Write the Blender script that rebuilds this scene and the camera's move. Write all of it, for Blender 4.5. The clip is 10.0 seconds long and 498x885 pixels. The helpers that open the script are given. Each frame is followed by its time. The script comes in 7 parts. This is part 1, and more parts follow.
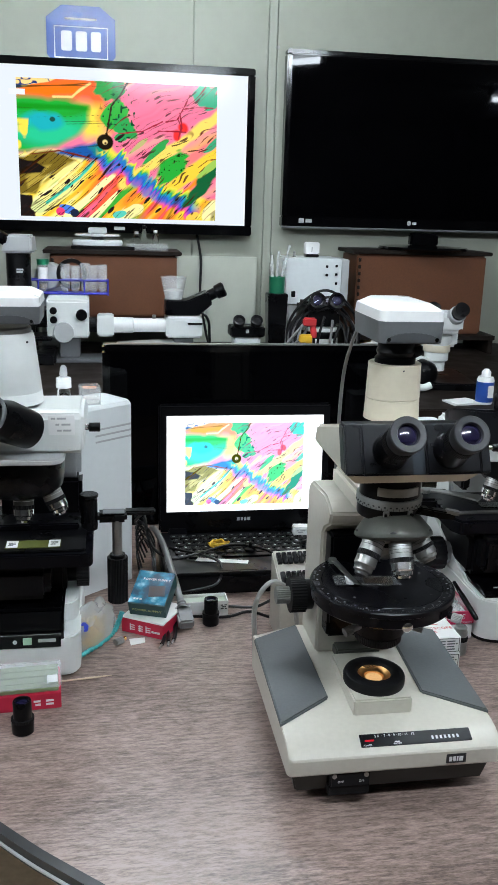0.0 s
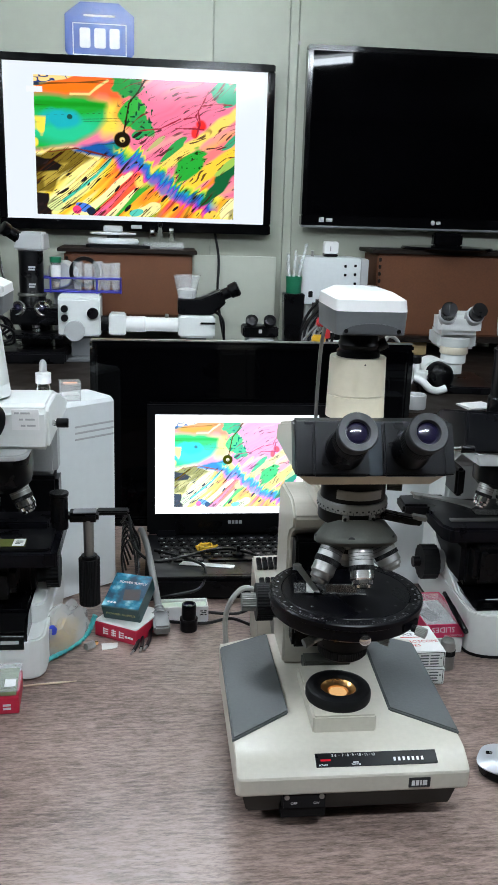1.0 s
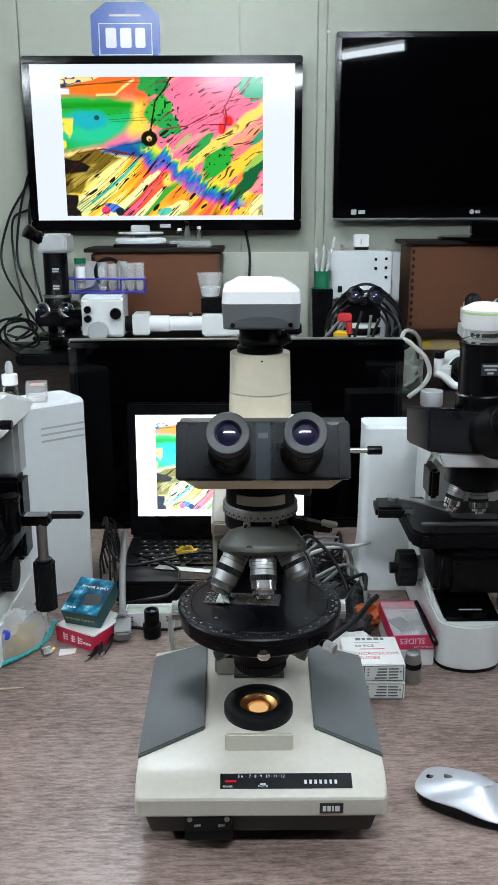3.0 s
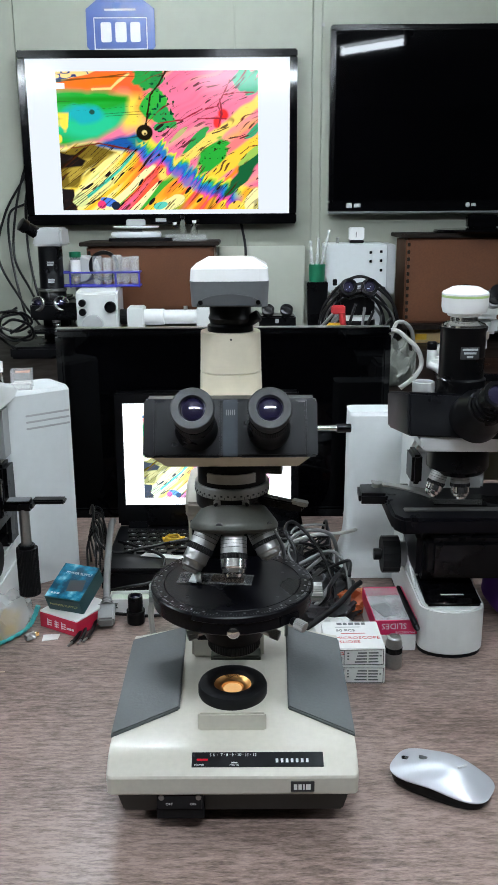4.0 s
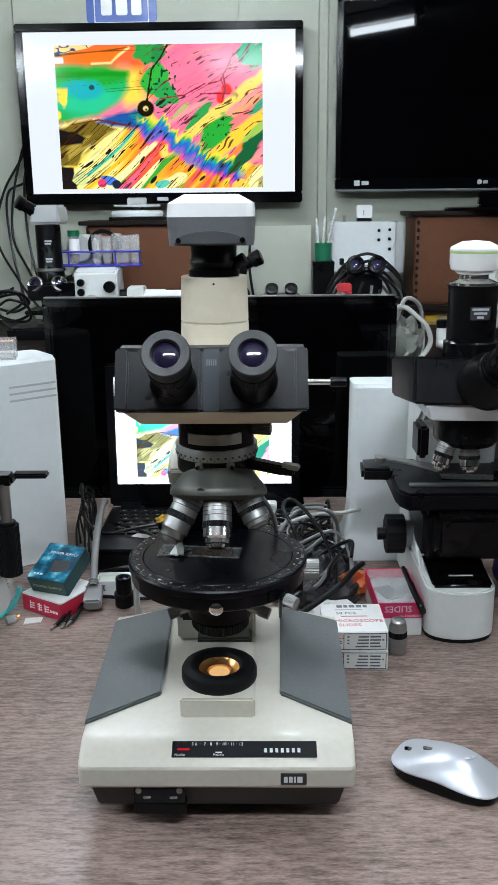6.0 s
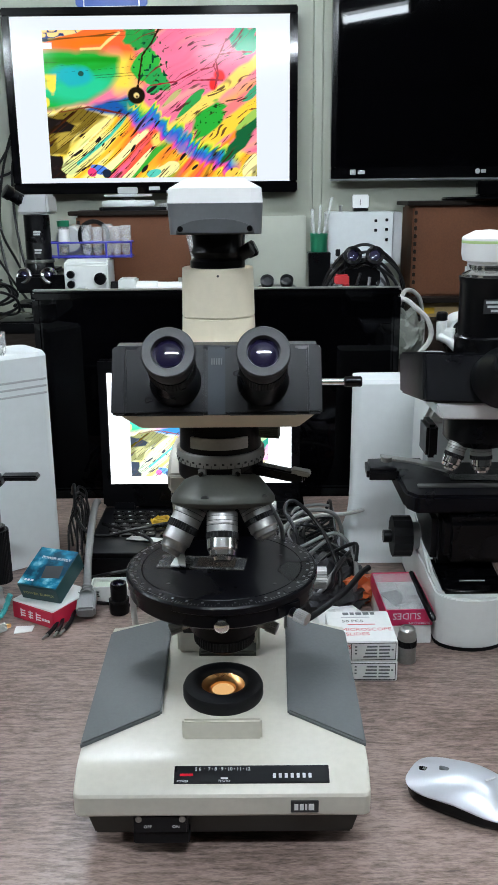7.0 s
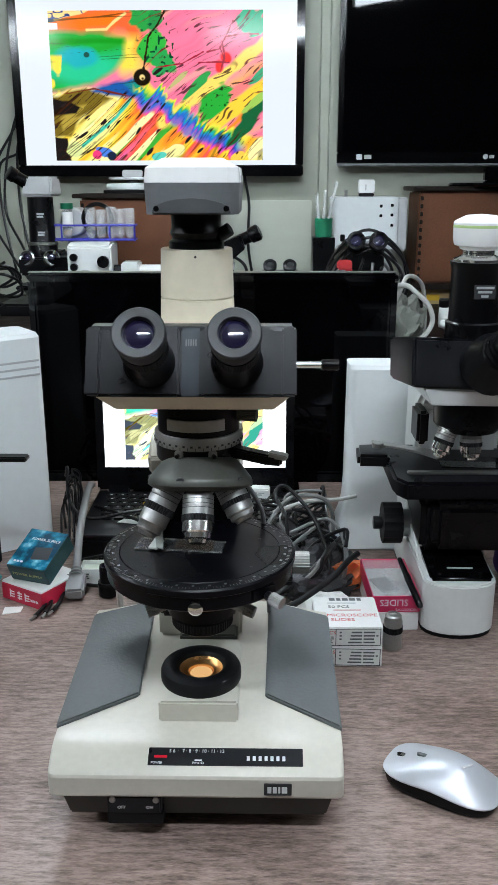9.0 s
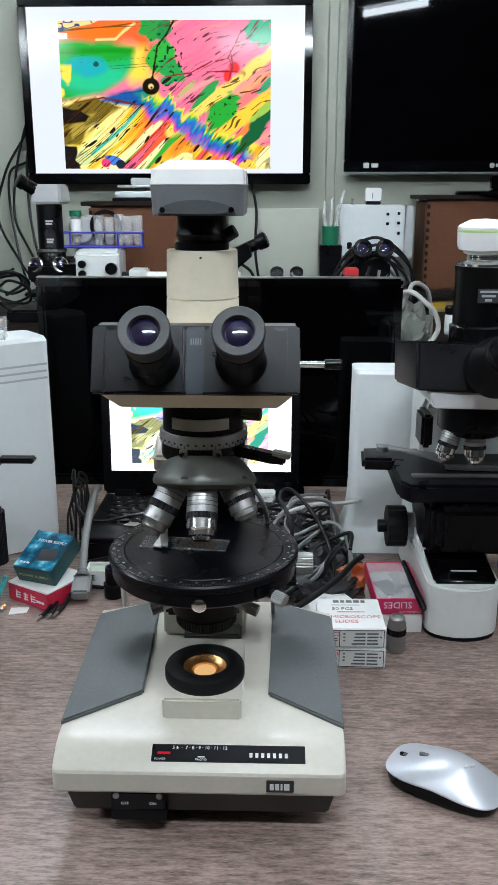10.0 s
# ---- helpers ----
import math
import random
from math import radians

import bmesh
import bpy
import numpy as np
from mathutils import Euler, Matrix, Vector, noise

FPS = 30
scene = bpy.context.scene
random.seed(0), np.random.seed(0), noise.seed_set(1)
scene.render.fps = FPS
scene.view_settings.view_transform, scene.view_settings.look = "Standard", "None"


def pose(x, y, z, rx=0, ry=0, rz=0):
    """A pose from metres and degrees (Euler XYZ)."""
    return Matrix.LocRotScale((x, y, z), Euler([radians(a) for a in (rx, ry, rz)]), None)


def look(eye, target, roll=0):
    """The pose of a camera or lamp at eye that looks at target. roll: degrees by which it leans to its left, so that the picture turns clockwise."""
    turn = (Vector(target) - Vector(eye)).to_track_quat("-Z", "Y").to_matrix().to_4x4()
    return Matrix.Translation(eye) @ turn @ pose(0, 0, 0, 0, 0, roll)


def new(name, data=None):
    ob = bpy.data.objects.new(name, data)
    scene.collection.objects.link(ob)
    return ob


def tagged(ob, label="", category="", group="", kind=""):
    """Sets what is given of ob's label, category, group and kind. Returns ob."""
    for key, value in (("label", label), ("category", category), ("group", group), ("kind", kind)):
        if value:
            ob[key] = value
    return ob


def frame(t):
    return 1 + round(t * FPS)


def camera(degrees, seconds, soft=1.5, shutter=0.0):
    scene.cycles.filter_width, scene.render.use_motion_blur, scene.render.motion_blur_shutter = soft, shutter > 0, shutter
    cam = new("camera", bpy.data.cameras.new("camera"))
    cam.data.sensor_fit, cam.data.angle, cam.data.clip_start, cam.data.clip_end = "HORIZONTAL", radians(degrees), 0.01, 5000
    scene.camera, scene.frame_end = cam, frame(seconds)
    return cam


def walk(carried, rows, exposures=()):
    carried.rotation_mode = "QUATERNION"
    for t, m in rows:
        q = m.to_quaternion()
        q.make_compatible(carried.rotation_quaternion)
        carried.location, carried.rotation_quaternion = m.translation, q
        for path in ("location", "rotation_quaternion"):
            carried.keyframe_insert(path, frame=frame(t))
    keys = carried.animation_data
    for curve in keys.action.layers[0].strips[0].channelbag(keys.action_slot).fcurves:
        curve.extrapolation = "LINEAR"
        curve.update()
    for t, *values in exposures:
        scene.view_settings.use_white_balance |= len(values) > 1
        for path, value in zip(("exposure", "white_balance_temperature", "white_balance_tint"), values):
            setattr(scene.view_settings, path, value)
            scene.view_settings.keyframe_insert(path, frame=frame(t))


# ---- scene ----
cam = camera(32.2, 10.0)
PATH = [
    (0, (0.017, -0.013, 1.407), (0.334, 1.89, 0.877), 1.7),
    (0.5, (0.065, -0.021, 1.397), (0.321, 1.892, 0.873), 1.5),
    (1, (0.121, 0.025, 1.387), (0.337, 1.944, 0.866), 1.8),
    (1.5, (0.181, 0.082, 1.385), (0.294, 2.009, 0.862), 1.0),
    (2, (0.225, 0.101, 1.387), (0.317, 2.029, 0.864), 0.6),
    (2.5, (0.278, 0.079, 1.386), (0.321, 2.008, 0.859), 0.2),
    (4, (0.351, 0.056, 1.36), (0.345, 1.985, 0.833), -0.4),
    (4.5, (0.366, 0.065, 1.353), (0.356, 1.993, 0.824), -0.4),
    (5, (0.379, 0.068, 1.341), (0.353, 1.995, 0.809), -0.5),
    (5.5, (0.379, 0.095, 1.312), (0.345, 2.023, 0.781), -0.6),
    (7, (0.359, 0.178, 1.301), (0.349, 2.1, 0.747), -0.6),
    (7.5, (0.373, 0.202, 1.295), (0.387, 2.121, 0.734), -0.6),
    (8, (0.387, 0.181, 1.292), (0.395, 2.097, 0.718), -0.7),
    (8.5, (0.383, 0.179, 1.296), (0.367, 2.092, 0.713), -0.4),
    (9, (0.387, 0.181, 1.297), (0.351, 2.094, 0.713), -0.1),
    (9.5, (0.39, 0.178, 1.297), (0.342, 2.093, 0.721), 0.0),
    (10, (0.39, 0.171, 1.291), (0.337, 2.089, 0.728), 0.0),
]
walk(cam, [(t, look(eye, target, roll)) for t, eye, target, roll in PATH],
     exposures=[(0.0, 0.0), (10.0, 0.0)])

# ---- light: cool ceiling tubes, three of them added fill, give all the light, a weak grey world stands for the rest of the building ----
world = bpy.data.worlds.new("world")
scene.world = world
world.use_nodes = True
world.node_tree.nodes["Background"].inputs["Color"].default_value = (0.8, 0.9, 1.0, 1)
world.node_tree.nodes["Background"].inputs["Strength"].default_value = 0.01
TUBE_POWER = 186.0

# ---- materials ----
def mat(name, color, rough=0.5, metal=0.0, grain=0.08, scale=60.0, bump=0.0, coat=0.0, spec=0.5):
    """A painted, plastic or metal surface with colour and gloss that vary at two scales."""
    m = bpy.data.materials.new(name)
    m.use_nodes = True
    n, l = m.node_tree.nodes, m.node_tree.links
    b = n["Principled BSDF"]
    co = n.new("ShaderNodeTexCoord")
    fine, wide = n.new("ShaderNodeTexNoise"), n.new("ShaderNodeTexNoise")
    fine.inputs["Scale"].default_value, wide.inputs["Scale"].default_value = scale * 6, scale * 0.25
    fine.inputs["Detail"].default_value, wide.inputs["Detail"].default_value = 3, 4
    add = n.new("ShaderNodeMath")
    add.operation = "ADD"
    for t in (fine, wide):
        l.new(co.outputs["Object"], t.inputs["Vector"])
    l.new(fine.outputs["Fac"], add.inputs[0])
    l.new(wide.outputs["Fac"], add.inputs[1])
    span = n.new("ShaderNodeMapRange")
    span.inputs["From Min"].default_value, span.inputs["From Max"].default_value = 0.6, 1.4
    span.inputs["To Min"].default_value, span.inputs["To Max"].default_value = 1 - grain, 1 + grain
    l.new(add.outputs[0], span.inputs["Value"])
    mix = n.new("ShaderNodeMix")
    mix.data_type, mix.blend_type = "RGBA", "MULTIPLY"
    mix.inputs["Factor"].default_value = 1
    mix.inputs["A"].default_value = (*color, 1)
    l.new(span.outputs["Result"], mix.inputs["B"])
    l.new(mix.outputs["Result"], b.inputs["Base Color"])
    gloss = n.new("ShaderNodeMapRange")
    gloss.inputs["From Min"].default_value, gloss.inputs["From Max"].default_value = 0.3, 0.7
    gloss.inputs["To Min"].default_value, gloss.inputs["To Max"].default_value = max(rough - 0.08, 0.02), min(rough + 0.1, 1)
    l.new(wide.outputs["Fac"], gloss.inputs["Value"])
    l.new(gloss.outputs["Result"], b.inputs["Roughness"])
    b.inputs["Metallic"].default_value = metal
    b.inputs["Coat Weight"].default_value = coat
    b.inputs["Coat Roughness"].default_value = 0.03
    b.inputs["Specular IOR Level"].default_value = spec
    if bump:
        bp = n.new("ShaderNodeBump")
        bp.inputs["Strength"].default_value, bp.inputs["Distance"].default_value = bump, 0.001
        l.new(fine.outputs["Fac"], bp.inputs["Height"])
        l.new(bp.outputs["Normal"], b.inputs["Normal"])
    return m


def glow(name, color, strength):
    m = bpy.data.materials.new(name)
    m.use_nodes = True
    b = m.node_tree.nodes["Principled BSDF"]
    b.inputs["Base Color"].default_value = (0.004, 0.004, 0.004, 1)
    b.inputs["Roughness"].default_value = 0.12
    b.inputs["Specular IOR Level"].default_value = 0.14
    b.inputs["Emission Color"].default_value = (*color, 1)
    b.inputs["Emission Strength"].default_value = strength
    return m


def picture_mat(name, white, strength, tint=(1, 1, 1), layer="slice"):
    """A lit screen: shows the colours that its mesh carries, washed towards white by white."""
    m = glow(name, (1, 1, 1), strength)
    n, l = m.node_tree.nodes, m.node_tree.links
    at_ = n.new("ShaderNodeAttribute")
    at_.attribute_name = layer
    mix = n.new("ShaderNodeMix")
    mix.data_type = "RGBA"
    mix.inputs["Factor"].default_value = white
    mix.inputs["B"].default_value = (1, 1, 1, 1)
    l.new(at_.outputs["Color"], mix.inputs["A"])
    cast = n.new("ShaderNodeMix")
    cast.data_type, cast.blend_type = "RGBA", "MULTIPLY"
    cast.inputs["Factor"].default_value = 1
    cast.inputs["B"].default_value = (*tint, 1)
    l.new(mix.outputs["Result"], cast.inputs["A"])
    l.new(cast.outputs["Result"], n["Principled BSDF"].inputs["Emission Color"])
    return m


def clear(name, tint=(0.95, 0.97, 0.97), rough=0.03, ior=1.45, alpha=None):
    m = bpy.data.materials.new(name)
    m.use_nodes = True
    b = m.node_tree.nodes["Principled BSDF"]
    b.inputs["Base Color"].default_value = (*tint, 1)
    b.inputs["Roughness"].default_value = rough
    b.inputs["IOR"].default_value = ior
    if alpha is None:
        b.inputs["Transmission Weight"].default_value = 1.0
    else:
        b.inputs["Alpha"].default_value = alpha
    return m


def wood_mat():
    m = bpy.data.materials.new("desk_laminate")
    m.use_nodes = True
    n, l = m.node_tree.nodes, m.node_tree.links
    b = n["Principled BSDF"]
    co = n.new("ShaderNodeTexCoord")
    out = []
    for sx, sy, det in ((55.0, 300.0, 8), (210.0, 900.0, 4), (4.0, 10.0, 6)):
        mp = n.new("ShaderNodeMapping")
        mp.inputs["Scale"].default_value = (sx, sy, 30)
        tx = n.new("ShaderNodeTexNoise")
        tx.inputs["Scale"].default_value, tx.inputs["Detail"].default_value = 1.0, det
        tx.inputs["Distortion"].default_value = 0.08
        l.new(co.outputs["Object"], mp.inputs["Vector"])
        l.new(mp.outputs["Vector"], tx.inputs["Vector"])
        out.append(tx.outputs["Fac"])
    mul = n.new("ShaderNodeMath")
    mul.operation = "MULTIPLY_ADD"
    mul.inputs[1].default_value = 0.7
    l.new(out[1], mul.inputs[0])
    l.new(out[0], mul.inputs[2])
    m3 = n.new("ShaderNodeMath")
    m3.operation = "MULTIPLY_ADD"
    m3.inputs[1].default_value = 0.65
    l.new(out[2], m3.inputs[0])
    l.new(mul.outputs[0], m3.inputs[2])
    ramp = n.new("ShaderNodeValToRGB")
    ramp.color_ramp.elements[0].position, ramp.color_ramp.elements[1].position = 0.635, 0.965
    ramp.color_ramp.elements[0].color = (0.100, 0.066, 0.053, 1)
    ramp.color_ramp.elements[1].color = (0.36, 0.262, 0.228, 1)
    half = n.new("ShaderNodeMath")
    half.operation = "MULTIPLY"
    half.inputs[1].default_value = 0.695
    l.new(m3.outputs[0], half.inputs[0])
    l.new(half.outputs[0], ramp.inputs["Fac"])
    l.new(ramp.outputs["Color"], b.inputs["Base Color"])
    b.inputs["Roughness"].default_value = 0.32
    bp = n.new("ShaderNodeBump")
    bp.inputs["Strength"].default_value, bp.inputs["Distance"].default_value = 0.25, 0.0006
    l.new(mul.outputs[0], bp.inputs["Height"])
    l.new(bp.outputs["Normal"], b.inputs["Normal"])
    return m


M_WOOD = wood_mat()
M_TRIM = mat("black_edge_band", (0.022, 0.022, 0.024), 0.35)
M_WALL = mat("painted_wall_panel", (0.335, 0.350, 0.285), 0.55, grain=0.05, scale=4, bump=0.03)
# unseen ceiling and walls are toned dark to hold down the fill
M_CEIL = mat("ceiling_board", (0.25, 0.25, 0.245), 0.9, grain=0.05, scale=8)
M_DIM = mat("unseen_dark_wall", (0.035, 0.034, 0.033), 0.7, grain=0.3, scale=3)
M_SCREEN = mat("dark_screen_glass", (0.0006, 0.0006, 0.0009), 0.25, grain=0.1, scale=10, spec=0.0, coat=0.12)
M_FLOOR = mat("floor_vinyl", (0.50, 0.38, 0.25), 0.5, grain=0.2, scale=8)
M_BEIGE = mat("aged_beige_enamel", (0.555, 0.525, 0.450), 0.36, grain=0.06, scale=25, bump=0.02, coat=0.12)
M_CREAM = mat("cream_enamel", (0.62, 0.56, 0.44), 0.4, grain=0.05, scale=25, coat=0.1)
M_PAD = mat("grey_leatherette", (0.080, 0.087, 0.088), 0.55, grain=0.12, scale=50, bump=0.2)
M_BLACK = mat("black_crackle_paint", (0.0022, 0.0022, 0.0028), 0.30, grain=0.3, scale=60, bump=0.05, spec=0.18)
M_SATIN = mat("black_satin_panel", (0.0048, 0.0051, 0.0066), 0.33, grain=0.2, scale=60, bump=0.05, spec=0.24)
M_GLOSSB = mat("black_gloss_plastic", (0.0012, 0.0012, 0.0016), 0.08, grain=0.1, scale=20, spec=0.28)
M_RUBBER = mat("black_rubber", (0.0042, 0.0042, 0.005), 0.55, grain=0.2, scale=80, bump=0.1, spec=0.22)
M_STAGE = mat("black_anodised", (0.0024, 0.0024, 0.0038), 0.28, grain=0.25, scale=50, metal=0.0, spec=0.13)
M_CHROME = mat("chrome", (0.75, 0.75, 0.74), 0.14, metal=1.0, grain=0.06)
M_STEEL = mat("satin_steel", (0.36, 0.36, 0.345), 0.38, metal=0.95, grain=0.14, scale=90)
M_DIAL = mat("silver_dial", (0.34, 0.345, 0.33), 0.42, metal=0.6, grain=0.1)
M_OLIVE = mat("grey_green_metal", (0.080, 0.083, 0.072), 0.42, metal=0.4, grain=0.12)
M_WHITE = mat("white_enamel", (0.72, 0.74, 0.72), 0.35, grain=0.04, scale=15, coat=0.1)
M_TOWER = mat("pale_grey_plastic", (0.68, 0.71, 0.71), 0.4, grain=0.04, scale=12)
M_CAMW = mat("white_plastic", (0.80, 0.80, 0.79), 0.3, grain=0.03, scale=20)
M_RIM = mat("dark_grey_moulded_rim", (0.017, 0.0175, 0.0195), 0.5, grain=0.1, scale=60, spec=0.35)
M_CAMG = mat("grey_plastic", (0.115, 0.12, 0.125), 0.42, grain=0.08, scale=40)
M_LIGHTG = mat("light_grey_plastic", (0.42, 0.43, 0.43), 0.45, grain=0.06)
M_INK = mat("white_print", (0.72, 0.72, 0.72), 0.5)
M_INKB = mat("black_print", (0.02, 0.02, 0.022), 0.5)
M_INKR = mat("red_print", (0.55, 0.03, 0.035), 0.5)
M_PAPER = mat("white_card", (0.76, 0.76, 0.74), 0.7, grain=0.05, scale=30)
M_RED = mat("crimson_card", (0.50, 0.015, 0.05), 0.45, grain=0.08, scale=30)
M_LEATHER = mat("brown_leather_board", (0.112, 0.040, 0.017), 0.62, grain=0.2, scale=40, bump=0.25, spec=0.3)
M_DARKB = mat("dark_brown_wood", (0.014, 0.010, 0.008), 0.5, grain=0.3, spec=0.10)
M_BOARD = mat("pale_board", (0.50, 0.52, 0.44), 0.5, grain=0.04, scale=6)
M_CABLE = mat("black_cable", (0.0032, 0.0032, 0.004), 0.34, spec=0.3)
M_CABLEG = mat("grey_cable", (0.17, 0.17, 0.168), 0.45)
M_CABLEW = mat("white_cable", (0.40, 0.395, 0.37), 0.5)
M_BLUEW = mat("blue_coated_wire", (0.03, 0.03, 0.35), 0.35)
M_GLASS = clear("clear_glass")
M_PLAST = clear("clear_plastic", (0.85, 0.87, 0.87), 0.15, 1.3, alpha=0.20)
M_LENS = mat("coated_lens", (0.010, 0.008, 0.03), 0.03, spec=1.0, grain=0.1)
M_AMBER = mat("amber_reflector", (0.85, 0.46, 0.17), 0.28, metal=0.9)
M_LAMP = glow("amber_lamp_glow", (1.0, 0.58, 0.24), 0.8)
M_GREEN = mat("green_plastic", (0.005, 0.14, 0.065), 0.4)
M_BLUE = mat("blue_paint", (0.015, 0.06, 0.28), 0.35)
M_TEAL = mat("dark_teal_card", (0.008, 0.05, 0.055), 0.35, grain=0.2)
M_SILVER = mat("silver_paint", (0.66, 0.68, 0.71), 0.28, metal=0.55, grain=0.03)
M_YELLOW = mat("yellow_plastic", (0.70, 0.42, 0.02), 0.45)
M_PURPLE = mat("purple_cloth", (0.10, 0.025, 0.22), 0.8, bump=0.4)
M_ORANGE = mat("orange_foil", (0.55, 0.12, 0.03), 0.35)
M_PINK = mat("pink_card", (0.58, 0.02, 0.10), 0.4)


# ---- mesh helpers ----
def merge(bm, tmp, m=None):
    if m is not None:
        tmp.transform(m)
    me = bpy.data.meshes.new("tmp")
    tmp.to_mesh(me)
    tmp.free()
    bm.from_mesh(me)
    bpy.data.meshes.remove(me)
    return bm


def box(bm, a, b, bev=0.0, m=None, seg=2):
    t = bmesh.new()
    bmesh.ops.create_cube(t, size=1)
    for v in t.verts:
        v.co = Vector([(a[i] + b[i]) / 2 + v.co[i] * (b[i] - a[i]) for i in range(3)])
    if bev:
        bmesh.ops.bevel(t, geom=list(t.edges), offset=bev, segments=seg, affect="EDGES", clamp_overlap=True)
    return merge(bm, t, m)


def prism(bm, pts, z0, z1, bev=0.0, m=None, top=None, seg=2):
    """A polygon (pts in x, y) drawn up from z0 to z1; top: the polygon at z1, where it differs."""
    t = bmesh.new()
    lo = [t.verts.new((x, y, z0)) for x, y in pts]
    hi = [t.verts.new((x, y, z1)) for x, y in (top or pts)]
    t.faces.new(lo[::-1])
    t.faces.new(hi)
    k = len(pts)
    for i in range(k):
        t.faces.new((lo[i], lo[(i + 1) % k], hi[(i + 1) % k], hi[i]))
    bmesh.ops.recalc_face_normals(t, faces=t.faces)
    if bev:
        bmesh.ops.bevel(t, geom=list(t.edges), offset=bev, segments=seg, affect="EDGES", clamp_overlap=True)
    return merge(bm, t, m)


def prism_x(bm, pts, x0, x1, bev=0.0, seg=2):
    """A polygon in y, z drawn out along x."""
    return prism(bm, pts, x0, x1, bev, Matrix(((0, 0, 1, 0), (1, 0, 0, 0), (0, 1, 0, 0), (0, 0, 0, 1))), seg=seg)


def lathe(bm, prof, m=None, segs=32):
    """A profile of (radius, z) turned about z."""
    t = bmesh.new()
    rings = []
    for r, z in prof:
        if r < 1e-6:
            rings.append([t.verts.new((0, 0, z))])
        else:
            rings.append([t.verts.new((r * math.cos(2 * math.pi * i / segs), r * math.sin(2 * math.pi * i / segs), z)) for i in range(segs)])
    for a, b in zip(rings, rings[1:]):
        for i in range(segs):
            j = (i + 1) % segs
            if len(a) == 1 and len(b) == 1:
                continue
            if len(a) == 1:
                t.faces.new((a[0], b[j], b[i]))
            elif len(b) == 1:
                t.faces.new((a[i], a[j], b[0]))
            else:
                t.faces.new((a[i], a[j], b[j], b[i]))
    bmesh.ops.recalc_face_normals(t, faces=t.faces)
    return merge(bm, t, m)


def cyl(bm, p, d, r, h, bev=0.0008, segs=28):
    """A cylinder from p along d, with softened rims."""
    b = min(bev, h * 0.3, r * 0.3)
    return lathe(bm, [(0, 0), (r - b, 0), (r, b), (r, h - b), (r - b, h), (0, h)], along(p, d), segs)


def along(p, d):
    """A pose at p whose z axis runs along d."""
    return Matrix.Translation(p) @ Vector(d).to_track_quat("Z", "Y").to_matrix().to_4x4()


def spline(pts, steps=8):
    pts = [Vector(p) for p in pts]
    ext = [2 * pts[0] - pts[1]] + pts + [2 * pts[-1] - pts[-2]]
    out = []
    for i in range(1, len(ext) - 2):
        a, b, c, d = ext[i - 1:i + 3]
        for k in range(steps):
            u = k / steps
            out.append(0.5 * (2 * b + (c - a) * u + (2 * a - 5 * b + 4 * c - d) * u * u + (3 * b - a - 3 * c + d) * u ** 3))
    return out + [pts[-1]]


def hose(bm, pts, r, steps=8, segs=8):
    """A round cable through pts."""
    path = spline(pts, steps)
    t = bmesh.new()
    rings, side = [], None
    for i, p in enumerate(path):
        way = (path[min(i + 1, len(path) - 1)] - path[max(i - 1, 0)]).normalized()
        if side is None:
            side = way.orthogonal().normalized()
        side = (side - way * side.dot(way)).normalized()
        up = way.cross(side)
        rings.append([t.verts.new(p + r * (math.cos(2 * math.pi * k / segs) * side + math.sin(2 * math.pi * k / segs) * up)) for k in range(segs)])
    for a, b in zip(rings, rings[1:]):
        for k in range(segs):
            t.faces.new((a[k], a[(k + 1) % segs], b[(k + 1) % segs], b[k]))
    t.faces.new(rings[0][::-1])
    t.faces.new(rings[-1])
    return merge(bm, t)


def rounded(x0, x1, y0, y1, r, n=5):
    """A rectangle's outline with round corners."""
    out = []
    for cx, cy, a in ((x1 - r, y1 - r, 0), (x0 + r, y1 - r, 90), (x0 + r, y0 + r, 180), (x1 - r, y0 + r, 270)):
        for k in range(n + 1):
            w = radians(a + 90 * k / n)
            out.append((cx + r * math.cos(w), cy + r * math.sin(w)))
    return out


def thing(name, label, category, base=(0, 0, 0), yaw=0.0, group="", kind=""):
    """An empty at the thing's base, which parents its parts."""
    e = new(name)
    e.empty_display_size = 0.02
    e.matrix_basis = pose(*base, 0, 0, yaw)
    return tagged(e, label, category, group, kind)


def part(name, bm, material, parent=None, label="", flat=False, angle=38):
    """One mesh object, in the coordinates of its parent."""
    me = bpy.data.meshes.new(name)
    bm.to_mesh(me)
    bm.free()
    me.materials.append(material)
    if not flat:
        me.polygons.foreach_set("use_smooth", [True] * len(me.polygons))
        me.set_sharp_from_angle(angle=radians(angle))
    ob = new(name, me)
    ob.parent = parent
    return tagged(ob, label)


def single(name, bm, material, label, category, base=(0, 0, 0), yaw=0.0, group="", kind="", angle=38):
    ob = part(name, bm, material, None, angle=angle)
    ob.matrix_basis = pose(*base, 0, 0, yaw)
    return tagged(ob, label, category, group, kind)


def B():
    return bmesh.new()


def words(name, text, size, material, parent, m, label="", spread=1.0):
    """Printed words as a thin mesh. m: the pose of the line's middle, x along the line, z out of the surface."""
    cu = bpy.data.curves.new("words", "FONT")
    cu.body, cu.size, cu.align_x, cu.align_y, cu.extrude, cu.resolution_u = text, size, "CENTER", "CENTER", 0.0001, 2
    cu.space_character = spread
    tmp = bpy.data.objects.new("words", cu)
    scene.collection.objects.link(tmp)
    me = bpy.data.meshes.new_from_object(tmp.evaluated_get(bpy.context.evaluated_depsgraph_get()))
    bpy.data.objects.remove(tmp)
    me.transform(m)
    me.materials.clear()
    me.materials.append(material)
    ob = new(name, me)
    ob.parent = parent
    return tagged(ob, label)


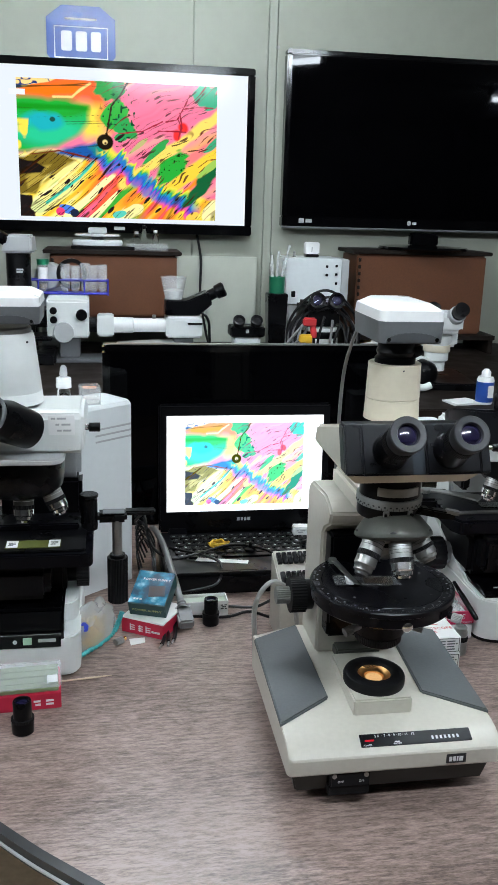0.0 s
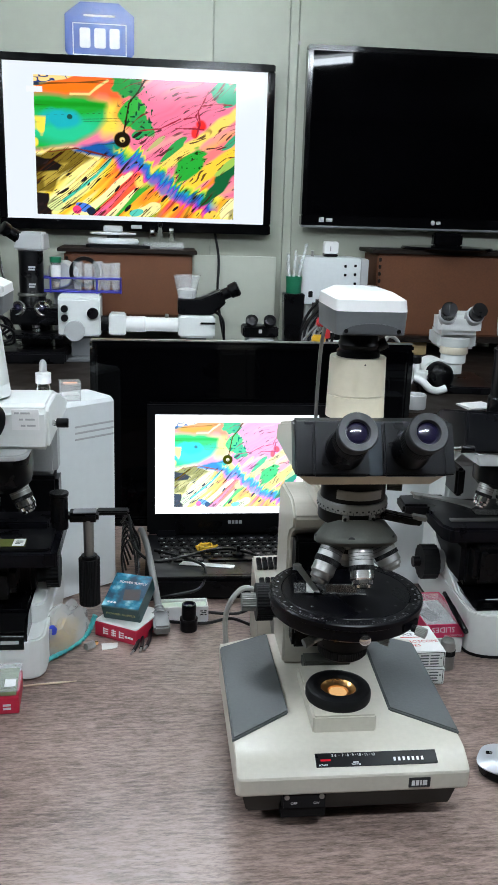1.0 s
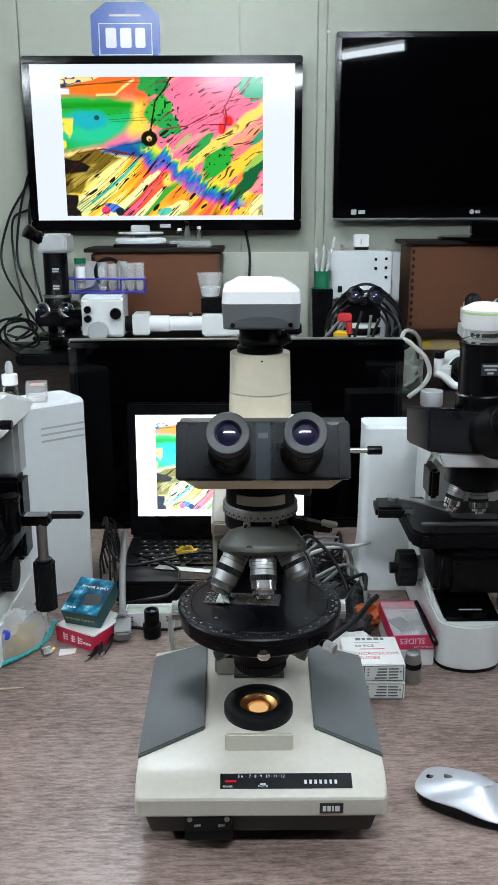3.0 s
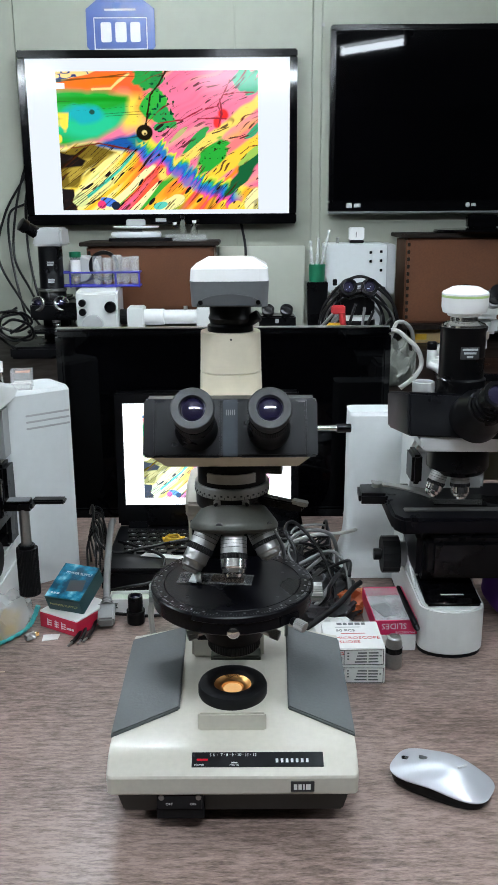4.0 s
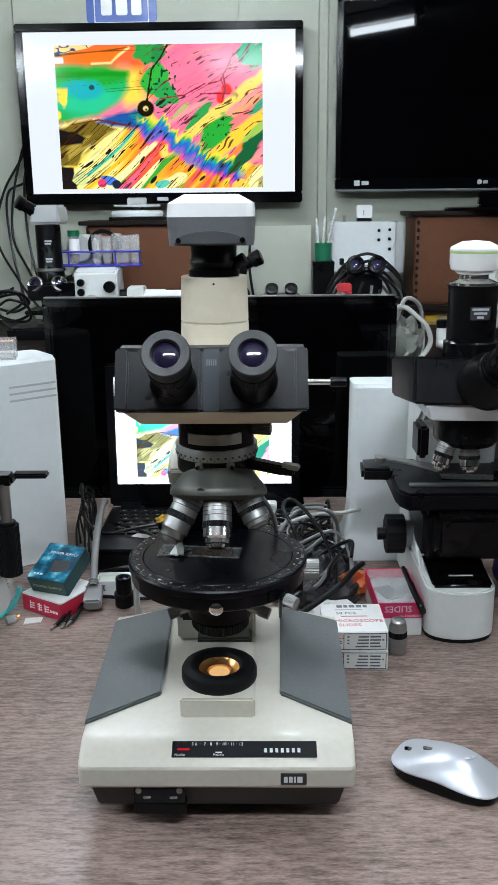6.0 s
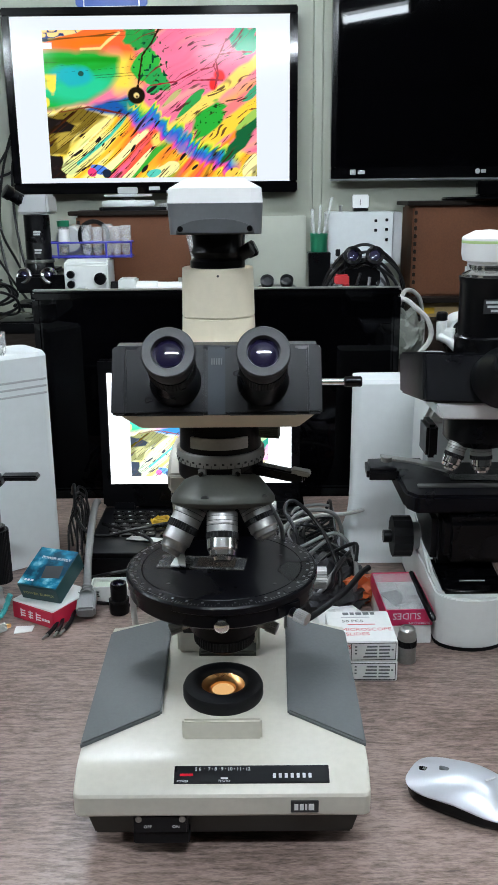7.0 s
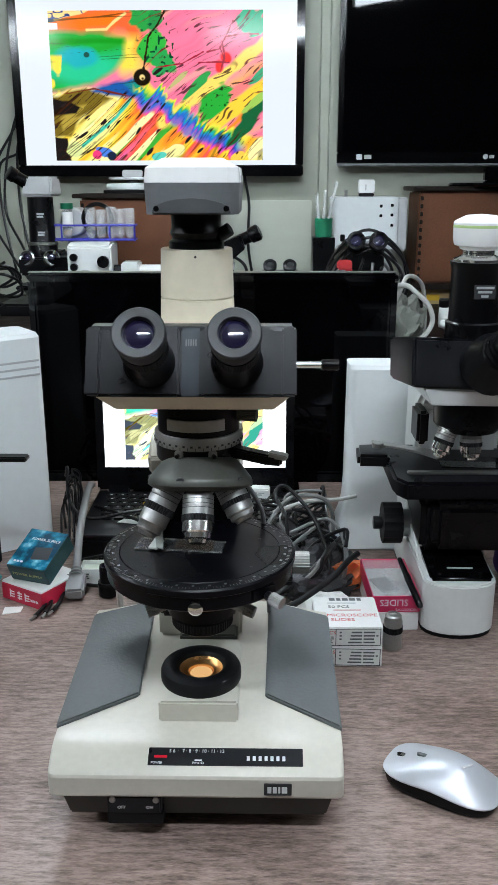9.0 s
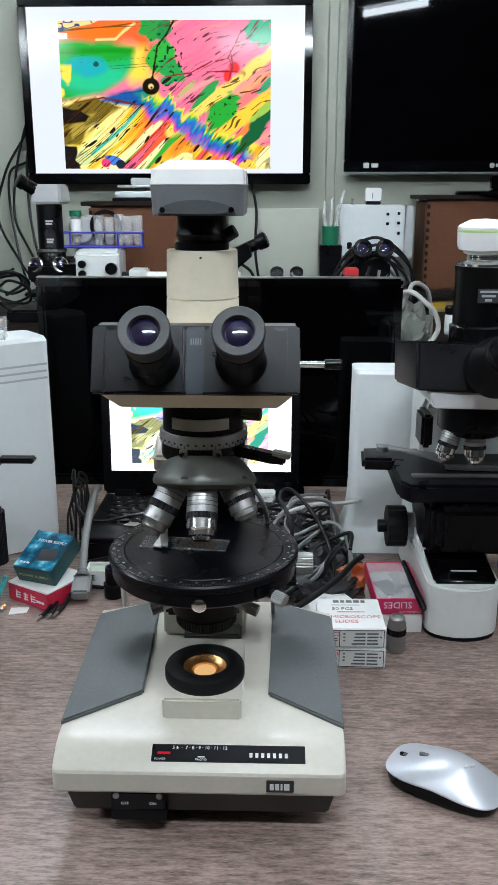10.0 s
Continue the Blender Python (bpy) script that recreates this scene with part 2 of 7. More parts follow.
def front(x, y, z, tilt=90.0, yaw=0.0):
    """The pose of print on an upright face towards -y (tilt 90) or lying on a top (tilt 0)."""
    return pose(x, y, z, 0, 0, yaw) @ pose(0, 0, 0, tilt, 0, 0)


def bars(bm, m, rows, height=0.0012, gap=0.0011, depth=0.0003):
    """Unreadable print: rows of bars; each row a list of (start, end) in metres from the middle."""
    for k, row in enumerate(rows):
        y = -k * (height + gap)
        for a, b in row:
            box(bm, (a, y - height / 2, 0), (b, y + height / 2, depth), 0, m)
    return bm

# ---- the room ----
def slab(name, a, b, material, label, category, bev=0.0):
    return single(name, box(B(), a, b, bev), material, label, category, kind="structure")


WALL_Y = 3.06
CEIL = 2.22
slab("floor", (-2.6, -2.6, -0.1), (3.4, WALL_Y + 0.1, 0.0), M_FLOOR, "plain brown vinyl floor under the desk", "floor")
slab("ceiling", (-2.6, -2.6, CEIL), (3.4, WALL_Y + 0.1, CEIL + 0.1), M_CEIL, "unseen board ceiling with fluorescent tubes, greyed to cut bounced light", "ceiling")
# three walls out of view, dark so that little light bounces back
slab("wall_south", (-2.6, -2.7, 0), (3.4, -2.6, CEIL), M_DIM, "unseen back wall, made dark to cut bounced light", "wall")
slab("wall_east", (3.4, -2.6, 0), (3.5, WALL_Y + 0.1, CEIL), M_DIM, "unseen side wall, made dark to cut bounced light", "wall")
slab("wall_west", (-2.7, -2.6, 0), (-2.6, WALL_Y + 0.1, CEIL), M_DIM, "unseen side wall, made dark to cut bounced light", "wall")
wall = slab("wall_north", (-2.6, WALL_Y + 0.01, 0), (3.4, WALL_Y + 0.12, CEIL), M_WALL, "pale green-grey sandwich panel wall with narrow upright seams", "wall")
# flat panels, with a raised rib where two of them meet
seams = [-2.6, -1.6, -0.62, -0.40, 0.305, 0.555, 0.585, 1.55, 2.5, 3.4]
for x0, x1 in zip(seams, seams[1:]):
    part("panel", box(B(), (x0 + 0.0012, WALL_Y, 0), (x1 - 0.0012, WALL_Y + 0.012, CEIL), 0.0012, seg=1), M_WALL, wall)

# ceiling tubes
def tube_light(x, y, yaw, half=0.3, power=TUBE_POWER):
    e = thing("ceiling_light", "white fluorescent batten with a bare lit tube, three of six added as fill", "ceiling light", (x, y, CEIL), yaw, "ceiling lights")
    part("housing", box(B(), (-half - 0.02, -0.045, -0.05), (half + 0.02, 0.045, 0), 0.006), M_CAMW, e)
    b = B()
    cyl(b, (-half, 0, -0.075), (1, 0, 0), 0.016, 2 * half)
    part("tube", b, glow("fluorescent_tube", (0.86, 0.965, 1.06), power), e, "lit fluorescent tube")
    b = B()
    for s in (-1, 1):
        box(b, (s * (half + 0.007) - 0.008, -0.018, -0.095), (s * (half + 0.007) + 0.008, 0.018, -0.049), 0.002)
    part("tube_holder", b, M_CAMW, e)
    return e


# short battens in rows over the desk's front, over its back and close to the panel wall; those far to the sides are
# added fill
tube_light(0.42, 0.10, 3, 0.36)
# next two: unseen fill tubes, added out at the sides
tube_light(-1.25, 0.10, 3, 0.36)
tube_light(2.95, 0.10, 3, 0.36)
tube_light(0.985, 1.13, 45, 0.20)
# another unseen tube, added on the left as fill
tube_light(-1.30, 1.20, 45, 0.30)
tube_light(0.15, 2.05, 0, 0.36, TUBE_POWER * 0.7)

# ---- desk ----
edge = [(-0.95, 1.95), (-0.80, 1.60), (-0.56, 1.32), (-0.33, 1.045), (-0.108, 0.815), (-0.032, 0.742), (0.075, 0.655), (0.3, 0.50), (0.7, 0.40), (1.7, 0.40), (2.1, 0.45)]
line = [(p.x, p.y) for p in spline([(x, y, 0) for x, y in edge], 8)] + [(2.1, 1.95)]
desk = thing("desk", "large grey-brown woodgrain laminate desk with a black edge", "desk", (0.6, 1.2, 0))
desk.matrix_basis = Matrix.Identity(4)
part("desktop", prism(B(), line, 0.733, 0.75), M_WOOD, desk, "grey-brown woodgrain laminate top")
b = B()
mid = Vector((0.6, 1.25))
out = [(p, (Vector(p) - mid).normalized()) for p in line]
ring_o = [tuple(Vector(p) + n * 0.011) for p, n in out]
t = bmesh.new()
k = len(line)
vs = [[t.verts.new((*xy, z)) for xy, z in ((line[i], 0.7512), (ring_o[i], 0.7505), (ring_o[i], 0.732), (line[i], 0.732))] for i in range(k)]
for i in range(k - 1):
    for j in range(3):
        t.faces.new((vs[i][j], vs[i + 1][j], vs[i + 1][j + 1], vs[i][j + 1]))
bmesh.ops.recalc_face_normals(t, faces=t.faces)
part("edge_band", merge(b, t), M_TRIM, desk, "black plastic edge band")
# thin pale hose imitates the bright highlight on the edge moulding
part("edge_highlight", hose(B(), [(*tuple(Vector(p) + n * 0.0125), 0.739) for p, n in out[:-1]], 0.0018, 1, 8), M_LIGHTG, desk, "pale line along the edge, put in as its highlight")
for x, y in ((-0.45, 1.75), (1.95, 1.75), (0.25, 0.75), (1.95, 0.62)):
    b = B()
    cyl(b, (x, y, 0), (0, 0, 1), 0.025, 0.733)
    part("leg", b, M_STEEL, desk)

bench = thing("back_bench", "long dark work bench standing along the panel wall", "bench", (0, 0, 0))
part("benchtop", box(B(), (-1.6, 1.98, 0.90), (2.3, WALL_Y - 0.004, 0.93), 0.003), M_DARKB, bench)
for x in (-1.55, 0.4, 2.25):
    part("side_panel", box(B(), (x - 0.015, 2.02, 0), (x + 0.015, WALL_Y - 0.01, 0.90), 0.002), M_LIGHTG, bench)

# ---- the picture on both screens: a rock slice between crossed polarisers ----
def value_noise(x, y, seed):
    rs = np.random.RandomState(seed)
    g = rs.rand(97, 97)
    xi, yi = np.floor(x).astype(int), np.floor(y).astype(int)
    fx, fy = x - xi, y - yi
    fx, fy = fx * fx * (3 - 2 * fx), fy * fy * (3 - 2 * fy)
    a, b_ = g[xi % 97, yi % 97], g[(xi + 1) % 97, yi % 97]
    c, d = g[xi % 97, (yi + 1) % 97], g[(xi + 1) % 97, (yi + 1) % 97]
    return (a * (1 - fx) + b_ * fx) * (1 - fy) + (c * (1 - fx) + d * fx) * fy


def picture_mesh():
    w, h = 480, 330
    u, v = np.meshgrid((np.arange(w) + 0.5) / w, (np.arange(h) + 0.5) / h)
    n1 = value_noise(u * 5, v * 5, 1) + 0.5 * value_noise(u * 11, v * 11, 2) - 0.75
    n2 = value_noise(u * 26, v * 19, 3) - 0.5
    n3 = value_noise(u * 70, v * 50, 22) - 0.5
    col = np.zeros((h, w, 3))

    def lay(mask, rgb):
        m3 = np.clip(mask, 0, 1)[..., None]
        col[:] = col * (1 - m3) + np.array(rgb) * m3

    def soft(d, s=0.03):
        return np.clip(d / s + 0.5, 0, 1)

    def lens(cx, cy, a, b2, ang, rag=0.3):
        c, s = math.cos(ang), math.sin(ang)
        x, y = (u - cx) * 1.4, v - cy
        return 1 - np.hypot((x * c + y * s) / a, (-x * s + y * c) / b2) + (n2 * 1.2 + n1 * 0.6) * rag

    def run(*pts):
        """The distance from a broken line, with a ragged edge."""
        best = np.full((h, w), 9.0)
        for (x0, y0), (x1, y1) in zip(pts, pts[1:]):
            dx, dy = (x1 - x0) * 1.4, y1 - y0
            px, py = (u - x0) * 1.4, v - y0
            f = np.clip((px * dx + py * dy) / (dx * dx + dy * dy), 0, 1)
            best = np.minimum(best, np.hypot(px - f * dx, py - f * dy))
        return best

    def field(*pts, rag=0.03):
        """How far inside a polygon, with a ragged edge."""
        x, y = u + rag * n1 + rag * 0.8 * n2, v + rag * n1 - rag * 0.8 * n2
        inside = np.zeros((h, w), bool)
        best = np.full((h, w), 9.0)
        for (x0, y0), (x1, y1) in zip(pts, pts[1:] + pts[:1]):
            if y0 != y1:
                inside ^= ((y0 > y) != (y1 > y)) & (x < (x1 - x0) * (y - y0) / (y1 - y0) + x0)
            f = np.clip(((x - x0) * (x1 - x0) + (y - y0) * (y1 - y0)) / ((x1 - x0) ** 2 + (y1 - y0) ** 2), 0, 1)
            best = np.minimum(best, np.hypot((x - x0 - f * (x1 - x0)) * 1.4, y - y0 - f * (y1 - y0)))
        return np.where(inside, best, -best)

    def turned(deg):
        a = np.radians(deg)
        x, y = u * 1.4, 1 - v
        return -x * np.sin(a) + y * np.cos(a) + 3, x * np.cos(a) + y * np.sin(a) + 3

    pal = np.array([(1, 0.90, 0.30), (1, 0.74, 0.05), (1, 0.33, 0.02), (1, 0.10, 0.05), (0.98, 0.14, 0.22), (0.90, 0.13, 0.45)])

    def hue(i, table):
        i = np.clip(i, 0, len(table) - 1.001)
        k = i.astype(int)
        f = (i - k)[..., None]
        return table[k] * (1 - f) + table[k + 1] * f

    # pink field with faint streaks
    ac, al = turned(33.0 + 4 * n1)
    fine = value_noise(ac * 44, al * 3, 5)
    broad = value_noise(ac * 15, al * 1.6, 4)
    col[:] = np.array((0.93, 0.19, 0.33)) * (0.9 + 0.25 * fine[..., None])
    lay(soft(broad - 0.62, 0.15) * 0.7, (1, 0.36, 0.36))
    lay(soft(broad - 0.74, 0.1) * soft(u - 0.5, 0.2), (1, 0.45, 0.14))
    # orange and red grain along the upper edge
    lay(soft(field((-0.1, -0.1), (0.50, -0.1), (0.46, 0.10), (0.46, 0.36), (0.38, 0.30), (0.36, 0.17), (0.2, 0.13), (-0.1, 0.13)), 0.10), (1, 0.14, 0.035))
    lay(soft(field((0.02, 0.05), (0.34, 0.02), (0.30, 0.12), (0.02, 0.125)), 0.06), (1, 0.20, 0.005))
    # yellow skirt between the orange and the green
    lay(soft(field((0.31, 0.17), (0.42, 0.19), (0.42, 0.39), (0.33, 0.39), (0.29, 0.30)), 0.09), (1, 0.76, 0.08))
    # green grain with a teal core
    g = soft(field((-0.1, 0.135), (0.25, 0.135), (0.355, 0.18), (0.345, 0.30), (0.29, 0.385), (0.20, 0.47), (0.05, 0.52), (-0.1, 0.53), rag=0.02), 0.05)
    gs, gl = turned(4.0)
    band = value_noise(gs * 26, gl * 2, 21)
    lay(g, (0.01, 0.44, 0.035))
    lay(g * soft(band - 0.62, 0.2) * 0.6, (0.02, 0.30, 0.02))
    lay(g * soft(0.5 - np.abs(v - 0.39 + 0.05 * u) / 0.20 + 0.4 * n1, 0.5) * soft(0.36 - u, 0.2), (0.02, 0.60, 0.30))
    lay(g * soft(lens(0.13, 0.30, 0.13, 0.07, -0.05), 0.5), (0.01, 0.45, 0.52))
    lay(g * soft(0.020 - np.abs(v - 0.20 + 0.02 * u) + 0.01 * n1, 0.02), (0.005, 0.33, 0.01))
    lay(soft(0.045 - u + 0.09 * n2 + 0.03 * n1, 0.012) * soft(v - 0.29, 0.02) * soft(0.57 - v, 0.02), (1, 0.80, 0.08))
    # scribbled yellow corner
    c = soft(0.21 - u - 2.6 * v + 0.05 * n2, 0.02)
    lay(c, (1, 0.72, 0.28))
    lay(c * soft(0.07 - np.abs(value_noise(u * 22, v * 34, 7) - 0.5), 0.05), (0.02, 0.05, 0.20))
    lay(soft(0.010 - run((0.18, 0.125), (0.27, 0.12), (0.31, 0.07), (0.36, 0.02)) + 0.006 * n2, 0.006), (1, 0.72, 0.25))
    # fan of streaks below
    fan = soft(field((-0.1, 0.56), (0.18, 0.50), (0.40, 0.53), (0.52, 0.58), (0.66, 0.70), (0.80, 0.80), (1.1, 0.84), (1.1, 1.1), (-0.1, 1.1)), 0.03)
    fa, fl = turned(37.0 + 12.0 * np.clip(u * 1.6 - 0.2, 0, 1) + 2 * n1)
    s1, s2 = value_noise(fa * 21 + 7, fl * 1.3, 31), value_noise(fa * 58, fl * 2.6, 32)
    lean = 0.2 + 3.6 * np.exp(-((u - 0.40 + 0.35 * (v - 0.75)) / 0.10) ** 2) + 1.9 * soft(u - 0.46, 0.15) * soft(0.82 - u, 0.2)
    stripes = hue(lean + 3.4 * (s1 - 0.5) + 1.5 * (s2 - 0.5), pal)
    col[:] = col * (1 - fan[..., None]) + stripes * fan[..., None]
    lay(fan * soft(value_noise(fa * 19 + 31, fl * 1.5, 33) - 0.70, 0.05) * soft(v - 0.74, 0.1) * soft(u - 0.16, 0.05) * soft(0.60 - u, 0.1), (0.05, 0.42, 0.04))
    lay(fan * soft(value_noise(fa * 24 + 3, fl * 1.2, 34) - 0.70, 0.05) * soft(0.62 - u, 0.1), (1, 0.92, 0.45))
    lay(soft(0.012 - run((0.37, 0.58), (0.30, 0.70), (0.13, 0.90)) + 0.008 * n2, 0.01), (0.05, 0.62, 0.46))
    lay(soft(0.010 - run((0.10, 0.56), (0.22, 0.53), (0.31, 0.60), (0.20, 0.74)) + 0.006 * n2, 0.008), (1, 0.78, 0.22))
    # blue grain that tapers away from the ring, with a rim of cyan below it
    lay(soft(field((0.15, 0.535), (0.28, 0.465), (0.40, 0.41), (0.46, 0.50), (0.44, 0.56), (0.34, 0.56)), 0.03), (0.01, 0.10, 0.40))
    lay(soft(field((0.34, 0.47), (0.42, 0.44), (0.46, 0.52), (0.40, 0.53)), 0.05) * 0.9, (0.01, 0.35, 0.16))
    # dark olive grain
    lay(soft(field((-0.1, 0.58), (0.16, 0.51), (0.27, 0.57), (0.12, 0.70), (0.07, 0.82), (-0.1, 0.84)), 0.02), (0.19, 0.13, 0.012))
    lay(soft(field((0.12, 0.62), (0.26, 0.58), (0.17, 0.70), (0.02, 0.84), (0.02, 0.70)), 0.02) * soft(s2 - 0.35, 0.1), (0.46, 0.34, 0.05))
    lay(soft(field((-0.1, 0.56), (0.04, 0.57), (0.13, 0.63), (0.11, 0.67), (0.02, 0.68), (-0.1, 0.70)), 0.012), (0.008, 0.005, 0.004))
    lay(soft(field((-0.1, 0.83), (0.05, 0.84), (0.05, 0.92), (0.12, 1.1), (-0.1, 1.1)), 0.012), (0.010, 0.007, 0.007))
    # shafts that climb to the edge
    for x0, y0, x1, y1, wd, rgb in ((0.52, 0.74, 1.02, 0.20, 0.042, (1, 0.74, 0.14)), (0.63, 0.79, 1.02, 0.37, 0.034, (0.97, 0.22, 0.22)), (0.72, 0.82, 1.02, 0.47, 0.050, (1, 0.66, 0.05)),
                                    (0.84, 0.78, 1.02, 0.56, 0.022, (1, 0.28, 0.02)), (0.46, 0.60, 0.72, 0.38, 0.018, (0.98, 0.36, 0.36)), (0.40, 0.42, 0.52, 0.60, 0.030, (1, 0.62, 0.10))):
        lay(soft(wd - run((x0, y0), (x1, y1)) + 0.02 * n1 + 0.012 * n2, 0.02), rgb)
    # rainbow that steps down across the fan
    way = [(0.405, 0.56), (0.445, 0.64), (0.515, 0.58), (0.58, 0.72), (0.655, 0.70), (0.63, 0.79), (0.72, 0.85), (0.84, 0.86)]
    rd = run(*way) + 0.035 * (s2 - 0.5)
    side = np.interp(u, [0.40, 0.44, 0.51, 0.58, 0.65, 0.72, 0.84], [0.57, 0.62, 0.60, 0.71, 0.745, 0.83, 0.875]) - v + 0.03 * n1 + 0.11 * (s2 - 0.5) + 0.05 * (s1 - 0.5)
    bow = np.array([(1, 0.14, 0.10), (0.95, 0.10, 0.40), (0.42, 0.06, 0.55), (0.04, 0.08, 0.60), (0.01, 0.38, 0.62), (0.03, 0.46, 0.12), (0.62, 0.75, 0.05), (1, 0.78, 0.08)])
    m3 = (soft(0.085 - np.abs(side), 0.02) * soft(u - 0.395, 0.03) * soft(0.90 - u, 0.06))[..., None]
    col[:] = col * (1 - m3) + hue((side + 0.085) / 0.17 * 7, bow) * m3
    lay(soft(0.030 - rd + 0.01 * n2, 0.03) * soft(u - 0.40, 0.02) * soft(0.84 - u, 0.05) * 0.75, (0.02, 0.16, 0.62))
    # green grains
    for spot, tone in (((0.445, 0.04, 0.085, 0.09, 0.5), (0.02, 0.36, 0.06)), ((0.50, 0.06, 0.045, 0.10, 0.3), (0.015, 0.28, 0.06)), ((0.475, 0.245, 0.075, 0.10, 0.3), (0.03, 0.46, 0.05)), ((0.535, 0.33, 0.085, 0.06, 0.7), (0.02, 0.38, 0.08)),
                       ((0.51, 0.40, 0.05, 0.03, 0), (0.02, 0.36, 0.10)), ((0.68, 0.50, 0.14, 0.028, -0.80), (0.03, 0.38, 0.08)), ((0.60, 0.45, 0.10, 0.020, -0.75), (0.55, 0.50, 0.20)), ((0.775, 0.60, 0.155, 0.075, -0.85), (0.02, 0.42, 0.04)),
                       ((0.95, 0.07, 0.10, 0.09, 0.4), (0.02, 0.42, 0.22)), ((0.985, 0.42, 0.09, 0.035, -0.8), (0.04, 0.40, 0.20)), ((0.93, 0.73, 0.22, 0.050, -0.90), (0.005, 0.12, 0.035)), ((0.965, 0.60, 0.10, 0.025, -0.7), (0.35, 0.60, 0.10))):
        lay(soft(lens(*spot) + 0.5 * (fine - 0.5), 0.20), tone)
    dots = soft(value_noise(u * 78, v * 56, 41) - 0.80, 0.05)
    lay(dots * soft(lens(0.775, 0.61, 0.15, 0.08, -0.85), 0.2), (0.0, 0.05, 0.0))
    lay(dots * soft(lens(0.50, 0.26, 0.14, 0.24, 0.3), 0.2), (0.0, 0.06, 0.02))
    # pale lumps and a blue chip along the lower edge
    for spot, tone in (((0.09, 0.92, 0.055, 0.055, 0), (0.72, 0.80, 0.33)), ((0.56, 0.95, 0.10, 0.045, -0.5), (0.92, 0.86, 0.36)), ((0.50, 0.97, 0.05, 0.025, -0.3), (0.10, 0.62, 0.50)), ((0.97, 0.92, 0.09, 0.045, -0.9), (1, 0.90, 0.42)),
                       ((0.235, 0.94, 0.055, 0.035, 0.3), (0.07, 0.22, 0.75)), ((0.20, 0.96, 0.03, 0.03, 0.3), (0.85, 0.05, 0.20)), ((0.88, 0.97, 0.06, 0.03, -0.5), (1, 0.62, 0.08)), ((0.27, 0.97, 0.03, 0.03, 0), (0.01, 0.02, 0.05))):
        lay(soft(lens(*spot), 0.12), tone)
    # black cleavage lines, dashes and grit
    line_ = soft(0.030 - np.abs(value_noise(fa * 27 + 3, fl * 0.9, 12) - 0.5), 0.025) * fan * soft(value_noise(u * 8, v * 8, 51) - 0.30, 0.1)
    lay(line_ * (0.55 + 0.45 * soft(0.52 - u, 0.2)), (0.012, 0.004, 0.0))
    thin = soft(0.035 - np.abs(value_noise(fa * 52 + 23, fl * 1.1, 18) - 0.5), 0.03) * fan * soft(value_noise(u * 7, v * 7, 52) - 0.42, 0.1)
    lay(thin * 0.9, (0.05, 0.01, 0.0))
    lay(soft(value_noise(fa * 120, fl * 14, 13) - 0.84, 0.04) * fan, (0.02, 0.01, 0.01))
    dash = soft(value_noise(ac * 120 + 9, al * 13, 9) - 0.81, 0.04) * soft(value_noise(u * 9, v * 9, 10) - 0.42, 0.12) * soft(u - 0.42, 0.05) * (1 - fan)
    lay(dash * 0.9, (0.05, 0.01, 0.012))
    lay(soft(0.012 - np.abs(value_noise(ac * 30 + 40, al * 0.8, 61) - 0.5), 0.014) * soft(u - 0.42, 0.05) * (1 - fan) * soft(value_noise(u * 6, v * 6, 62) - 0.5, 0.1), (0.16, 0.02, 0.02))
    lay(soft(0.020 - np.abs(value_noise(gs * 30, gl * 1.2, 63) - 0.5), 0.02) * soft(0.42 - u, 0.05) * (1 - fan) * soft(value_noise(u * 6, v * 12, 64) - 0.48, 0.1) * 0.8, (0.02, 0.03, 0.0))
    for x, y, a in ((0.50, 0.40, -0.6), (0.64, 0.86, -0.9), (0.40, 0.80, -1.0), (0.14, 0.82, -0.6), (0.46, 0.93, -0.9), (0.70, 0.93, -0.7)):
        lay(soft(lens(x, y, 0.035, 0.010, a, 0.8), 0.3), (0.015, 0.01, 0.01))
    # red stain with branching cracks
    lay(soft(lens(0.83, 0.31, 0.045, 0.035, 0.9), 0.4), (0.88, 0.02, 0.02))
    lay(soft(lens(0.795, 0.37, 0.03, 0.045, 0.0), 0.4), (0.90, 0.03, 0.03))
    for way in (((0.80, 0.24), (0.83, 0.16), (0.86, 0.07)), ((0.83, 0.17), (0.90, 0.155), (0.98, 0.155)), ((0.70, 0.34), (0.78, 0.335), (0.84, 0.34)), ((0.74, 0.27), (0.80, 0.25), (0.82, 0.31)), ((0.80, 0.40), (0.82, 0.30), (0.81, 0.2)), ((0.5, 0.37), (0.62, 0.345), (0.72, 0.27))):
        lay(soft(0.0045 - run(*way) + 0.006 * n3, 0.004), (0.34, 0.01, 0.03))
    # the long crack and the ring
    lay(soft(0.006 - run((0.545, 0.0), (0.51, 0.09), (0.465, 0.17), (0.45, 0.28), (0.437, 0.39)) + 0.006 * n3, 0.004), (0.02, 0.006, 0.0))
    lay(soft(lens(0.17, 0.285, 0.020, 0.018, 0), 0.25), (0.01, 0.08, 0.06))
    lay(soft(0.006 - np.abs(v - 0.535 + 0.25 * (u - 0.1) - 0.02 * n1 - 0.6 * np.clip(u - 0.2, 0, 1)) + 0.008 * n2, 0.006) * soft(0.36 - u, 0.02) * soft(u - 0.06, 0.02), (0.16, 0.02, 0.01))
    r = np.hypot((u - 0.43) * 1.4, v - 0.435)
    lay(soft(0.058 - r, 0.01), (0.008, 0.004, 0.0))
    lay(soft(0.018 - r, 0.008), (0.85, 0.66, 0.25))
    lay(soft(0.008 - np.hypot((u - 0.432) * 1.4, v - 0.443), 0.006), (0.05, 0.02, 0.0))
    me = bpy.data.meshes.new("picture")
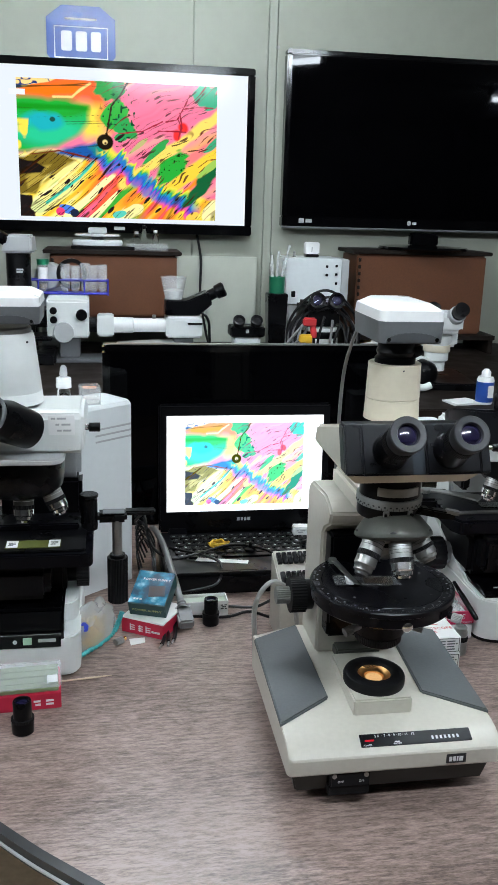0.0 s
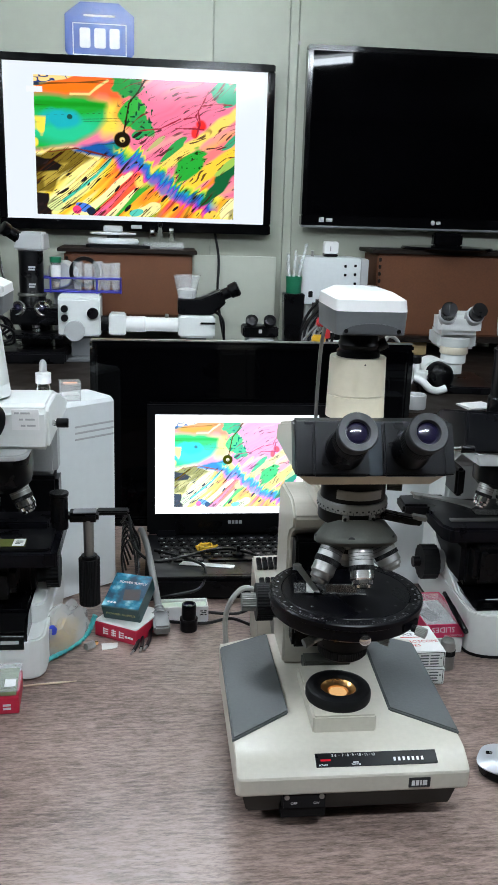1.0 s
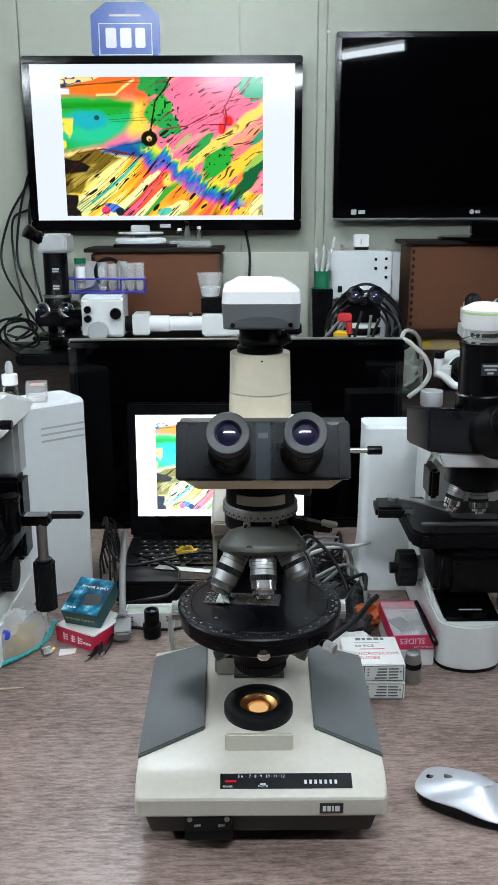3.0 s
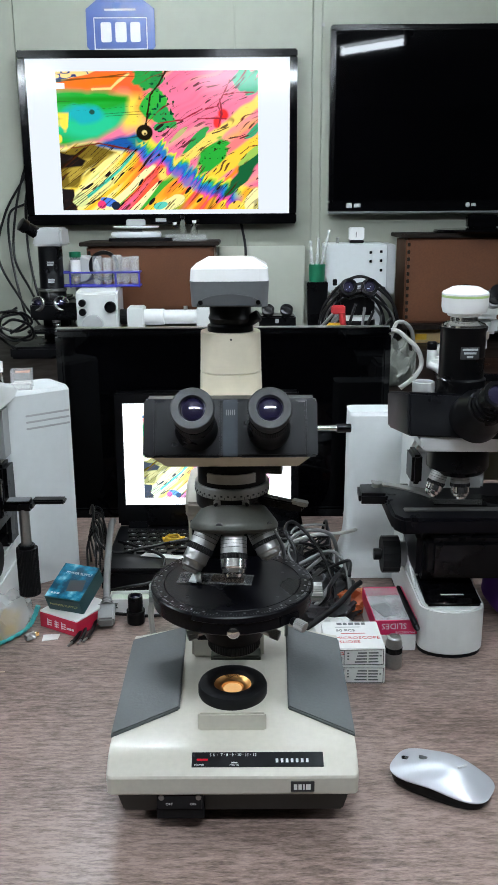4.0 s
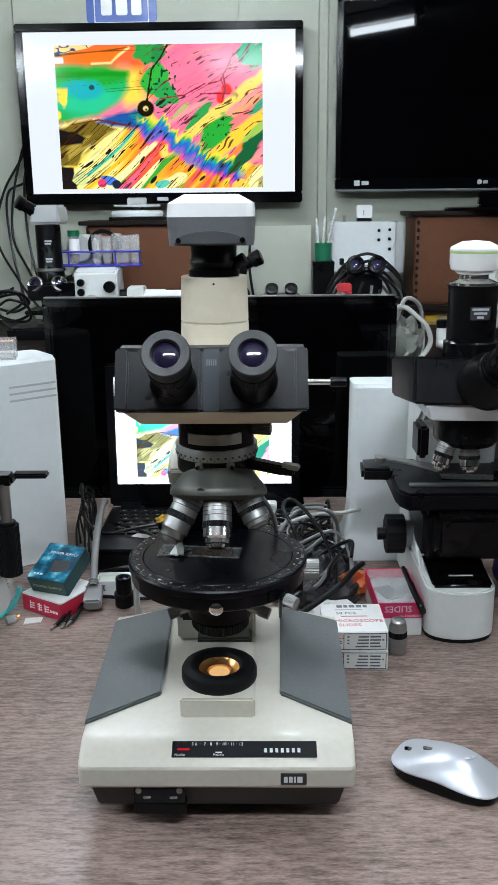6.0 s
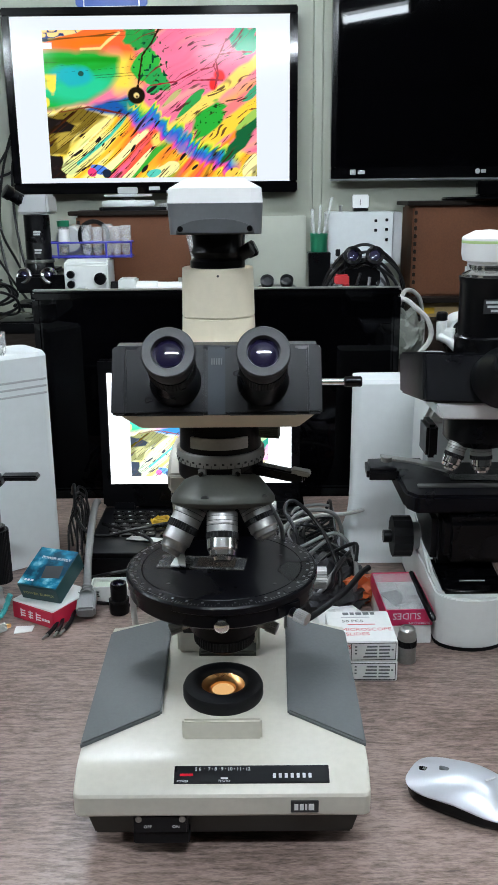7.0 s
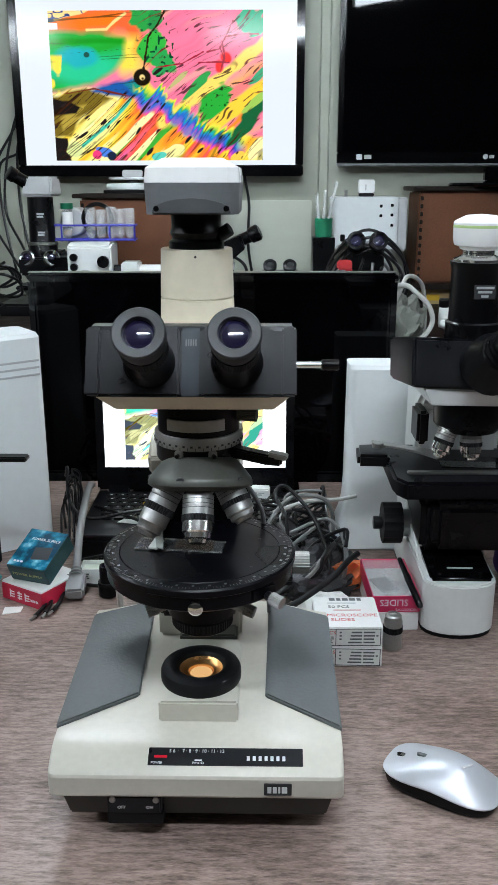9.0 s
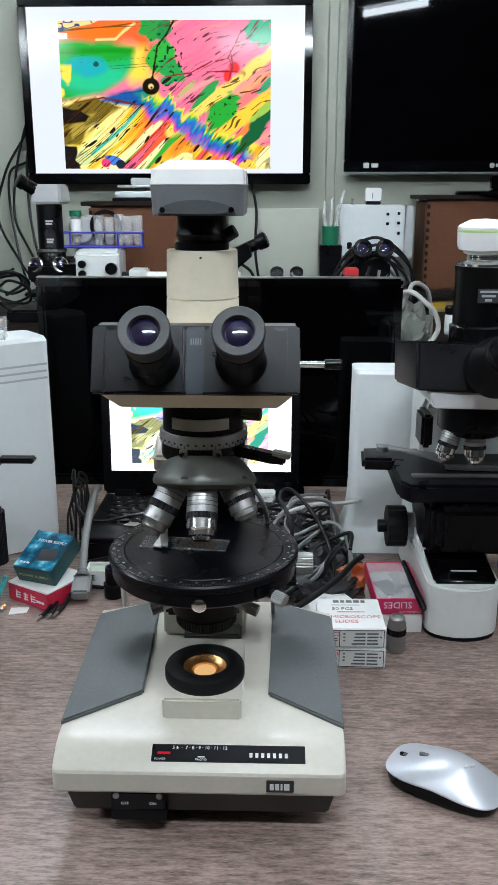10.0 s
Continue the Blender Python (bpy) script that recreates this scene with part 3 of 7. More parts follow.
    gx, gz = np.meshgrid(np.linspace(-0.5, 0.5, w + 1), np.linspace(0.5, -0.5, h + 1))
    co = np.stack([gx, np.zeros_like(gx), gz], -1).reshape(-1, 3)
    i = np.arange(h)[:, None] * (w + 1) + np.arange(w)[None]
    quads = np.stack([i, i + w + 1, i + w + 2, i + 1], -1).reshape(-1, 4)
    me.vertices.add(len(co))
    me.vertices.foreach_set("co", co.ravel())
    me.loops.add(quads.size)
    me.loops.foreach_set("vertex_index", quads.ravel())
    me.polygons.add(len(quads))
    me.polygons.foreach_set("loop_start", np.arange(0, quads.size, 4))
    me.update(calc_edges=True)
    # the laptop shows the same picture paler
    for name, tone in (("slice", col), ("pale_slice", np.clip(col, 0, 1) ** np.array((0.62, 0.52, 0.46)))):
        layer = me.color_attributes.new(name, "FLOAT_COLOR", "CORNER")
        rgba = np.concatenate([np.clip(tone, 0, 1).reshape(-1, 3), np.ones((w * h, 1))], 1)
        layer.data.foreach_set("color", np.repeat(rgba, 4, axis=0).ravel())
    return me


PICTURE = picture_mesh()
PICTURE.materials.append(picture_mat("screen_picture", 0.0, 1.12))


def show_picture(parent, x0, x1, z0, z1, y, tilt=0.0, material=None):
    ob = new("picture", PICTURE)
    ob.parent = parent
    ob.matrix_basis = Matrix.Translation(((x0 + x1) / 2, y, (z0 + z1) / 2)) @ pose(0, 0, 0, tilt) @ Matrix.Diagonal((x1 - x0, 1, z1 - z0, 1))
    if material:
        ob.material_slots[0].link = "OBJECT"
        ob.material_slots[0].material = material
    return tagged(ob, "vivid microscope picture of a crystal slice")


def screen_frame(bm, x0, x1, z0, z1, bez, y0, y1, lower=None):
    """A bezel round an opening."""
    lower = lower or bez
    box(bm, (x0, y0, z1 - bez), (x1, y1, z1), 0.004)
    box(bm, (x0, y0, z0), (x1, y1, z0 + lower), 0.004)
    box(bm, (x0, y0, z0 + lower - 0.003), (x0 + bez, y1, z1 - bez + 0.003), 0.004)
    box(bm, (x1 - bez, y0, z0 + lower - 0.003), (x1, y1, z1 - bez + 0.003), 0.004)
    return bm


# television with the picture
tv = thing("television", "black wall-mounted television showing a vivid crystal picture", "television", (0, 0, 0), group="wall televisions")
part("bezel", screen_frame(B(), -0.381, 0.503, 1.306, 1.838, 0.024, 2.985, 3.03, 0.033), M_GLOSSB, tv)
part("back_shell", box(B(), (-0.36, 3.018, 1.33), (0.48, 3.05, 1.80), 0.01), M_SATIN, tv)
part("wall_bracket", box(B(), (-0.1, 3.048, 1.45), (0.25, WALL_Y + 0.001, 1.68)), M_BLACK, tv)
part("screen", box(B(), (-0.358, 2.992, 1.338), (0.480, 3.0, 1.815)), glow("white_screen_page", (0.86, 0.93, 1.0), 1.0), tv, "lit white screen page")
show_picture(tv, -0.262, 0.378, 1.353, 1.776, 2.9905)
b = box(B(), (0.04, 2.9835, 1.315), (0.075, 2.986, 1.326))
part("badge", b, M_LIGHTG, tv)
part("corner_tab", box(B(), (-0.285, 2.9893, 1.725), (-0.235, 2.9912, 1.742)), glow("page_tab", (0.93, 0.96, 1.0), 1.0), tv)

tv = thing("television", "black glossy wall-mounted television switched off", "television", (0, 0, 0), group="wall televisions")
part("bezel", screen_frame(B(), 0.607, 1.545, 1.340, 1.905, 0.017, 2.982, 3.03, 0.036), M_GLOSSB, tv)
part("back_shell", box(B(), (0.63, 3.018, 1.36), (1.52, 3.05, 1.87), 0.01), M_SATIN, tv)
part("wall_bracket", box(B(), (0.9, 3.048, 1.45), (1.25, WALL_Y + 0.001, 1.68)), M_BLACK, tv)
part("screen", box(B(), (0.622, 2.988, 1.374), (1.530, 3.0, 1.890)), M_SCREEN, tv)
part("lower_trim", box(B(), (0.607, 2.979, 1.336), (1.545, 3.0, 1.343), 0.002), M_CAMG, tv, "grey lower trim")
b = B()
cyl(b, (1.062, 2.983, 1.362), (0, -1, 0), 0.008, 0.0015)
box(b, (1.073, 2.981, 1.357), (1.088, 2.983, 1.367))
part("badge", b, M_LIGHTG, tv)
b = box(B(), (0.666, 2.980, 1.354), (0.684, 2.983, 1.370), 0.001)
box(b, (0.690, 2.981, 1.356), (0.712, 2.983, 1.368))
part("sticker", b, M_LIGHTG, tv)

# eight-sided blue security sign
e = thing("security_sign", "blue octagonal security company sign with white shapes on the wall", "sign", (0, 0, 0))
cx, cz = -0.058, 1.912
octo = [(cx + sx * a, cz + sz * c) for sx, sz, a, c in ((1, 1, .06, .092), (-1, 1, .06, .092), (-1, 1, .109, .055), (-1, -1, .109, .055), (-1, -1, .075, .092), (1, -1, .075, .092), (1, -1, .109, .055), (1, 1, .109, .055))]
up = Matrix(((1, 0, 0, 0), (0, 0, -1, 0), (0, 1, 0, 0), (0, 0, 0, 1)))
part("plate", prism(B(), octo, -WALL_Y + 0.001, -WALL_Y + 0.008, 0.001, up), M_BLUE, e)
m = front(cx, WALL_Y - 0.0085, cz - 0.012)
b = B()
for a, c, d, f in ((-.085, .085, .040, .043), (-.085, .085, -.052, -.049), (-.085, -.082, -.052, .043), (.082, .085, -.052, .043), (-.05, .05, .062, .068)):
    box(b, (a, d, 0), (c, f, 0.001), 0, m)
part("outline", b, M_INK, e)
for x0, x1 in ((-0.063, -0.029), (-0.017, 0.019), (0.031, 0.063)):
    part("emblem", prism(B(), rounded(x0, x1, -0.030, 0.029, 0.006, 3), 0, 0.0012, 0, m), M_INK, e)

b = B()
cyl(b, (0.588, WALL_Y + 0.001, 1.918), (0, -1, 0), 0.006, 0.004)
single("wall_screw", b, M_STEEL, "small steel screw head in the panel wall", "screw", kind="structure")

# big dark monitor
e = thing("monitor", "large black glossy monitor switched off, standing behind the laptop", "monitor", (0, 0, 0))
part("bezel", screen_frame(B(), 0.004, 0.599, 0.80, 1.154, 0.014, 1.574, 1.60, 0.02), M_GLOSSB, e)
part("screen", box(B(), (0.016, 1.579, 0.818), (0.587, 1.590, 1.142)), M_SCREEN, e)
part("back_shell", box(B(), (0.02, 1.598, 0.82), (0.583, 1.635, 1.14), 0.012), M_SATIN, e)
part("top_edge", box(B(), (0.006, 1.576, 1.1535), (0.597, 1.590, 1.1558), 0.0008), M_STEEL, e, "thin bright top edge")
part("neck", box(B(), (0.26, 1.61, 0.755), (0.34, 1.65, 0.95), 0.01), M_SATIN, e)
part("foot", prism(B(), rounded(0.15, 0.45, 1.60, 1.80, 0.04), 0.7505, 0.762, 0.003), M_GLOSSB, e)

# ---- the polarising microscope in the middle ----
AX, AY = 0.331, 0.885
KNURL = 36


def knurled(bm, p, d, r, h, teeth=KNURL, deep=0.0008):
    t = bmesh.new()
    ringa, ringb = [], []
    for i in range(teeth * 2):
        rr = r - (deep if i % 2 else 0)
        a = math.pi * i / teeth
        ringa.append(t.verts.new((rr * math.cos(a), rr * math.sin(a), 0)))
        ringb.append(t.verts.new((rr * math.cos(a), rr * math.sin(a), h)))
    k = len(ringa)
    for i in range(k):
        t.faces.new((ringa[i], ringa[(i + 1) % k], ringb[(i + 1) % k], ringb[i]))
    t.faces.new(ringa[::-1])
    t.faces.new(ringb)
    return merge(bm, t, along(p, d))


def objective(parent, p, d, length=0.042, r=0.0125, body=None, band=None, nose=None):
    """An objective that hangs from p along d: barrel, black knurled band, stepped chrome nose."""
    body = body or M_STEEL
    m = along(p, d)
    k = length
    b = B()
    lathe(b, [(0, -0.006), (r * 0.8, -0.006), (r * 0.8, 0), (r * 0.97, 0.0), (r, 0.0008), (r, k * 0.25), (r * 0.975, k * 0.255), (r * 0.975, k * 0.275), (r, k * 0.28), (r, k * 0.42), (r * 0.97, k * 0.43), (0, k * 0.43)], m)
    ob = part("objective", b, body, parent, "steel objective lens")
    b = B()
    knurled(b, (0, 0, 0), (0, 0, 1), r * 1.05, k * 0.13)
    b.transform(m @ Matrix.Translation((0, 0, k * 0.425)))
    part("grip_ring", b, M_RUBBER, ob)
    b = lathe(B(), [(0, k * 0.55), (r * 0.96, k * 0.55), (r * 0.98, k * 0.76), (r * 0.86, k * 0.80), (r * 0.84, k * 0.90), (r * 0.66, k * 0.93), (r * 0.58, k), (0, k)], m)
    part("nose", b, nose or M_CHROME, ob)
    b = B()
    for s in range(3):
        lathe(b, [(r * 1.004, k * (0.10 + 0.09 * s)), (r * 1.012, k * (0.105 + 0.09 * s)), (r * 1.004, k * (0.112 + 0.09 * s))], m)
    part("engraved_band", b, band or M_INKB, ob)
    return ob


def camera_head(parent, x, y, z, top=M_CAMW, low=M_CAMG, w=0.0365, d0=-0.05, d1=0.055, name="camera_head"):
    """A microscope camera: grey lower shell with an arched front, white lid with a raised middle."""
    low_o = rounded(x - w, x + w, y + d0, y + d1, 0.010)
    b = prism(B(), [(x + (px - x) * 0.965, y + (py - y) * 0.98) for px, py in low_o], z, z + 0.023, 0.0, top=low_o)
    body = part(name, b, low, parent, "grey and white digital camera")
    lid = [(x + (px - x) * 1.0, py) for px, py in low_o]
    b = prism(B(), lid, z + 0.0232, z + 0.034, 0.0, top=[(x + (px - x) * 0.97, y + (py - y) * 0.97) for px, py in low_o])
    prism(b, [(x + (px - x) * 0.97, y + (py - y) * 0.97) for px, py in low_o], z + 0.034, z + 0.041, 0.0, top=[(x + (px - x) * 0.62, y + (py - y) * 0.80) for px, py in low_o])
    part("lid", b, top, body, "white plastic lid")
    b = B()
    arch = [(x - w * 0.82, z + 0.001)] + [(x + w * 0.82 * math.cos(math.pi * (1 - k / 10)), z + 0.002 + 0.010 * math.sin(math.pi * k / 10)) for k in range(11)] + [(x + w * 0.82, z + 0.001)]
    prism(b, arch, -(y + d0) - 0.002, -(y + d0) + 0.0018, 0.0008, up)
    # darker grey than the shell paints the shade under the arch
    part("arched_front", b, mat("arch_shade_grey", (0.065, 0.068, 0.072), 0.45), body)
    for s in (-1, 1):
        part("screw", cyl(B(), (x + s * w * 0.72, y + d0 - 0.0015, z + 0.0045), (0, -1, 0), 0.0022, 0.001), M_BLACK, body)
    return body


scope = thing("polarising_microscope", "old beige polarising microscope with black eyepieces and round black stage", "microscope", (0, 0, 0))
# base: wedge front, level top
side = [(0.795, 0.7975), (0.7885, 0.7985), (0.7868, 0.8010), (0.7862, 0.8180), (0.7875, 0.8205), (0.792, 0.8240), (0.806, 0.8310), (0.818, 0.8332), (0.836, 0.8340), (1.050, 0.8452), (1.056, 0.8435), (1.058, 0.8400), (1.058, 0.7990), (1.056, 0.7975)]


def scope_base(mid, half, r):
    """The side profile drawn across, its front corners rounded in plan, the ends softened."""
    t = bmesh.new()
    rows = []
    turns = [radians(a) for a in range(0, 91, 10)]
    spots = [(-half + r - r * math.sin(a), r * (1 - math.cos(a))) for a in turns[::-1]] + [(-0.06, 0.0), (0.06, 0.0)] + [(half - r + r * math.sin(a), r * (1 - math.cos(a))) for a in turns]
    for x, back in spots:
        chop = 0.024 * min(1.0, max(0.0, (abs(x) - 0.06) / 0.06))
        tip = abs(x) > half - 0.0006
        rows.append([t.verts.new((mid + x * (1 + 0.004 * (y - 0.8) / 0.27), y + back * max(0.0, 1 - (y - 0.786) / 0.06) - (chop if y > 1.04 else 0), z - (0.0012 if tip and z > 0.8 else 0))) for y, z in side])
    k = len(side)
    for p, q in zip(rows, rows[1:]):
        for i in range(k):
            t.faces.new((p[i], p[(i + 1) % k], q[(i + 1) % k], q[i]))
    t.faces.new(rows[0][::-1])
    t.faces.new(rows[-1])
    bmesh.ops.recalc_face_normals(t, faces=t.faces)
    return merge(B(), t)


b = scope_base(0.330, 0.1250, 0.007)
base = part("base", b, M_BEIGE, scope, "worn beige enamel base", angle=20)
part("underside", prism(B(), [(0.2185, 0.806), (0.4415, 0.806), (0.440, 1.05), (0.220, 1.05)], 0.7660, 0.7980, 0.002, top=[(0.2110, 0.800), (0.4490, 0.800), (0.4490, 1.06), (0.2110, 1.06)]), mat("dark_olive_underside", (0.040, 0.040, 0.034), 0.55), scope, "dark inset foot")
for x, y in ((0.250, 0.865), (0.410, 0.865), (0.25, 1.03), (0.41, 1.03)):
    b = B()
    cyl(b, (x, y, 0.7502), (0, 0, 1), 0.011, 0.0165)
    part("rubber_foot", b, M_RUBBER, scope)
for s in (-1, 1):
    cx = 0.330
    o = [(cx + s * 0.1258, 0.832), (cx + s * 0.0585, 0.879), (cx + s * 0.0625, 1.050), (cx + s * 0.1262, 1.018)]
    if s < 0:
        o = o[::-1]
    b = prism(B(), o, 0.0, 0.0065, 0.0015)
    for v in b.verts:
        v.co.z += 0.8315 + (v.co.y - 0.835) * 0.0485
    part("side_pad", b, M_PAD, scope, "dark grey leatherette pad")
# control strip on the wedge
slope = math.degrees(math.atan2(0.8310 - 0.8240, 0.806 - 0.792))
m = pose(0.3550, 0.8015, 0.8288, slope)
strip = part("control_strip", box(B(), (-0.0655, -0.0078, -0.0005), (0.0655, 0.0078, 0.0012), 0.0004, m), M_SATIN, scope, "black printed control strip")
words("print", "5 6  ·  7 · 8 · 9 · 10 · 11 · 12", 0.0042, M_INK, strip, m @ Matrix.Translation((-0.0245, 0.0045, 0.0013)))
words("print", "POWER", 0.0028, M_INK, strip, m @ Matrix.Translation((-0.058, -0.0060, 0.0013)))
words("print", "PHOTO", 0.0028, M_INK, strip, m @ Matrix.Translation((-0.023, -0.0060, 0.0013)))
part("print", box(B(), (-0.026, -0.0042, 0.0011), (-0.020, -0.0030, 0.0015), 0, m), M_INK, strip)
part("power_light", box(B(), (-0.0605, -0.0015, 0.0011), (-0.0495, 0.0006, 0.0016), 0.0002, m), glow("red_pilot", (0.9, 0.02, 0.05), 0.6), strip, "red pilot light")
for k in range(7):
    part("maker_bar", box(B(), (0.018 + k * 0.0050, -0.0036, 0.0011), (0.0206 + k * 0.0050, 0.0006, 0.0015), 0.0002, m), M_INK, strip)
plate = part("model_plate", box(B(), (0.3875, 0.7852, 0.8035), (0.4108, 0.7870, 0.8150), 0.0004), M_INKB, scope)
b = B()
for a, c in ((0.3905, 0.3938), (0.3950, 0.3983), (0.3995, 0.4012), (0.4024, 0.4070)):
    box(b, (a, 0.7848, 0.8063), (c, 0.7854, 0.8122))
part("plate_print", b, M_INK, plate)
box_o = part("switch_box", box(B(), (0.2545, 0.7905, 0.7790), (0.3005, 0.830, 0.7972), 0.0015), M_SATIN, scope, "black power switch box")
for x in (0.2590, 0.2960):
    part("screw", cyl(B(), (x, 0.7915, 0.7935), (0, -1, 0.15), 0.0028, 0.0022), M_STEEL, box_o)
words("print", "OFF", 0.0040, M_INK, box_o, front(0.2665, 0.7901, 0.7862))
words("print", "ON", 0.0040, M_INK, box_o, front(0.2905, 0.7901, 0.7862))
part("switch_foot", box(B(), (0.2535, 0.793, 0.7665), (0.3015, 0.828, 0.7787), 0.001), M_RUBBER, box_o)
# lamp port
part("lamp_plinth", box(B(), (0.2935, 0.8435, 0.832), (0.3645, 0.955, 0.8540), 0.002), M_BEIGE, scope)
part("lamp_back_plate", box(B(), (0.302, 0.958, 0.842), (0.36, 0.99, 0.856), 0.002), M_OLIVE, scope)
m = Matrix.Translation((0.329, 0.8855, 0.8538))
ring = part("lamp_ring", lathe(B(), [(0.0365, 0), (0.0372, 0.0015), (0.0372, 0.0090), (0.0358, 0.0122), (0.0330, 0.0135), (0.0240, 0.0138), (0.0215, 0.0125), (0.0202, 0.0098), (0.0195, 0.004), (0.030, 0.0005), (0.0365, 0)], m, 48), M_RUBBER, scope, "black ribbed lamp ring")
part("reflector", lathe(B(), [(0.0200, 0.0098), (0.017, 0.006), (0.011, 0.0035), (0, 0.003)], m, 40), M_AMBER, ring, "amber lamp reflector")
part("bulb_glow", lathe(B(), [(0.0105, 0.0046), (0.0090, 0.0058), (0.005, 0.0068), (0, 0.0072)], m, 24), M_LAMP, ring, "warm glowing lamp lens")
part("filter_rim", lathe(B(), [(0.0128, 0.0046), (0.0136, 0.0062), (0.0118, 0.0062), (0.0112, 0.0046)], m, 32), M_AMBER, ring)
# stand
arm_o = [(0.980, 0.842), (0.978, 1.010), (0.968, 1.022), (0.945, 1.034), (0.940, 1.050), (0.958, 1.060), (0.975, 1.064), (1.045, 1.060), (1.058, 1.048), (1.060, 0.842)]
b = prism_x(B(), arm_o, 0.2785, 0.364, 0.003, 3)
box(b, (0.302, 0.885, 1.060), (0.360, 1.03, 1.086), 0.005)
part("arm", b, M_BEIGE, scope, "beige enamel limb")
part("limb_recess", box(B(), (0.2845, 0.950, 0.880), (0.3585, 0.979, 1.018), 0.003), M_BLACK, scope, "black slide guide of the limb")
for s in (-1, 1):
    x = 0.331 + s * 0.055
    b = B()
    cyl(b, (x, 1.005, 0.915), (s, 0, 0), 0.020, 0.010)
    kn = part("focus_knob", b, M_BLACK, scope, "black knurled focus knob")
    part("grip", knurled(B(), (x + s * 0.010, 1.005, 0.915), (s, 0, 0), 0.0235, 0.020), M_RUBBER, kn)
    b = B()
    knurled(b, (x + s * 0.030, 1.005, 0.915), (s, 0, 0), 0.0115, 0.018, 24)
    part("fine_knob", b, M_STEEL, kn)
# stage
ST = Matrix.Translation((AX - 0.001, AY, 0))
st = part("stage", lathe(B(), [(0.013, 0.9845), (0.0700, 0.9845), (0.0706, 0.9838), (0.0712, 0.9845), (0.0830, 0.9845), (0.0845, 0.983), (0.0845, 0.978), (0.0822, 0.9765), (0.0822, 0.9655), (0.080, 0.9635), (0.062, 0.960), (0.05, 0.950), (0.013, 0.950), (0.013, 0.9845)], ST, 96), M_STAGE, scope, "round black rotating stage with white degree marks")
b = B()
for k in range(180):
    a = 2 * math.pi * k / 180
    wide = 0.0010 if k % 5 == 0 else 0.00022
    m = ST @ pose(0, 0, 0.9846, 0, 0, math.degrees(a))
    box(b, (0.0750 if k % 5 == 0 else 0.0788, -wide, 0), (0.0772 if k % 5 == 0 else 0.0815, wide, 0.0002), 0, m)
part("degree_scale", b, mat("engraved_mark_paint", (0.15, 0.15, 0.148), 0.5), st, "engraved white degree marks")
for x, y in ((-0.055, 0.01), (0.052, 0.02), (0.045, -0.04), (-0.045, -0.038)):
    part("peg_hole", cyl(B(), (AX + x, AY + y, 0.9842), (0, 0, 1), 0.0016, 0.0006), M_INKB, st)
b = B()
cyl(b, (0.3325, 0.804, 0.9705), (0, -1, -0.1), 0.0045, 0.004)
lathe(b, [(0.0045, 0), (0.006, 0.001), (0.006, 0.004), (0.004, 0.0055), (0, 0.006)], along((0.3325, 0.801, 0.9703), (0, -1, -0.1)))
part("stage_lock_screw", b, M_CHROME, st, "chrome lock screw")
b = box(B(), (-0.012, -0.006, -0.004), (0.012, 0.006, 0.006), 0.001, pose(0.384, 0.828, 0.971, 0, 0, 35))
cyl(b, (0.389, 0.825, 0.969), (0.75, -0.55, -0.15), 0.004, 0.010)
vern = part("vernier", b, M_STAGE, st)
b = B()
knurled(b, (0.3930, 0.8215, 0.9680), (0.75, -0.55, -0.15), 0.0055, 0.011, 20)
part("vernier_knob", b, M_STEEL, vern)
b = box(B(), (-0.0065, -0.0035, 0), (0.0065, 0.0035, 0.0015), 0.0005, pose(0.389, 0.832, 0.9835, 0, 0, 35))
part("vernier_plate", b, M_STAGE, vern)
# clip and specimen
b = prism(B(), [(-0.003, -0.016), (0.003, -0.018), (0.0045, 0.020), (-0.0045, 0.020)], 0, 0.0012, 0.0003, pose(0.2915, 0.905, 0.988, 0, 0, 8) @ Matrix.Diagonal((1, 1.9, 1, 1)))
cyl(b, (0.2855, 0.945, 0.9846), (0, 0, 1), 0.005, 0.006)
part("stage_clip", b, M_STEEL, st, "bent steel stage clip")
e = thing("specimen_slide", "thin rock section on a clear glass slide lying on the stage", "slide", (0.3125, 0.888, 0.9848), -6.5)
part("glass", box(B(), (-0.039, -0.012, 0), (0.039, 0.012, 0.0011), 0.0001), clear("slide_glass", (0.70, 0.72, 0.72), 0.06, 1.5, alpha=0.05), e)
b = B()
for y in (-0.0120, 0.0114):
    box(b, (-0.039, y, 0.0001), (0.039, y + 0.0006, 0.0013))
part("ground_edge", b, clear("ground_glass_edge", (0.55, 0.55, 0.52), 0.4, 1.4, alpha=0.35), e, "pale ground glass edges")
part("rock_slice", box(B(), (-0.004, -0.009, 0.0012), (0.030, 0.009, 0.0015)), clear("brown_rock_slice", (0.10, 0.075, 0.055), 0.15, 1.5, alpha=0.35), e, "thin brown rock slice")
b = B()
for k in range(7):
    box(b, (-0.016 + 0.0012 * k, 0.000, 0.0012), (-0.0153 + 0.0012 * k, 0.009, 0.0014))
part("etched_scale", b, M_CAMG, e)
part("paper_tag", prism(B(), [(-0.026, -0.013), (-0.018, -0.015), (-0.016, 0.004), (-0.021, 0.012), (-0.025, 0.009)], 0.0016, 0.0030), M_PAPER, e, "torn white paper tag")
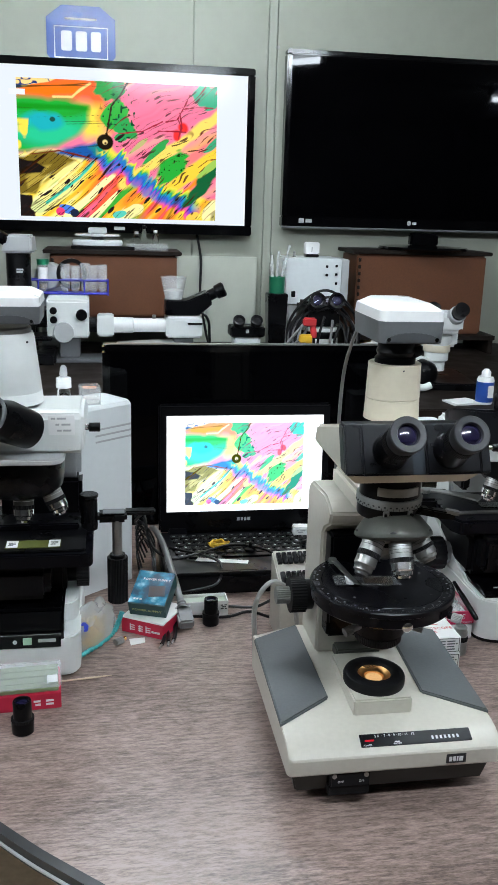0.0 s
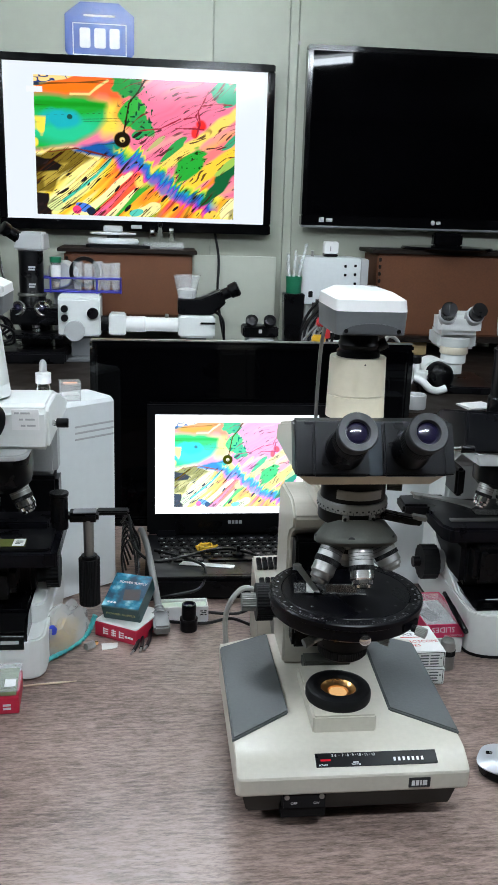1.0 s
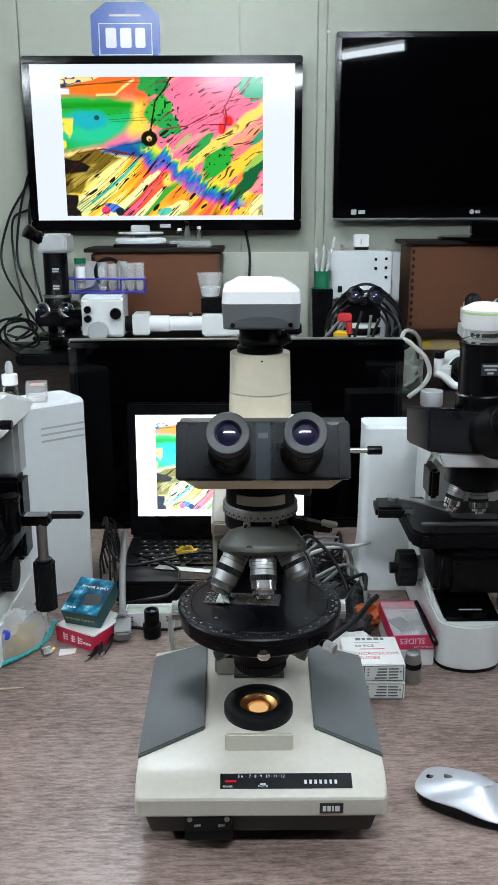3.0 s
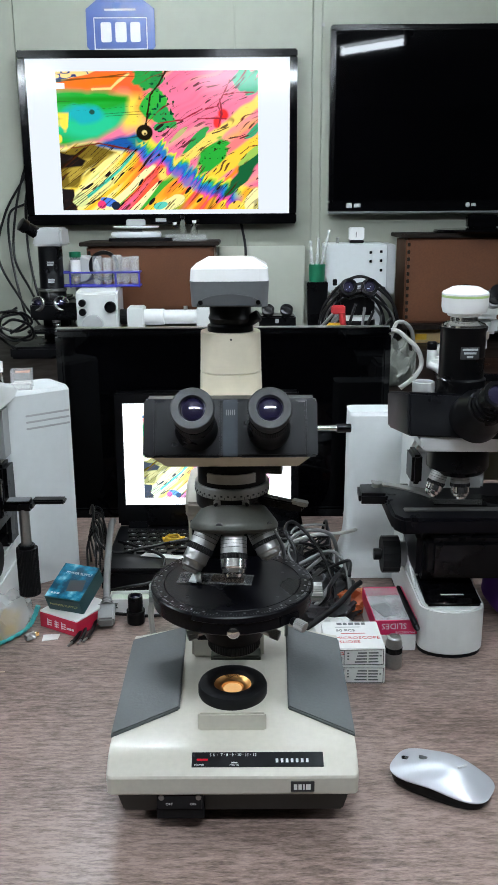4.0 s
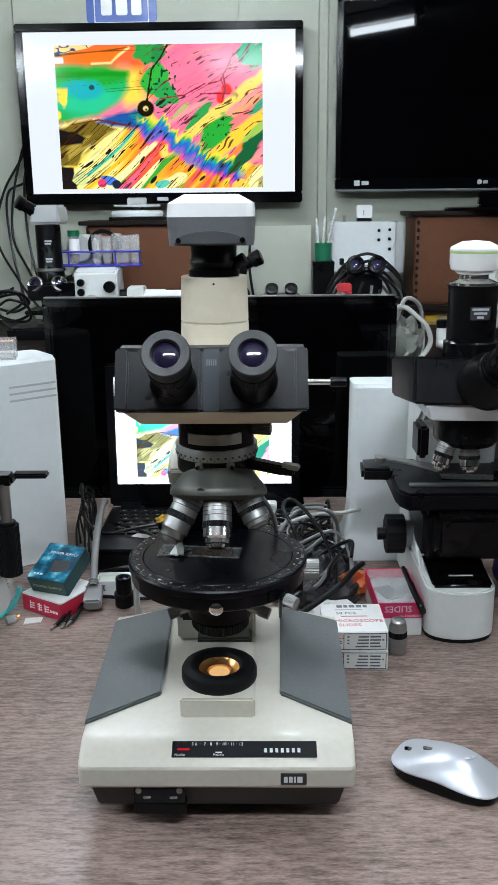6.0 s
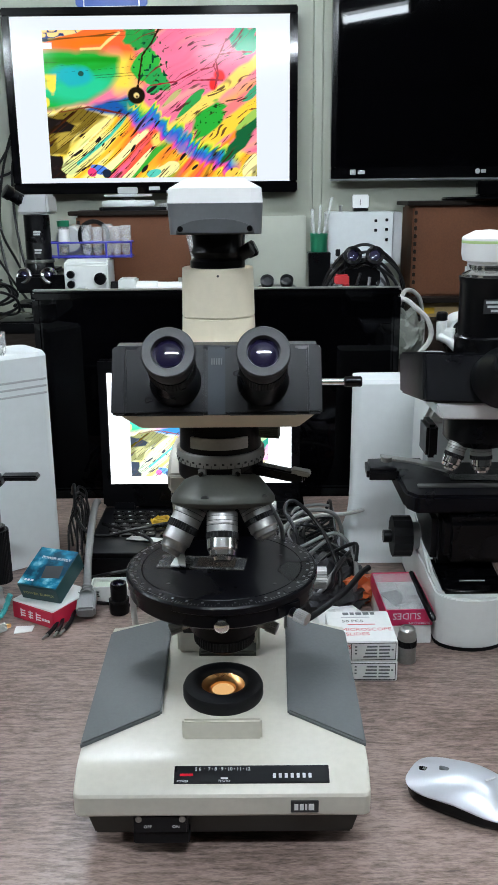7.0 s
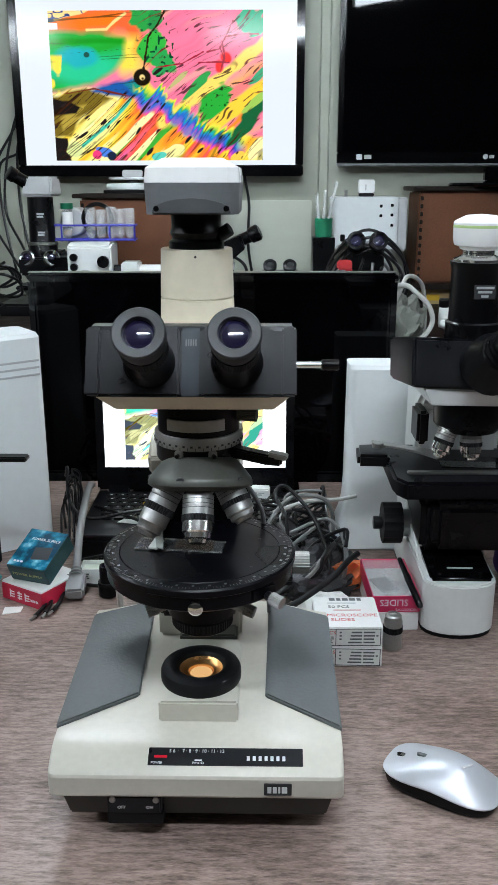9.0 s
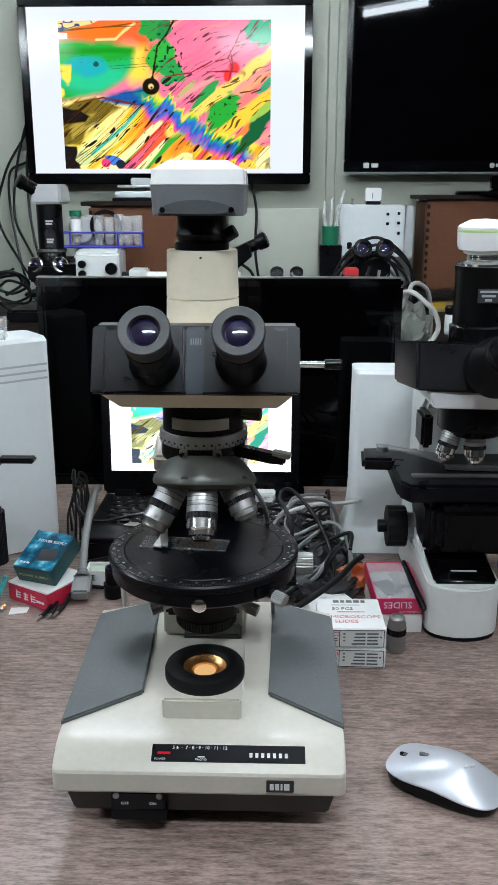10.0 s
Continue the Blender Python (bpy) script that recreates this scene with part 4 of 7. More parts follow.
# condenser below the stage
part("condenser", lathe(B(), [(0, 0.906), (0.022, 0.906), (0.026, 0.909), (0.026, 0.921), (0.031, 0.923), (0.031, 0.942), (0.024, 0.9500), (0, 0.9500)], Matrix.Translation((AX, 0.888, 0)), 40), M_BLACK, scope, "black condenser")
part("condenser_lens", lathe(B(), [(0.017, 0.9065), (0.016, 0.9035), (0.009, 0.9015), (0, 0.901)], Matrix.Translation((AX, 0.888, 0))), M_GLASS, scope)
part("iris_ring", knurled(B(), (AX, 0.888, 0.911), (0, 0, 1), 0.0278, 0.008, 60), M_RUBBER, scope)
for s in (-1, 1):
    b = B()
    cyl(b, (AX + s * 0.027, 0.875, 0.935), (s, -0.35, -0.25), 0.0045, 0.013)
    ob = part("centring_screw", b, M_STEEL, scope)
    part("grip", knurled(B(), (AX + s * 0.0385, 0.871, 0.932), (s, -0.35, -0.25), 0.0055, 0.010, 18), M_STEEL, ob)
part("condenser_holder", box(B(), (0.307, 0.90, 0.925), (0.355, 0.972, 0.945), 0.003), M_BLACK, scope)
part("stage_carrier", box(B(), (0.292, 0.93, 0.945), (0.370, 0.974, 0.962), 0.003), M_BLACK, scope)
# nosepiece and objectives
tilt = Vector((0, -math.sin(radians(16)), -math.cos(radians(16))))
m = along((AX + 0.002, 0.868, 1.0545), tilt)
part("nosepiece", lathe(B(), [(0, -0.020), (0.029, -0.0195), (0.0330, -0.0150), (0.0425, -0.0030), (0.0440, 0.0), (0.0440, 0.0035), (0.041, 0.0060), (0.030, 0.0085), (0, 0.010)], m, 48), M_OLIVE, scope, "grey-green revolving nosepiece")
for k in range(5):
    a = 2 * math.pi * (k + 0.5) / 5
    b = cyl(B(), m @ Vector((0.0410 * math.cos(a), 0.0410 * math.sin(a), 0.0)), m.to_3x3() @ Vector((math.cos(a), math.sin(a), 0.25)), 0.0042, 0.0022)
    part("centring_hole", b, M_INKB, scope)
for k, (ln, r) in enumerate(((0.0395, 0.0128), (0.048, 0.0126), (0.034, 0.0124), (0.038, 0.0120))):
    w = (-90, -158, -22, 90)[k]
    fan = Vector((math.cos(radians(w)), math.sin(radians(w)), 0))
    spot = Vector((AX + 0.002, 0.868, 1.0555)) + Vector((fan.x * 0.025, fan.y * 0.025, fan.y * 0.007 + 0.001))
    if k == 3:
        spot, aim = Vector((AX, 0.888, 1.052)), Vector((0, 0, -1))
    else:
        aim = (tilt + fan * (0.30, 0.56, 0.56)[k]).normalized()
    objective(scope, spot, aim, ln, r, nose=M_CHROME if k == 0 else M_STEEL)
# intermediate tube with dials
col = Matrix.Translation((AX, AY, 0))
part("intermediate_tube", lathe(B(), [(0, 1.076), (0.0345, 1.0815), (0.0345, 1.128), (0, 1.128)], col, 48), M_BLACK, scope, "black intermediate tube")
part("degree_dial", lathe(B(), [(0.0345, 1.0850), (0.0372, 1.0853), (0.0375, 1.0945), (0.0370, 1.0955), (0.0345, 1.0957)], col, 64), M_DIAL, scope, "silver degree dial")
b = B()
for k in range(72):
    a = 360 * k / 72
    box(b, (0.0372, -0.0010, 1.0882) if k % 2 else (0.0372, -0.0002, 1.0856), (0.0377, 0.0010, 1.0898) if k % 2 else (0.0377, 0.0002, 1.0880), 0, col @ pose(0, 0, 0, 0, 0, a))
part("dial_scale", b, M_INKB, scope)
b = lathe(B(), [(0.0300, 1.0705), (0.0355, 1.0715), (0.0362, 1.0735), (0.0362, 1.0845), (0.0300, 1.0849)], col, 64)
part("lower_ring", b, M_BLACK, scope)
for w in (-22, 22):
    part("index_block", box(B(), (-0.0035, -0.0385, 1.0772), (0.0035, -0.0345, 1.0846), 0.0006, col @ pose(0, 0, 0, 0, 0, w)), M_DIAL, scope)
arc = [(0.0368 * math.sin(radians(w)), -0.0368 * math.cos(radians(w))) for w in range(-40, 41, 4)]
b = prism(B(), arc + [(x * 0.93, y * 0.93) for x, y in arc[::-1]], 1.1010, 1.1105, 0, col)
part("slider_scale", b, M_DIAL, scope, "silver slider scale")
for x in (-0.02, 0.02):
    part("dial_screw", cyl(B(), (AX + x * 0.72, AY - 0.0350, 1.0812), (x * 18, -1, 0), 0.0017, 0.0042), M_BLACK, scope)
b = prism(B(), [(0, -0.006), (0.030, -0.007), (0.042, -0.003), (0.042, 0.004), (0, 0.006)], -0.0045, 0.0045, 0.0015, pose(AX + 0.030, 0.868, 1.080, 0, 8, -12))
lev = part("analyser_lever", b, M_BLACK, scope, "black analyser lever")
part("lever_tip", box(B(), (0.030, -0.006, 0.002), (0.046, 0.004, 0.0065), 0.001, pose(AX + 0.030, 0.868, 1.080, 0, 8, -12)), M_STEEL, lev)
b = B()
knurled(b, (AX + 0.034, 0.875, 1.110), (1, -0.25, 0), 0.0055, 0.016, 20)
part("lens_knob", b, M_OLIVE, scope)
# observation head
part("head_housing", prism_x(B(), [(0.812, 1.1415), (0.834, 1.188), (0.846, 1.187), (0.935, 1.164), (0.945, 1.1415)], 0.2545, 0.4095, 0.003, 3), M_BEIGE, scope, "beige head housing")
b = prism(B(), [(0.256, 0.812), (0.408, 0.812), (0.408, 0.944), (0.256, 0.944)], 1.1415, 1.1275, 0.001, top=[(0.272, 0.822), (0.394, 0.822), (0.392, 0.94), (0.272, 0.94)])
part("head_underside", b, M_CREAM, scope)
b = B()
prism_x(b, [(0.799, 1.1425), (0.822, 1.1915), (0.842, 1.1915), (0.822, 1.1425)], 0.2535, 0.4105, 0.003, 3)
face = part("front_panel", b, M_SATIN, scope, "dark satin front panel")
lean = math.degrees(math.atan2(0.049, 0.023))
m0 = pose(0.332, 0.8105, 1.167, lean)
for s in (-1, 1):
    part("ocular_housing", box(B(), (s * 0.0345 - 0.0265, -0.0265, -0.003), (s * 0.0345 + 0.0265, 0.0265, 0.0035), 0.002, m0), M_SATIN, face)
    part("side_flange", box(B(), (s * 0.0730 - 0.0055, -0.0255, -0.003), (s * 0.0730 + 0.0055, 0.0265, 0.0025), 0.0015, m0), M_SATIN, face)
part("scale_window", box(B(), (-0.0065, -0.026, 0.0), (0.0065, 0.026, 0.0015), 0.0004, m0), mat("blue_grey_scale_window", (0.035, 0.042, 0.050), 0.22, grain=0.05), face)
b = B()
for k in range(5):
    box(b, (-0.004 + k * 0.0018, 0.012, 0.0014), (-0.003 + k * 0.0018, 0.017, 0.0018), 0, m0)
part("scale_print", b, M_CAMG, face)
aim = Vector((0, -math.cos(radians(32)), math.sin(radians(32))))
for x in (0.3015, 0.3665):
    end = Vector((x, 0.757, 1.1985))
    low = end - aim * 0.064
    b = B()
    lathe(b, [(0.0195, -0.004), (0.0192, 0.008), (0.0178, 0.012), (0.0165, 0.030), (0.0165, 0.036)], along(low, aim), 40)
    tb = part("eyepiece_tube", b, M_BLACK, scope, "black eyepiece tube")
    b = knurled(B(), (0, 0, 0), (0, 0, 1), 0.0175, 0.012, 50, 0.0005)
    b.transform(along(end - aim * 0.032, aim))
    part("dioptre_ring", b, M_RUBBER, tb)
    b = lathe(B(), [(0.0150, -0.024), (0.0165, -0.020), (0.0180, -0.012), (0.0188, -0.004), (0.0188, -0.0012), (0.0178, 0.0), (0.0118, -0.0004), (0.0108, -0.0022), (0.0106, -0.006)], along(end, aim), 48)
    part("eyecup", b, M_RIM, tb, "dark eyepiece rim")
    part("eye_lens", lathe(B(), [(0.0108, -0.0045), (0.008, -0.0032), (0.004, -0.0025), (0, -0.0023)], along(end, aim), 32), M_LENS, tb, "coated eyepiece lens")
b = B()
cyl(b, (0.404, 0.845, 1.158), (1, 0, 0), 0.0026, 0.028)
rod = part("light_path_rod", b, M_CHROME, scope, "chrome light path rod")
b = B()
cyl(b, (0.431, 0.845, 1.158), (1, 0, 0), 0.0042, 0.014)
part("rod_grip", b, M_BLACK, rod, "black grip of the rod")
# phototube, adapter, camera
ph = Matrix.Translation((AX, 0.900, 0))
part("phototube", lathe(B(), [(0.0310, 1.180), (0.0302, 1.2035), (0.0292, 1.2040), (0.0292, 1.2048), (0.0302, 1.2053), (0.0292, 1.2430), (0.0285, 1.2436), (0, 1.2436)], ph, 48), M_CREAM, scope, "cream photo tube")
b = B()
cyl(b, (AX + 0.001, 0.8718, 1.2385), (0, -1, 0), 0.0012, 0.0012)
part("tube_screw", b, M_INKB, scope)
ad = part("camera_adapter", lathe(B(), [(0.0225, 1.2436), (0.0225, 1.249), (0.0195, 1.251), (0.0215, 1.256), (0.0200, 1.260), (0.0205, 1.2715), (0, 1.2715)], ph, 40), M_BLACK, scope, "black camera adapter")
b = B()
cyl(b, (AX + 0.018, 0.895, 1.253), (1, -0.2, 0.6), 0.0055, 0.012)
part("clamp_screw", b, M_RUBBER, ad)
camera_head(scope, AX + 0.0005, 0.900, 1.2715)
b = hose(B(), [(0.318, 0.952, 1.280), (0.317, 0.99, 1.275), (0.319, 1.036, 1.241), (0.329, 1.10, 1.19), (0.332, 1.12, 1.12), (0.335, 1.13, 1.0), (0.345, 1.14, 0.85), (0.40, 1.2, 0.757), (0.46, 1.32, 0.756)], 0.0024)
single("camera_cable", b, M_CABLEG, "grey cable hanging from the microscope camera", "cable")

# ---- laptop ----
lap = thing("laptop", "open black laptop showing the same crystal picture", "laptop", (0, 0, 0))
LX0, LX1 = 0.104, 0.438
part("base_shell", box(B(), (LX0, 1.355, 0.7515), (LX1, 1.560, 0.789), 0.005), M_BLACK, lap)
part("palm_rest", box(B(), (LX0 + 0.003, 1.358, 0.788), (LX1 - 0.003, 1.420, 0.7925), 0.001), M_SATIN, lap)
part("key_deck", box(B(), (LX0 + 0.003, 1.4205, 0.788), (LX1 - 0.003, 1.556, 0.7915), 0.001), M_SATIN, lap)
part("touchpad", box(B(), (0.20, 1.364, 0.7926), (0.285, 1.408, 0.7932), 0.0002), M_BLACK, lap)
key = box(B(), (-0.0078, -0.0078, 0), (0.0078, 0.0078, 0.0035), 0.0012, seg=1)
legend = box(B(), (-0.003, 0.0015, 0.0035), (0.001, 0.0035, 0.0037))
k_first = l_first = None
for row in range(6):
    for c in range(15):
        x = 0.134 + c * 0.0186 + (row % 3) * 0.004
        y = 1.5225 - row * 0.0186
        if x > LX1 - 0.022 or (row == 5 and 4 <= c <= 8):
            continue
        if k_first is None:
            k_first = part("key", key, M_BLACK, lap)
            l_first = part("legend", legend, M_INK, k_first)
            k_first.location = (x, y, 0.7915)
        else:
            o, q = new("key", k_first.data), new("legend", l_first.data)
            o.parent, q.parent, o.location = lap, o, (x, y, 0.7915)
part("space_bar", box(B(), (0.213, 1.4217, 0.7915), (0.302, 1.4373, 0.795), 0.001), M_BLACK, lap)
for x in (0.142, 0.398):
    part("hinge", box(B(), (x - 0.018, 1.543, 0.790), (x + 0.018, 1.561, 0.806), 0.002), M_SATIN, lap)
T = -3.0
ML = Matrix.Translation((0, 1.543, 0.790)) @ pose(0, 0, 0, T)
lid = part("lid", box(B(), (LX0 + 0.002, 0, 0.006), (LX1 - 0.002, 0.012, 0.256), 0.004, ML), M_BLACK, lap)
part("display", box(B(), (0.121, -0.0012, 0.047), (0.422, 0.002, 0.234), 0, ML), glow("laptop_page", (0.90, 0.96, 1.0), 1.7), lid, "lit white screen page")
show = show_picture(lid, 0.155, 0.385, 0, 0.17, 0, 0, picture_mat("laptop_picture", 0.0, 1.5, (0.95, 1.05, 1.2), "pale_slice"))
show.matrix_basis = ML @ Matrix.Translation((0.270, -0.0016, 0.140)) @ Matrix.Diagonal((0.228, 1, 0.160, 1))
part("maker_badge", bars(B(), ML @ pose(0.270, -0.0006, 0.030, 90), [[(-0.013, -0.0075), (-0.0055, -0.001), (0.001, 0.0055), (0.0075, 0.013)]], 0.0065), M_LIGHTG, lid)
e = thing("paper_strip", "narrow white paper strip lying on the laptop palm rest", "paper", (0.212, 1.404, 0.7935), -11)
part("strip", prism(B(), [(-0.05, -0.006), (0.045, -0.008), (0.046, 0.006), (-0.045, 0.009)], 0, 0.0007), M_PAPER, e)
b = B()
for i in range(5):
    hose(b, [(0.02 * math.cos(a + i) * (0.6 + 0.1 * i), 0.012 * math.sin(a + i), 0.004 + 0.003 * math.sin(a * 2 + i)) for a in (0, 1, 2, 3.1, 4.2)], 0.0022, 5, 6)
single("yellow_tie", b, M_YELLOW, "small knotted yellow plastic tie on the keyboard", "tie", (0.212, 1.472, 0.796))
e = thing("usb_adapter", "small white box adapter standing on the laptop", "adapter", (0.380, 1.525, 0.792), -5)
part("shell", box(B(), (-0.016, -0.011, 0.0), (0.016, 0.011, 0.018), 0.002), M_CAMW, e)
part("print", bars(B(), pose(0, -0.0112, 0.011, 90), [[(-0.009, -0.004), (-0.002, 0.008)], [(-0.006, 0.004)]], 0.002), M_LIGHTG, e)
b = lathe(B(), [(0, 0), (0.011, 0), (0.011, 0.004), (0.004, 0.007), (0.003, 0.016), (0.0015, 0.017), (0, 0.017)])
single("black_peg", b, M_BLACK, "small black plastic peg on the keyboard", "peg", (0.268, 1.445, 0.7952))

# ---- towers on both sides ----
def tower(label, w, d, h, base, yaw, vents, flare):
    e = thing("equipment_housing", label, "housing", base, yaw, "equipment housings")
    o = rounded(-w, 0, 0, d, 0.012)
    b = prism(B(), o, 0.002, h - 0.006, 0, top=[(x * 0.985, y * 0.985) for x, y in o])
    prism(b, [(x * 0.985, y * 0.985) for x, y in o], h - 0.006, h, 0, top=[(x * 0.96 - 0.003, y * 0.92 + 0.004) for x, y in o])
    body = part("shell", b, M_TOWER, e, angle=50)
    if flare:
        t = bmesh.new()
        rows = []
        for k in range(10):
            f = 1 + 0.55 * (1 - k / 9) ** 2.4
            rows.append([t.verts.new(((x + w / 2) * f - w / 2, (y - d / 2) * f + d / 2, 0.001 + 0.095 * k / 9)) for x, y in o])
        for r0, r1 in zip(rows, rows[1:]):
            for i in range(len(o)):
                t.faces.new((r0[i], r0[(i + 1) % len(o)], r1[(i + 1) % len(o)], r1[i]))
        t.faces.new(rows[0][::-1])
        t.faces.new(rows[-1])
        bmesh.ops.recalc_face_normals(t, faces=t.faces)
        part("foot_flare", merge(B(), t), M_TOWER, e, angle=60)
    for k in range(vents):
        m = Matrix.Translation((-0.006, -0.0004, h - 0.040 - 0.0105 * k))
        part("vent_slot", box(B(), (-0.076, -0.0006, -0.0016), (0, 0.003, 0.0016), 0.0008, m), M_LIGHTG, body)
    return e


tower("pale grey plastic instrument housing with vent slots, cups on its top", 0.150, 0.085, 0.331, (0.057, 1.438, 0.7502), 38, 3, False)
tower("pale grey plastic instrument housing with a flared foot", 0.110, 0.06, 0.285, (0.620, 1.424, 0.7502), 0, 0, True)

# ---- laboratory microscope, seen in part beside the desk's round end ----
sc = thing("laboratory_microscope", "white and black laboratory microscope with a white camera on top", "microscope", (0, 0, 0), group="laboratory microscopes")
X = -0.112
foot = prism(B(), rounded(-0.205, -0.030, 1.112, 1.42, 0.022), 0.7515, 0.812, 0.003)
prism(foot, rounded(-0.202, -0.033, 1.16, 1.42, 0.020), 0.81, 0.842, 0.003)
part("foot", foot, M_WHITE, sc, "white enamel foot")
fa = part("fascia", prism_x(B(), [(1.1105, 0.795), (1.1105, 0.822), (1.135, 0.846), (1.26, 0.850), (1.26, 0.795)], -0.198, -0.052, 0.004, 3), M_GLOSSB, sc, "glossy black front panel")
b = box(B(), (-0.108, 1.1098, 0.804), (-0.096, 1.111, 0.815), 0.0003)
part("lit_label", b, mat("pale_green_label", (0.35, 0.55, 0.38), 0.4), fa)
part("print", bars(B(), front(-0.075, 1.1102, 0.810), [[(-0.012, 0.012)]], 0.005), M_LIGHTG, fa)
b = B()
cyl(b, (-0.119, 1.1105, 0.809), (0, -1, 0), 0.003, 0.001)
part("dial", b, M_LIGHTG, fa)
b = box(B(), (-0.185, 1.19, 0.842), (-0.05, 1.40, 0.912), 0.006)
box(b, (-0.165, 1.14, 0.855), (-0.07, 1.20, 0.905), 0.01)
part("focus_body", b, M_BLACK, sc)
kn = part("focus_knob", cyl(B(), (-0.05, 1.225, 0.866), (1, 0, 0), 0.017, 0.014), M_BLACK, sc, "black knurled focus knob")
part("grip", knurled(B(), (-0.036, 1.225, 0.866), (1, 0, 0), 0.0255, 0.018, 30, 0.0012), M_RUBBER, kn)
part("collar", cyl(B(), (-0.0505, 1.225, 0.886), (1, 0, 0), 0.006, 0.004), M_LIGHTG, kn)
stg = part("stage", prism(B(), rounded(-0.235, -0.010, 1.120, 1.29, 0.010), 0.914, 0.934, 0.003), M_STAGE, sc, "black mechanical stage")
part("stage_rim", prism(B(), rounded(-0.228, -0.020, 1.128, 1.28, 0.008), 0.934, 0.938, 0.001), M_BLACK, stg)
part("holder_arm", box(B(), (-0.20, 1.205, 0.938), (-0.03, 1.222, 0.948), 0.002), M_STAGE, stg)
sl = thing("labelled_slide", "olive tinted glass slide with white labels on the stage", "slide", (-0.092, 1.150, 0.9385), 0)
part("glass", box(B(), (-0.038, -0.013, 0), (0.038, 0.013, 0.0012)), mat("olive_slide", (0.10, 0.11, 0.03), 0.2), sl)
for s in (-1, 1):
    lb = part("label", box(B(), (s * 0.029 - 0.008, -0.0125, 0.0013), (s * 0.029 + 0.008, 0.0125, 0.0016)), M_PAPER, sl)
    part("print", bars(B(), pose(s * 0.029, 0.004, 0.0016), [[(-0.005, 0.005)], [(-0.004, 0.005)], [(-0.005, 0.002)]], 0.0022, 0.002), M_INKB, lb)
st2 = part("stage_drive", cyl(B(), (-0.016, 1.218, 0.934), (0, 0, 1), 0.0125, 0.050), M_BLACK, sc, "black stage drive knobs")
part("drive_cap", cyl(B(), (-0.016, 1.218, 0.984), (0, 0, 1), 0.014, 0.005), M_BLACK, st2)
part("drive_bracket", box(B(), (-0.005, 1.208, 0.945), (0.040, 1.232, 0.960), 0.004), M_BLACK, st2)
part("drive_lever", box(B(), (0.036, 1.222, 0.951), (0.083, 1.240, 0.958), 0.002), M_BLACK, st2)
part("drive_plate", box(B(), (0.004, 1.207, 0.9602), (0.036, 1.226, 0.9615), 0.0004), M_CAMG, st2)
part("drive_rod", cyl(B(), (0.025, 1.219, 0.885), (0, 0, 1), 0.0075, 0.062), M_STEEL, st2)
lowk = part("lower_knob", knurled(B(), (0.025, 1.219, 0.815), (0, 0, 1), 0.0155, 0.072, 40), M_RUBBER, st2)
part("knob_shoulder", cyl(B(), (0.025, 1.219, 0.886), (0, 0, 1), 0.012, 0.006), M_BLACK, st2)
# white limb given a grey tone, its shadowed side put into the colour
part("limb", box(B(), (-0.155, 1.33, 0.978), (-0.03, 1.42, 1.07), 0.008), mat("white_enamel_in_shade", (0.33, 0.34, 0.34), 0.45), sc)
part("lower_limb", box(B(), (-0.156, 1.328, 0.842), (-0.029, 1.42, 0.9775), 0.006), M_BLACK, sc, "black lower limb")
ar = part("light_arm", prism_x(B(), [(1.15, 1.070), (1.15, 1.124), (1.158, 1.131), (1.25, 1.131), (1.40, 1.088), (1.42, 1.070)], -0.20, -0.019, 0.006, 3), M_WHITE, sc, "white enamel upper arm")
lb = part("label_plate", box(B(), (-0.066, 1.1485, 1.098), (-0.031, 1.1502, 1.126), 0.0004), M_CAMW, ar)
part("print", bars(B(), front(-0.0485, 1.1482, 1.121), [[(-0.014, -0.008), (-0.006, 0.006)], [(-0.008, -0.003), (0, 0.012)], [(-0.006, 0), (0.002, 0.013)]], 0.0026, 0.0058), M_LIGHTG, lb)
cyl_b = cyl(B(), (-0.019, 1.19, 1.098), (1, 0, 0), 0.0042, 0.006)
kb = part("slider_knob", cyl_b, M_CHROME, ar)
part("grip", cyl(B(), (-0.013, 1.19, 1.098), (1, 0, 0), 0.0065, 0.016), M_BLACK, kb)
b = lathe(B(), [(0, 1.002), (0.052, 1.002), (0.060, 1.010), (0.063, 1.030), (0.063, 1.052), (0.056, 1.0628), (0, 1.0628)], Matrix.Translation((X, 1.21, 0)), 40)
part("nosepiece", b, M_BLACK, sc)
objective(sc, Vector((X + 0.005, 1.19, 1.004)), Vector((0, -0.2, -1)), 0.044, 0.0145, M_OLIVE, M_INK)
objective(sc, Vector((X + 0.040, 1.20, 1.008)), Vector((0.45, -0.2, -1)), 0.044, 0.0145, M_STEEL, M_INK)
part("head_plate", prism(B(), rounded(-0.19, -0.045, 1.12, 1.26, 0.02), 1.063, 1.071, 0.002), M_LIGHTG, sc)
hd = part("head", box(B(), (-0.20, 1.13, 1.085), (-0.085, 1.25, 1.137), 0.012), M_WHITE, sc)
aim = Vector((-0.55, -0.66, 0.42)).normalized()
for x in (-0.134, -0.202):
    end = Vector((x, 1.085, 1.142))
    tb = part("eyepiece_tube", lathe(B(), [(0.026, -0.075), (0.028, -0.03), (0.024, -0.012), (0.025, -0.003), (0.022, 0), (0.016, -0.002), (0.014, -0.006), (0, -0.006)], along(end, aim), 40), M_BLACK, sc, "black eyepiece tube")
    part("rim", lathe(B(), [(0.0250, -0.004), (0.0262, -0.002), (0.0250, 0.0003), (0.022, 0.0003)], along(end, aim), 40), M_CAMG, tb)
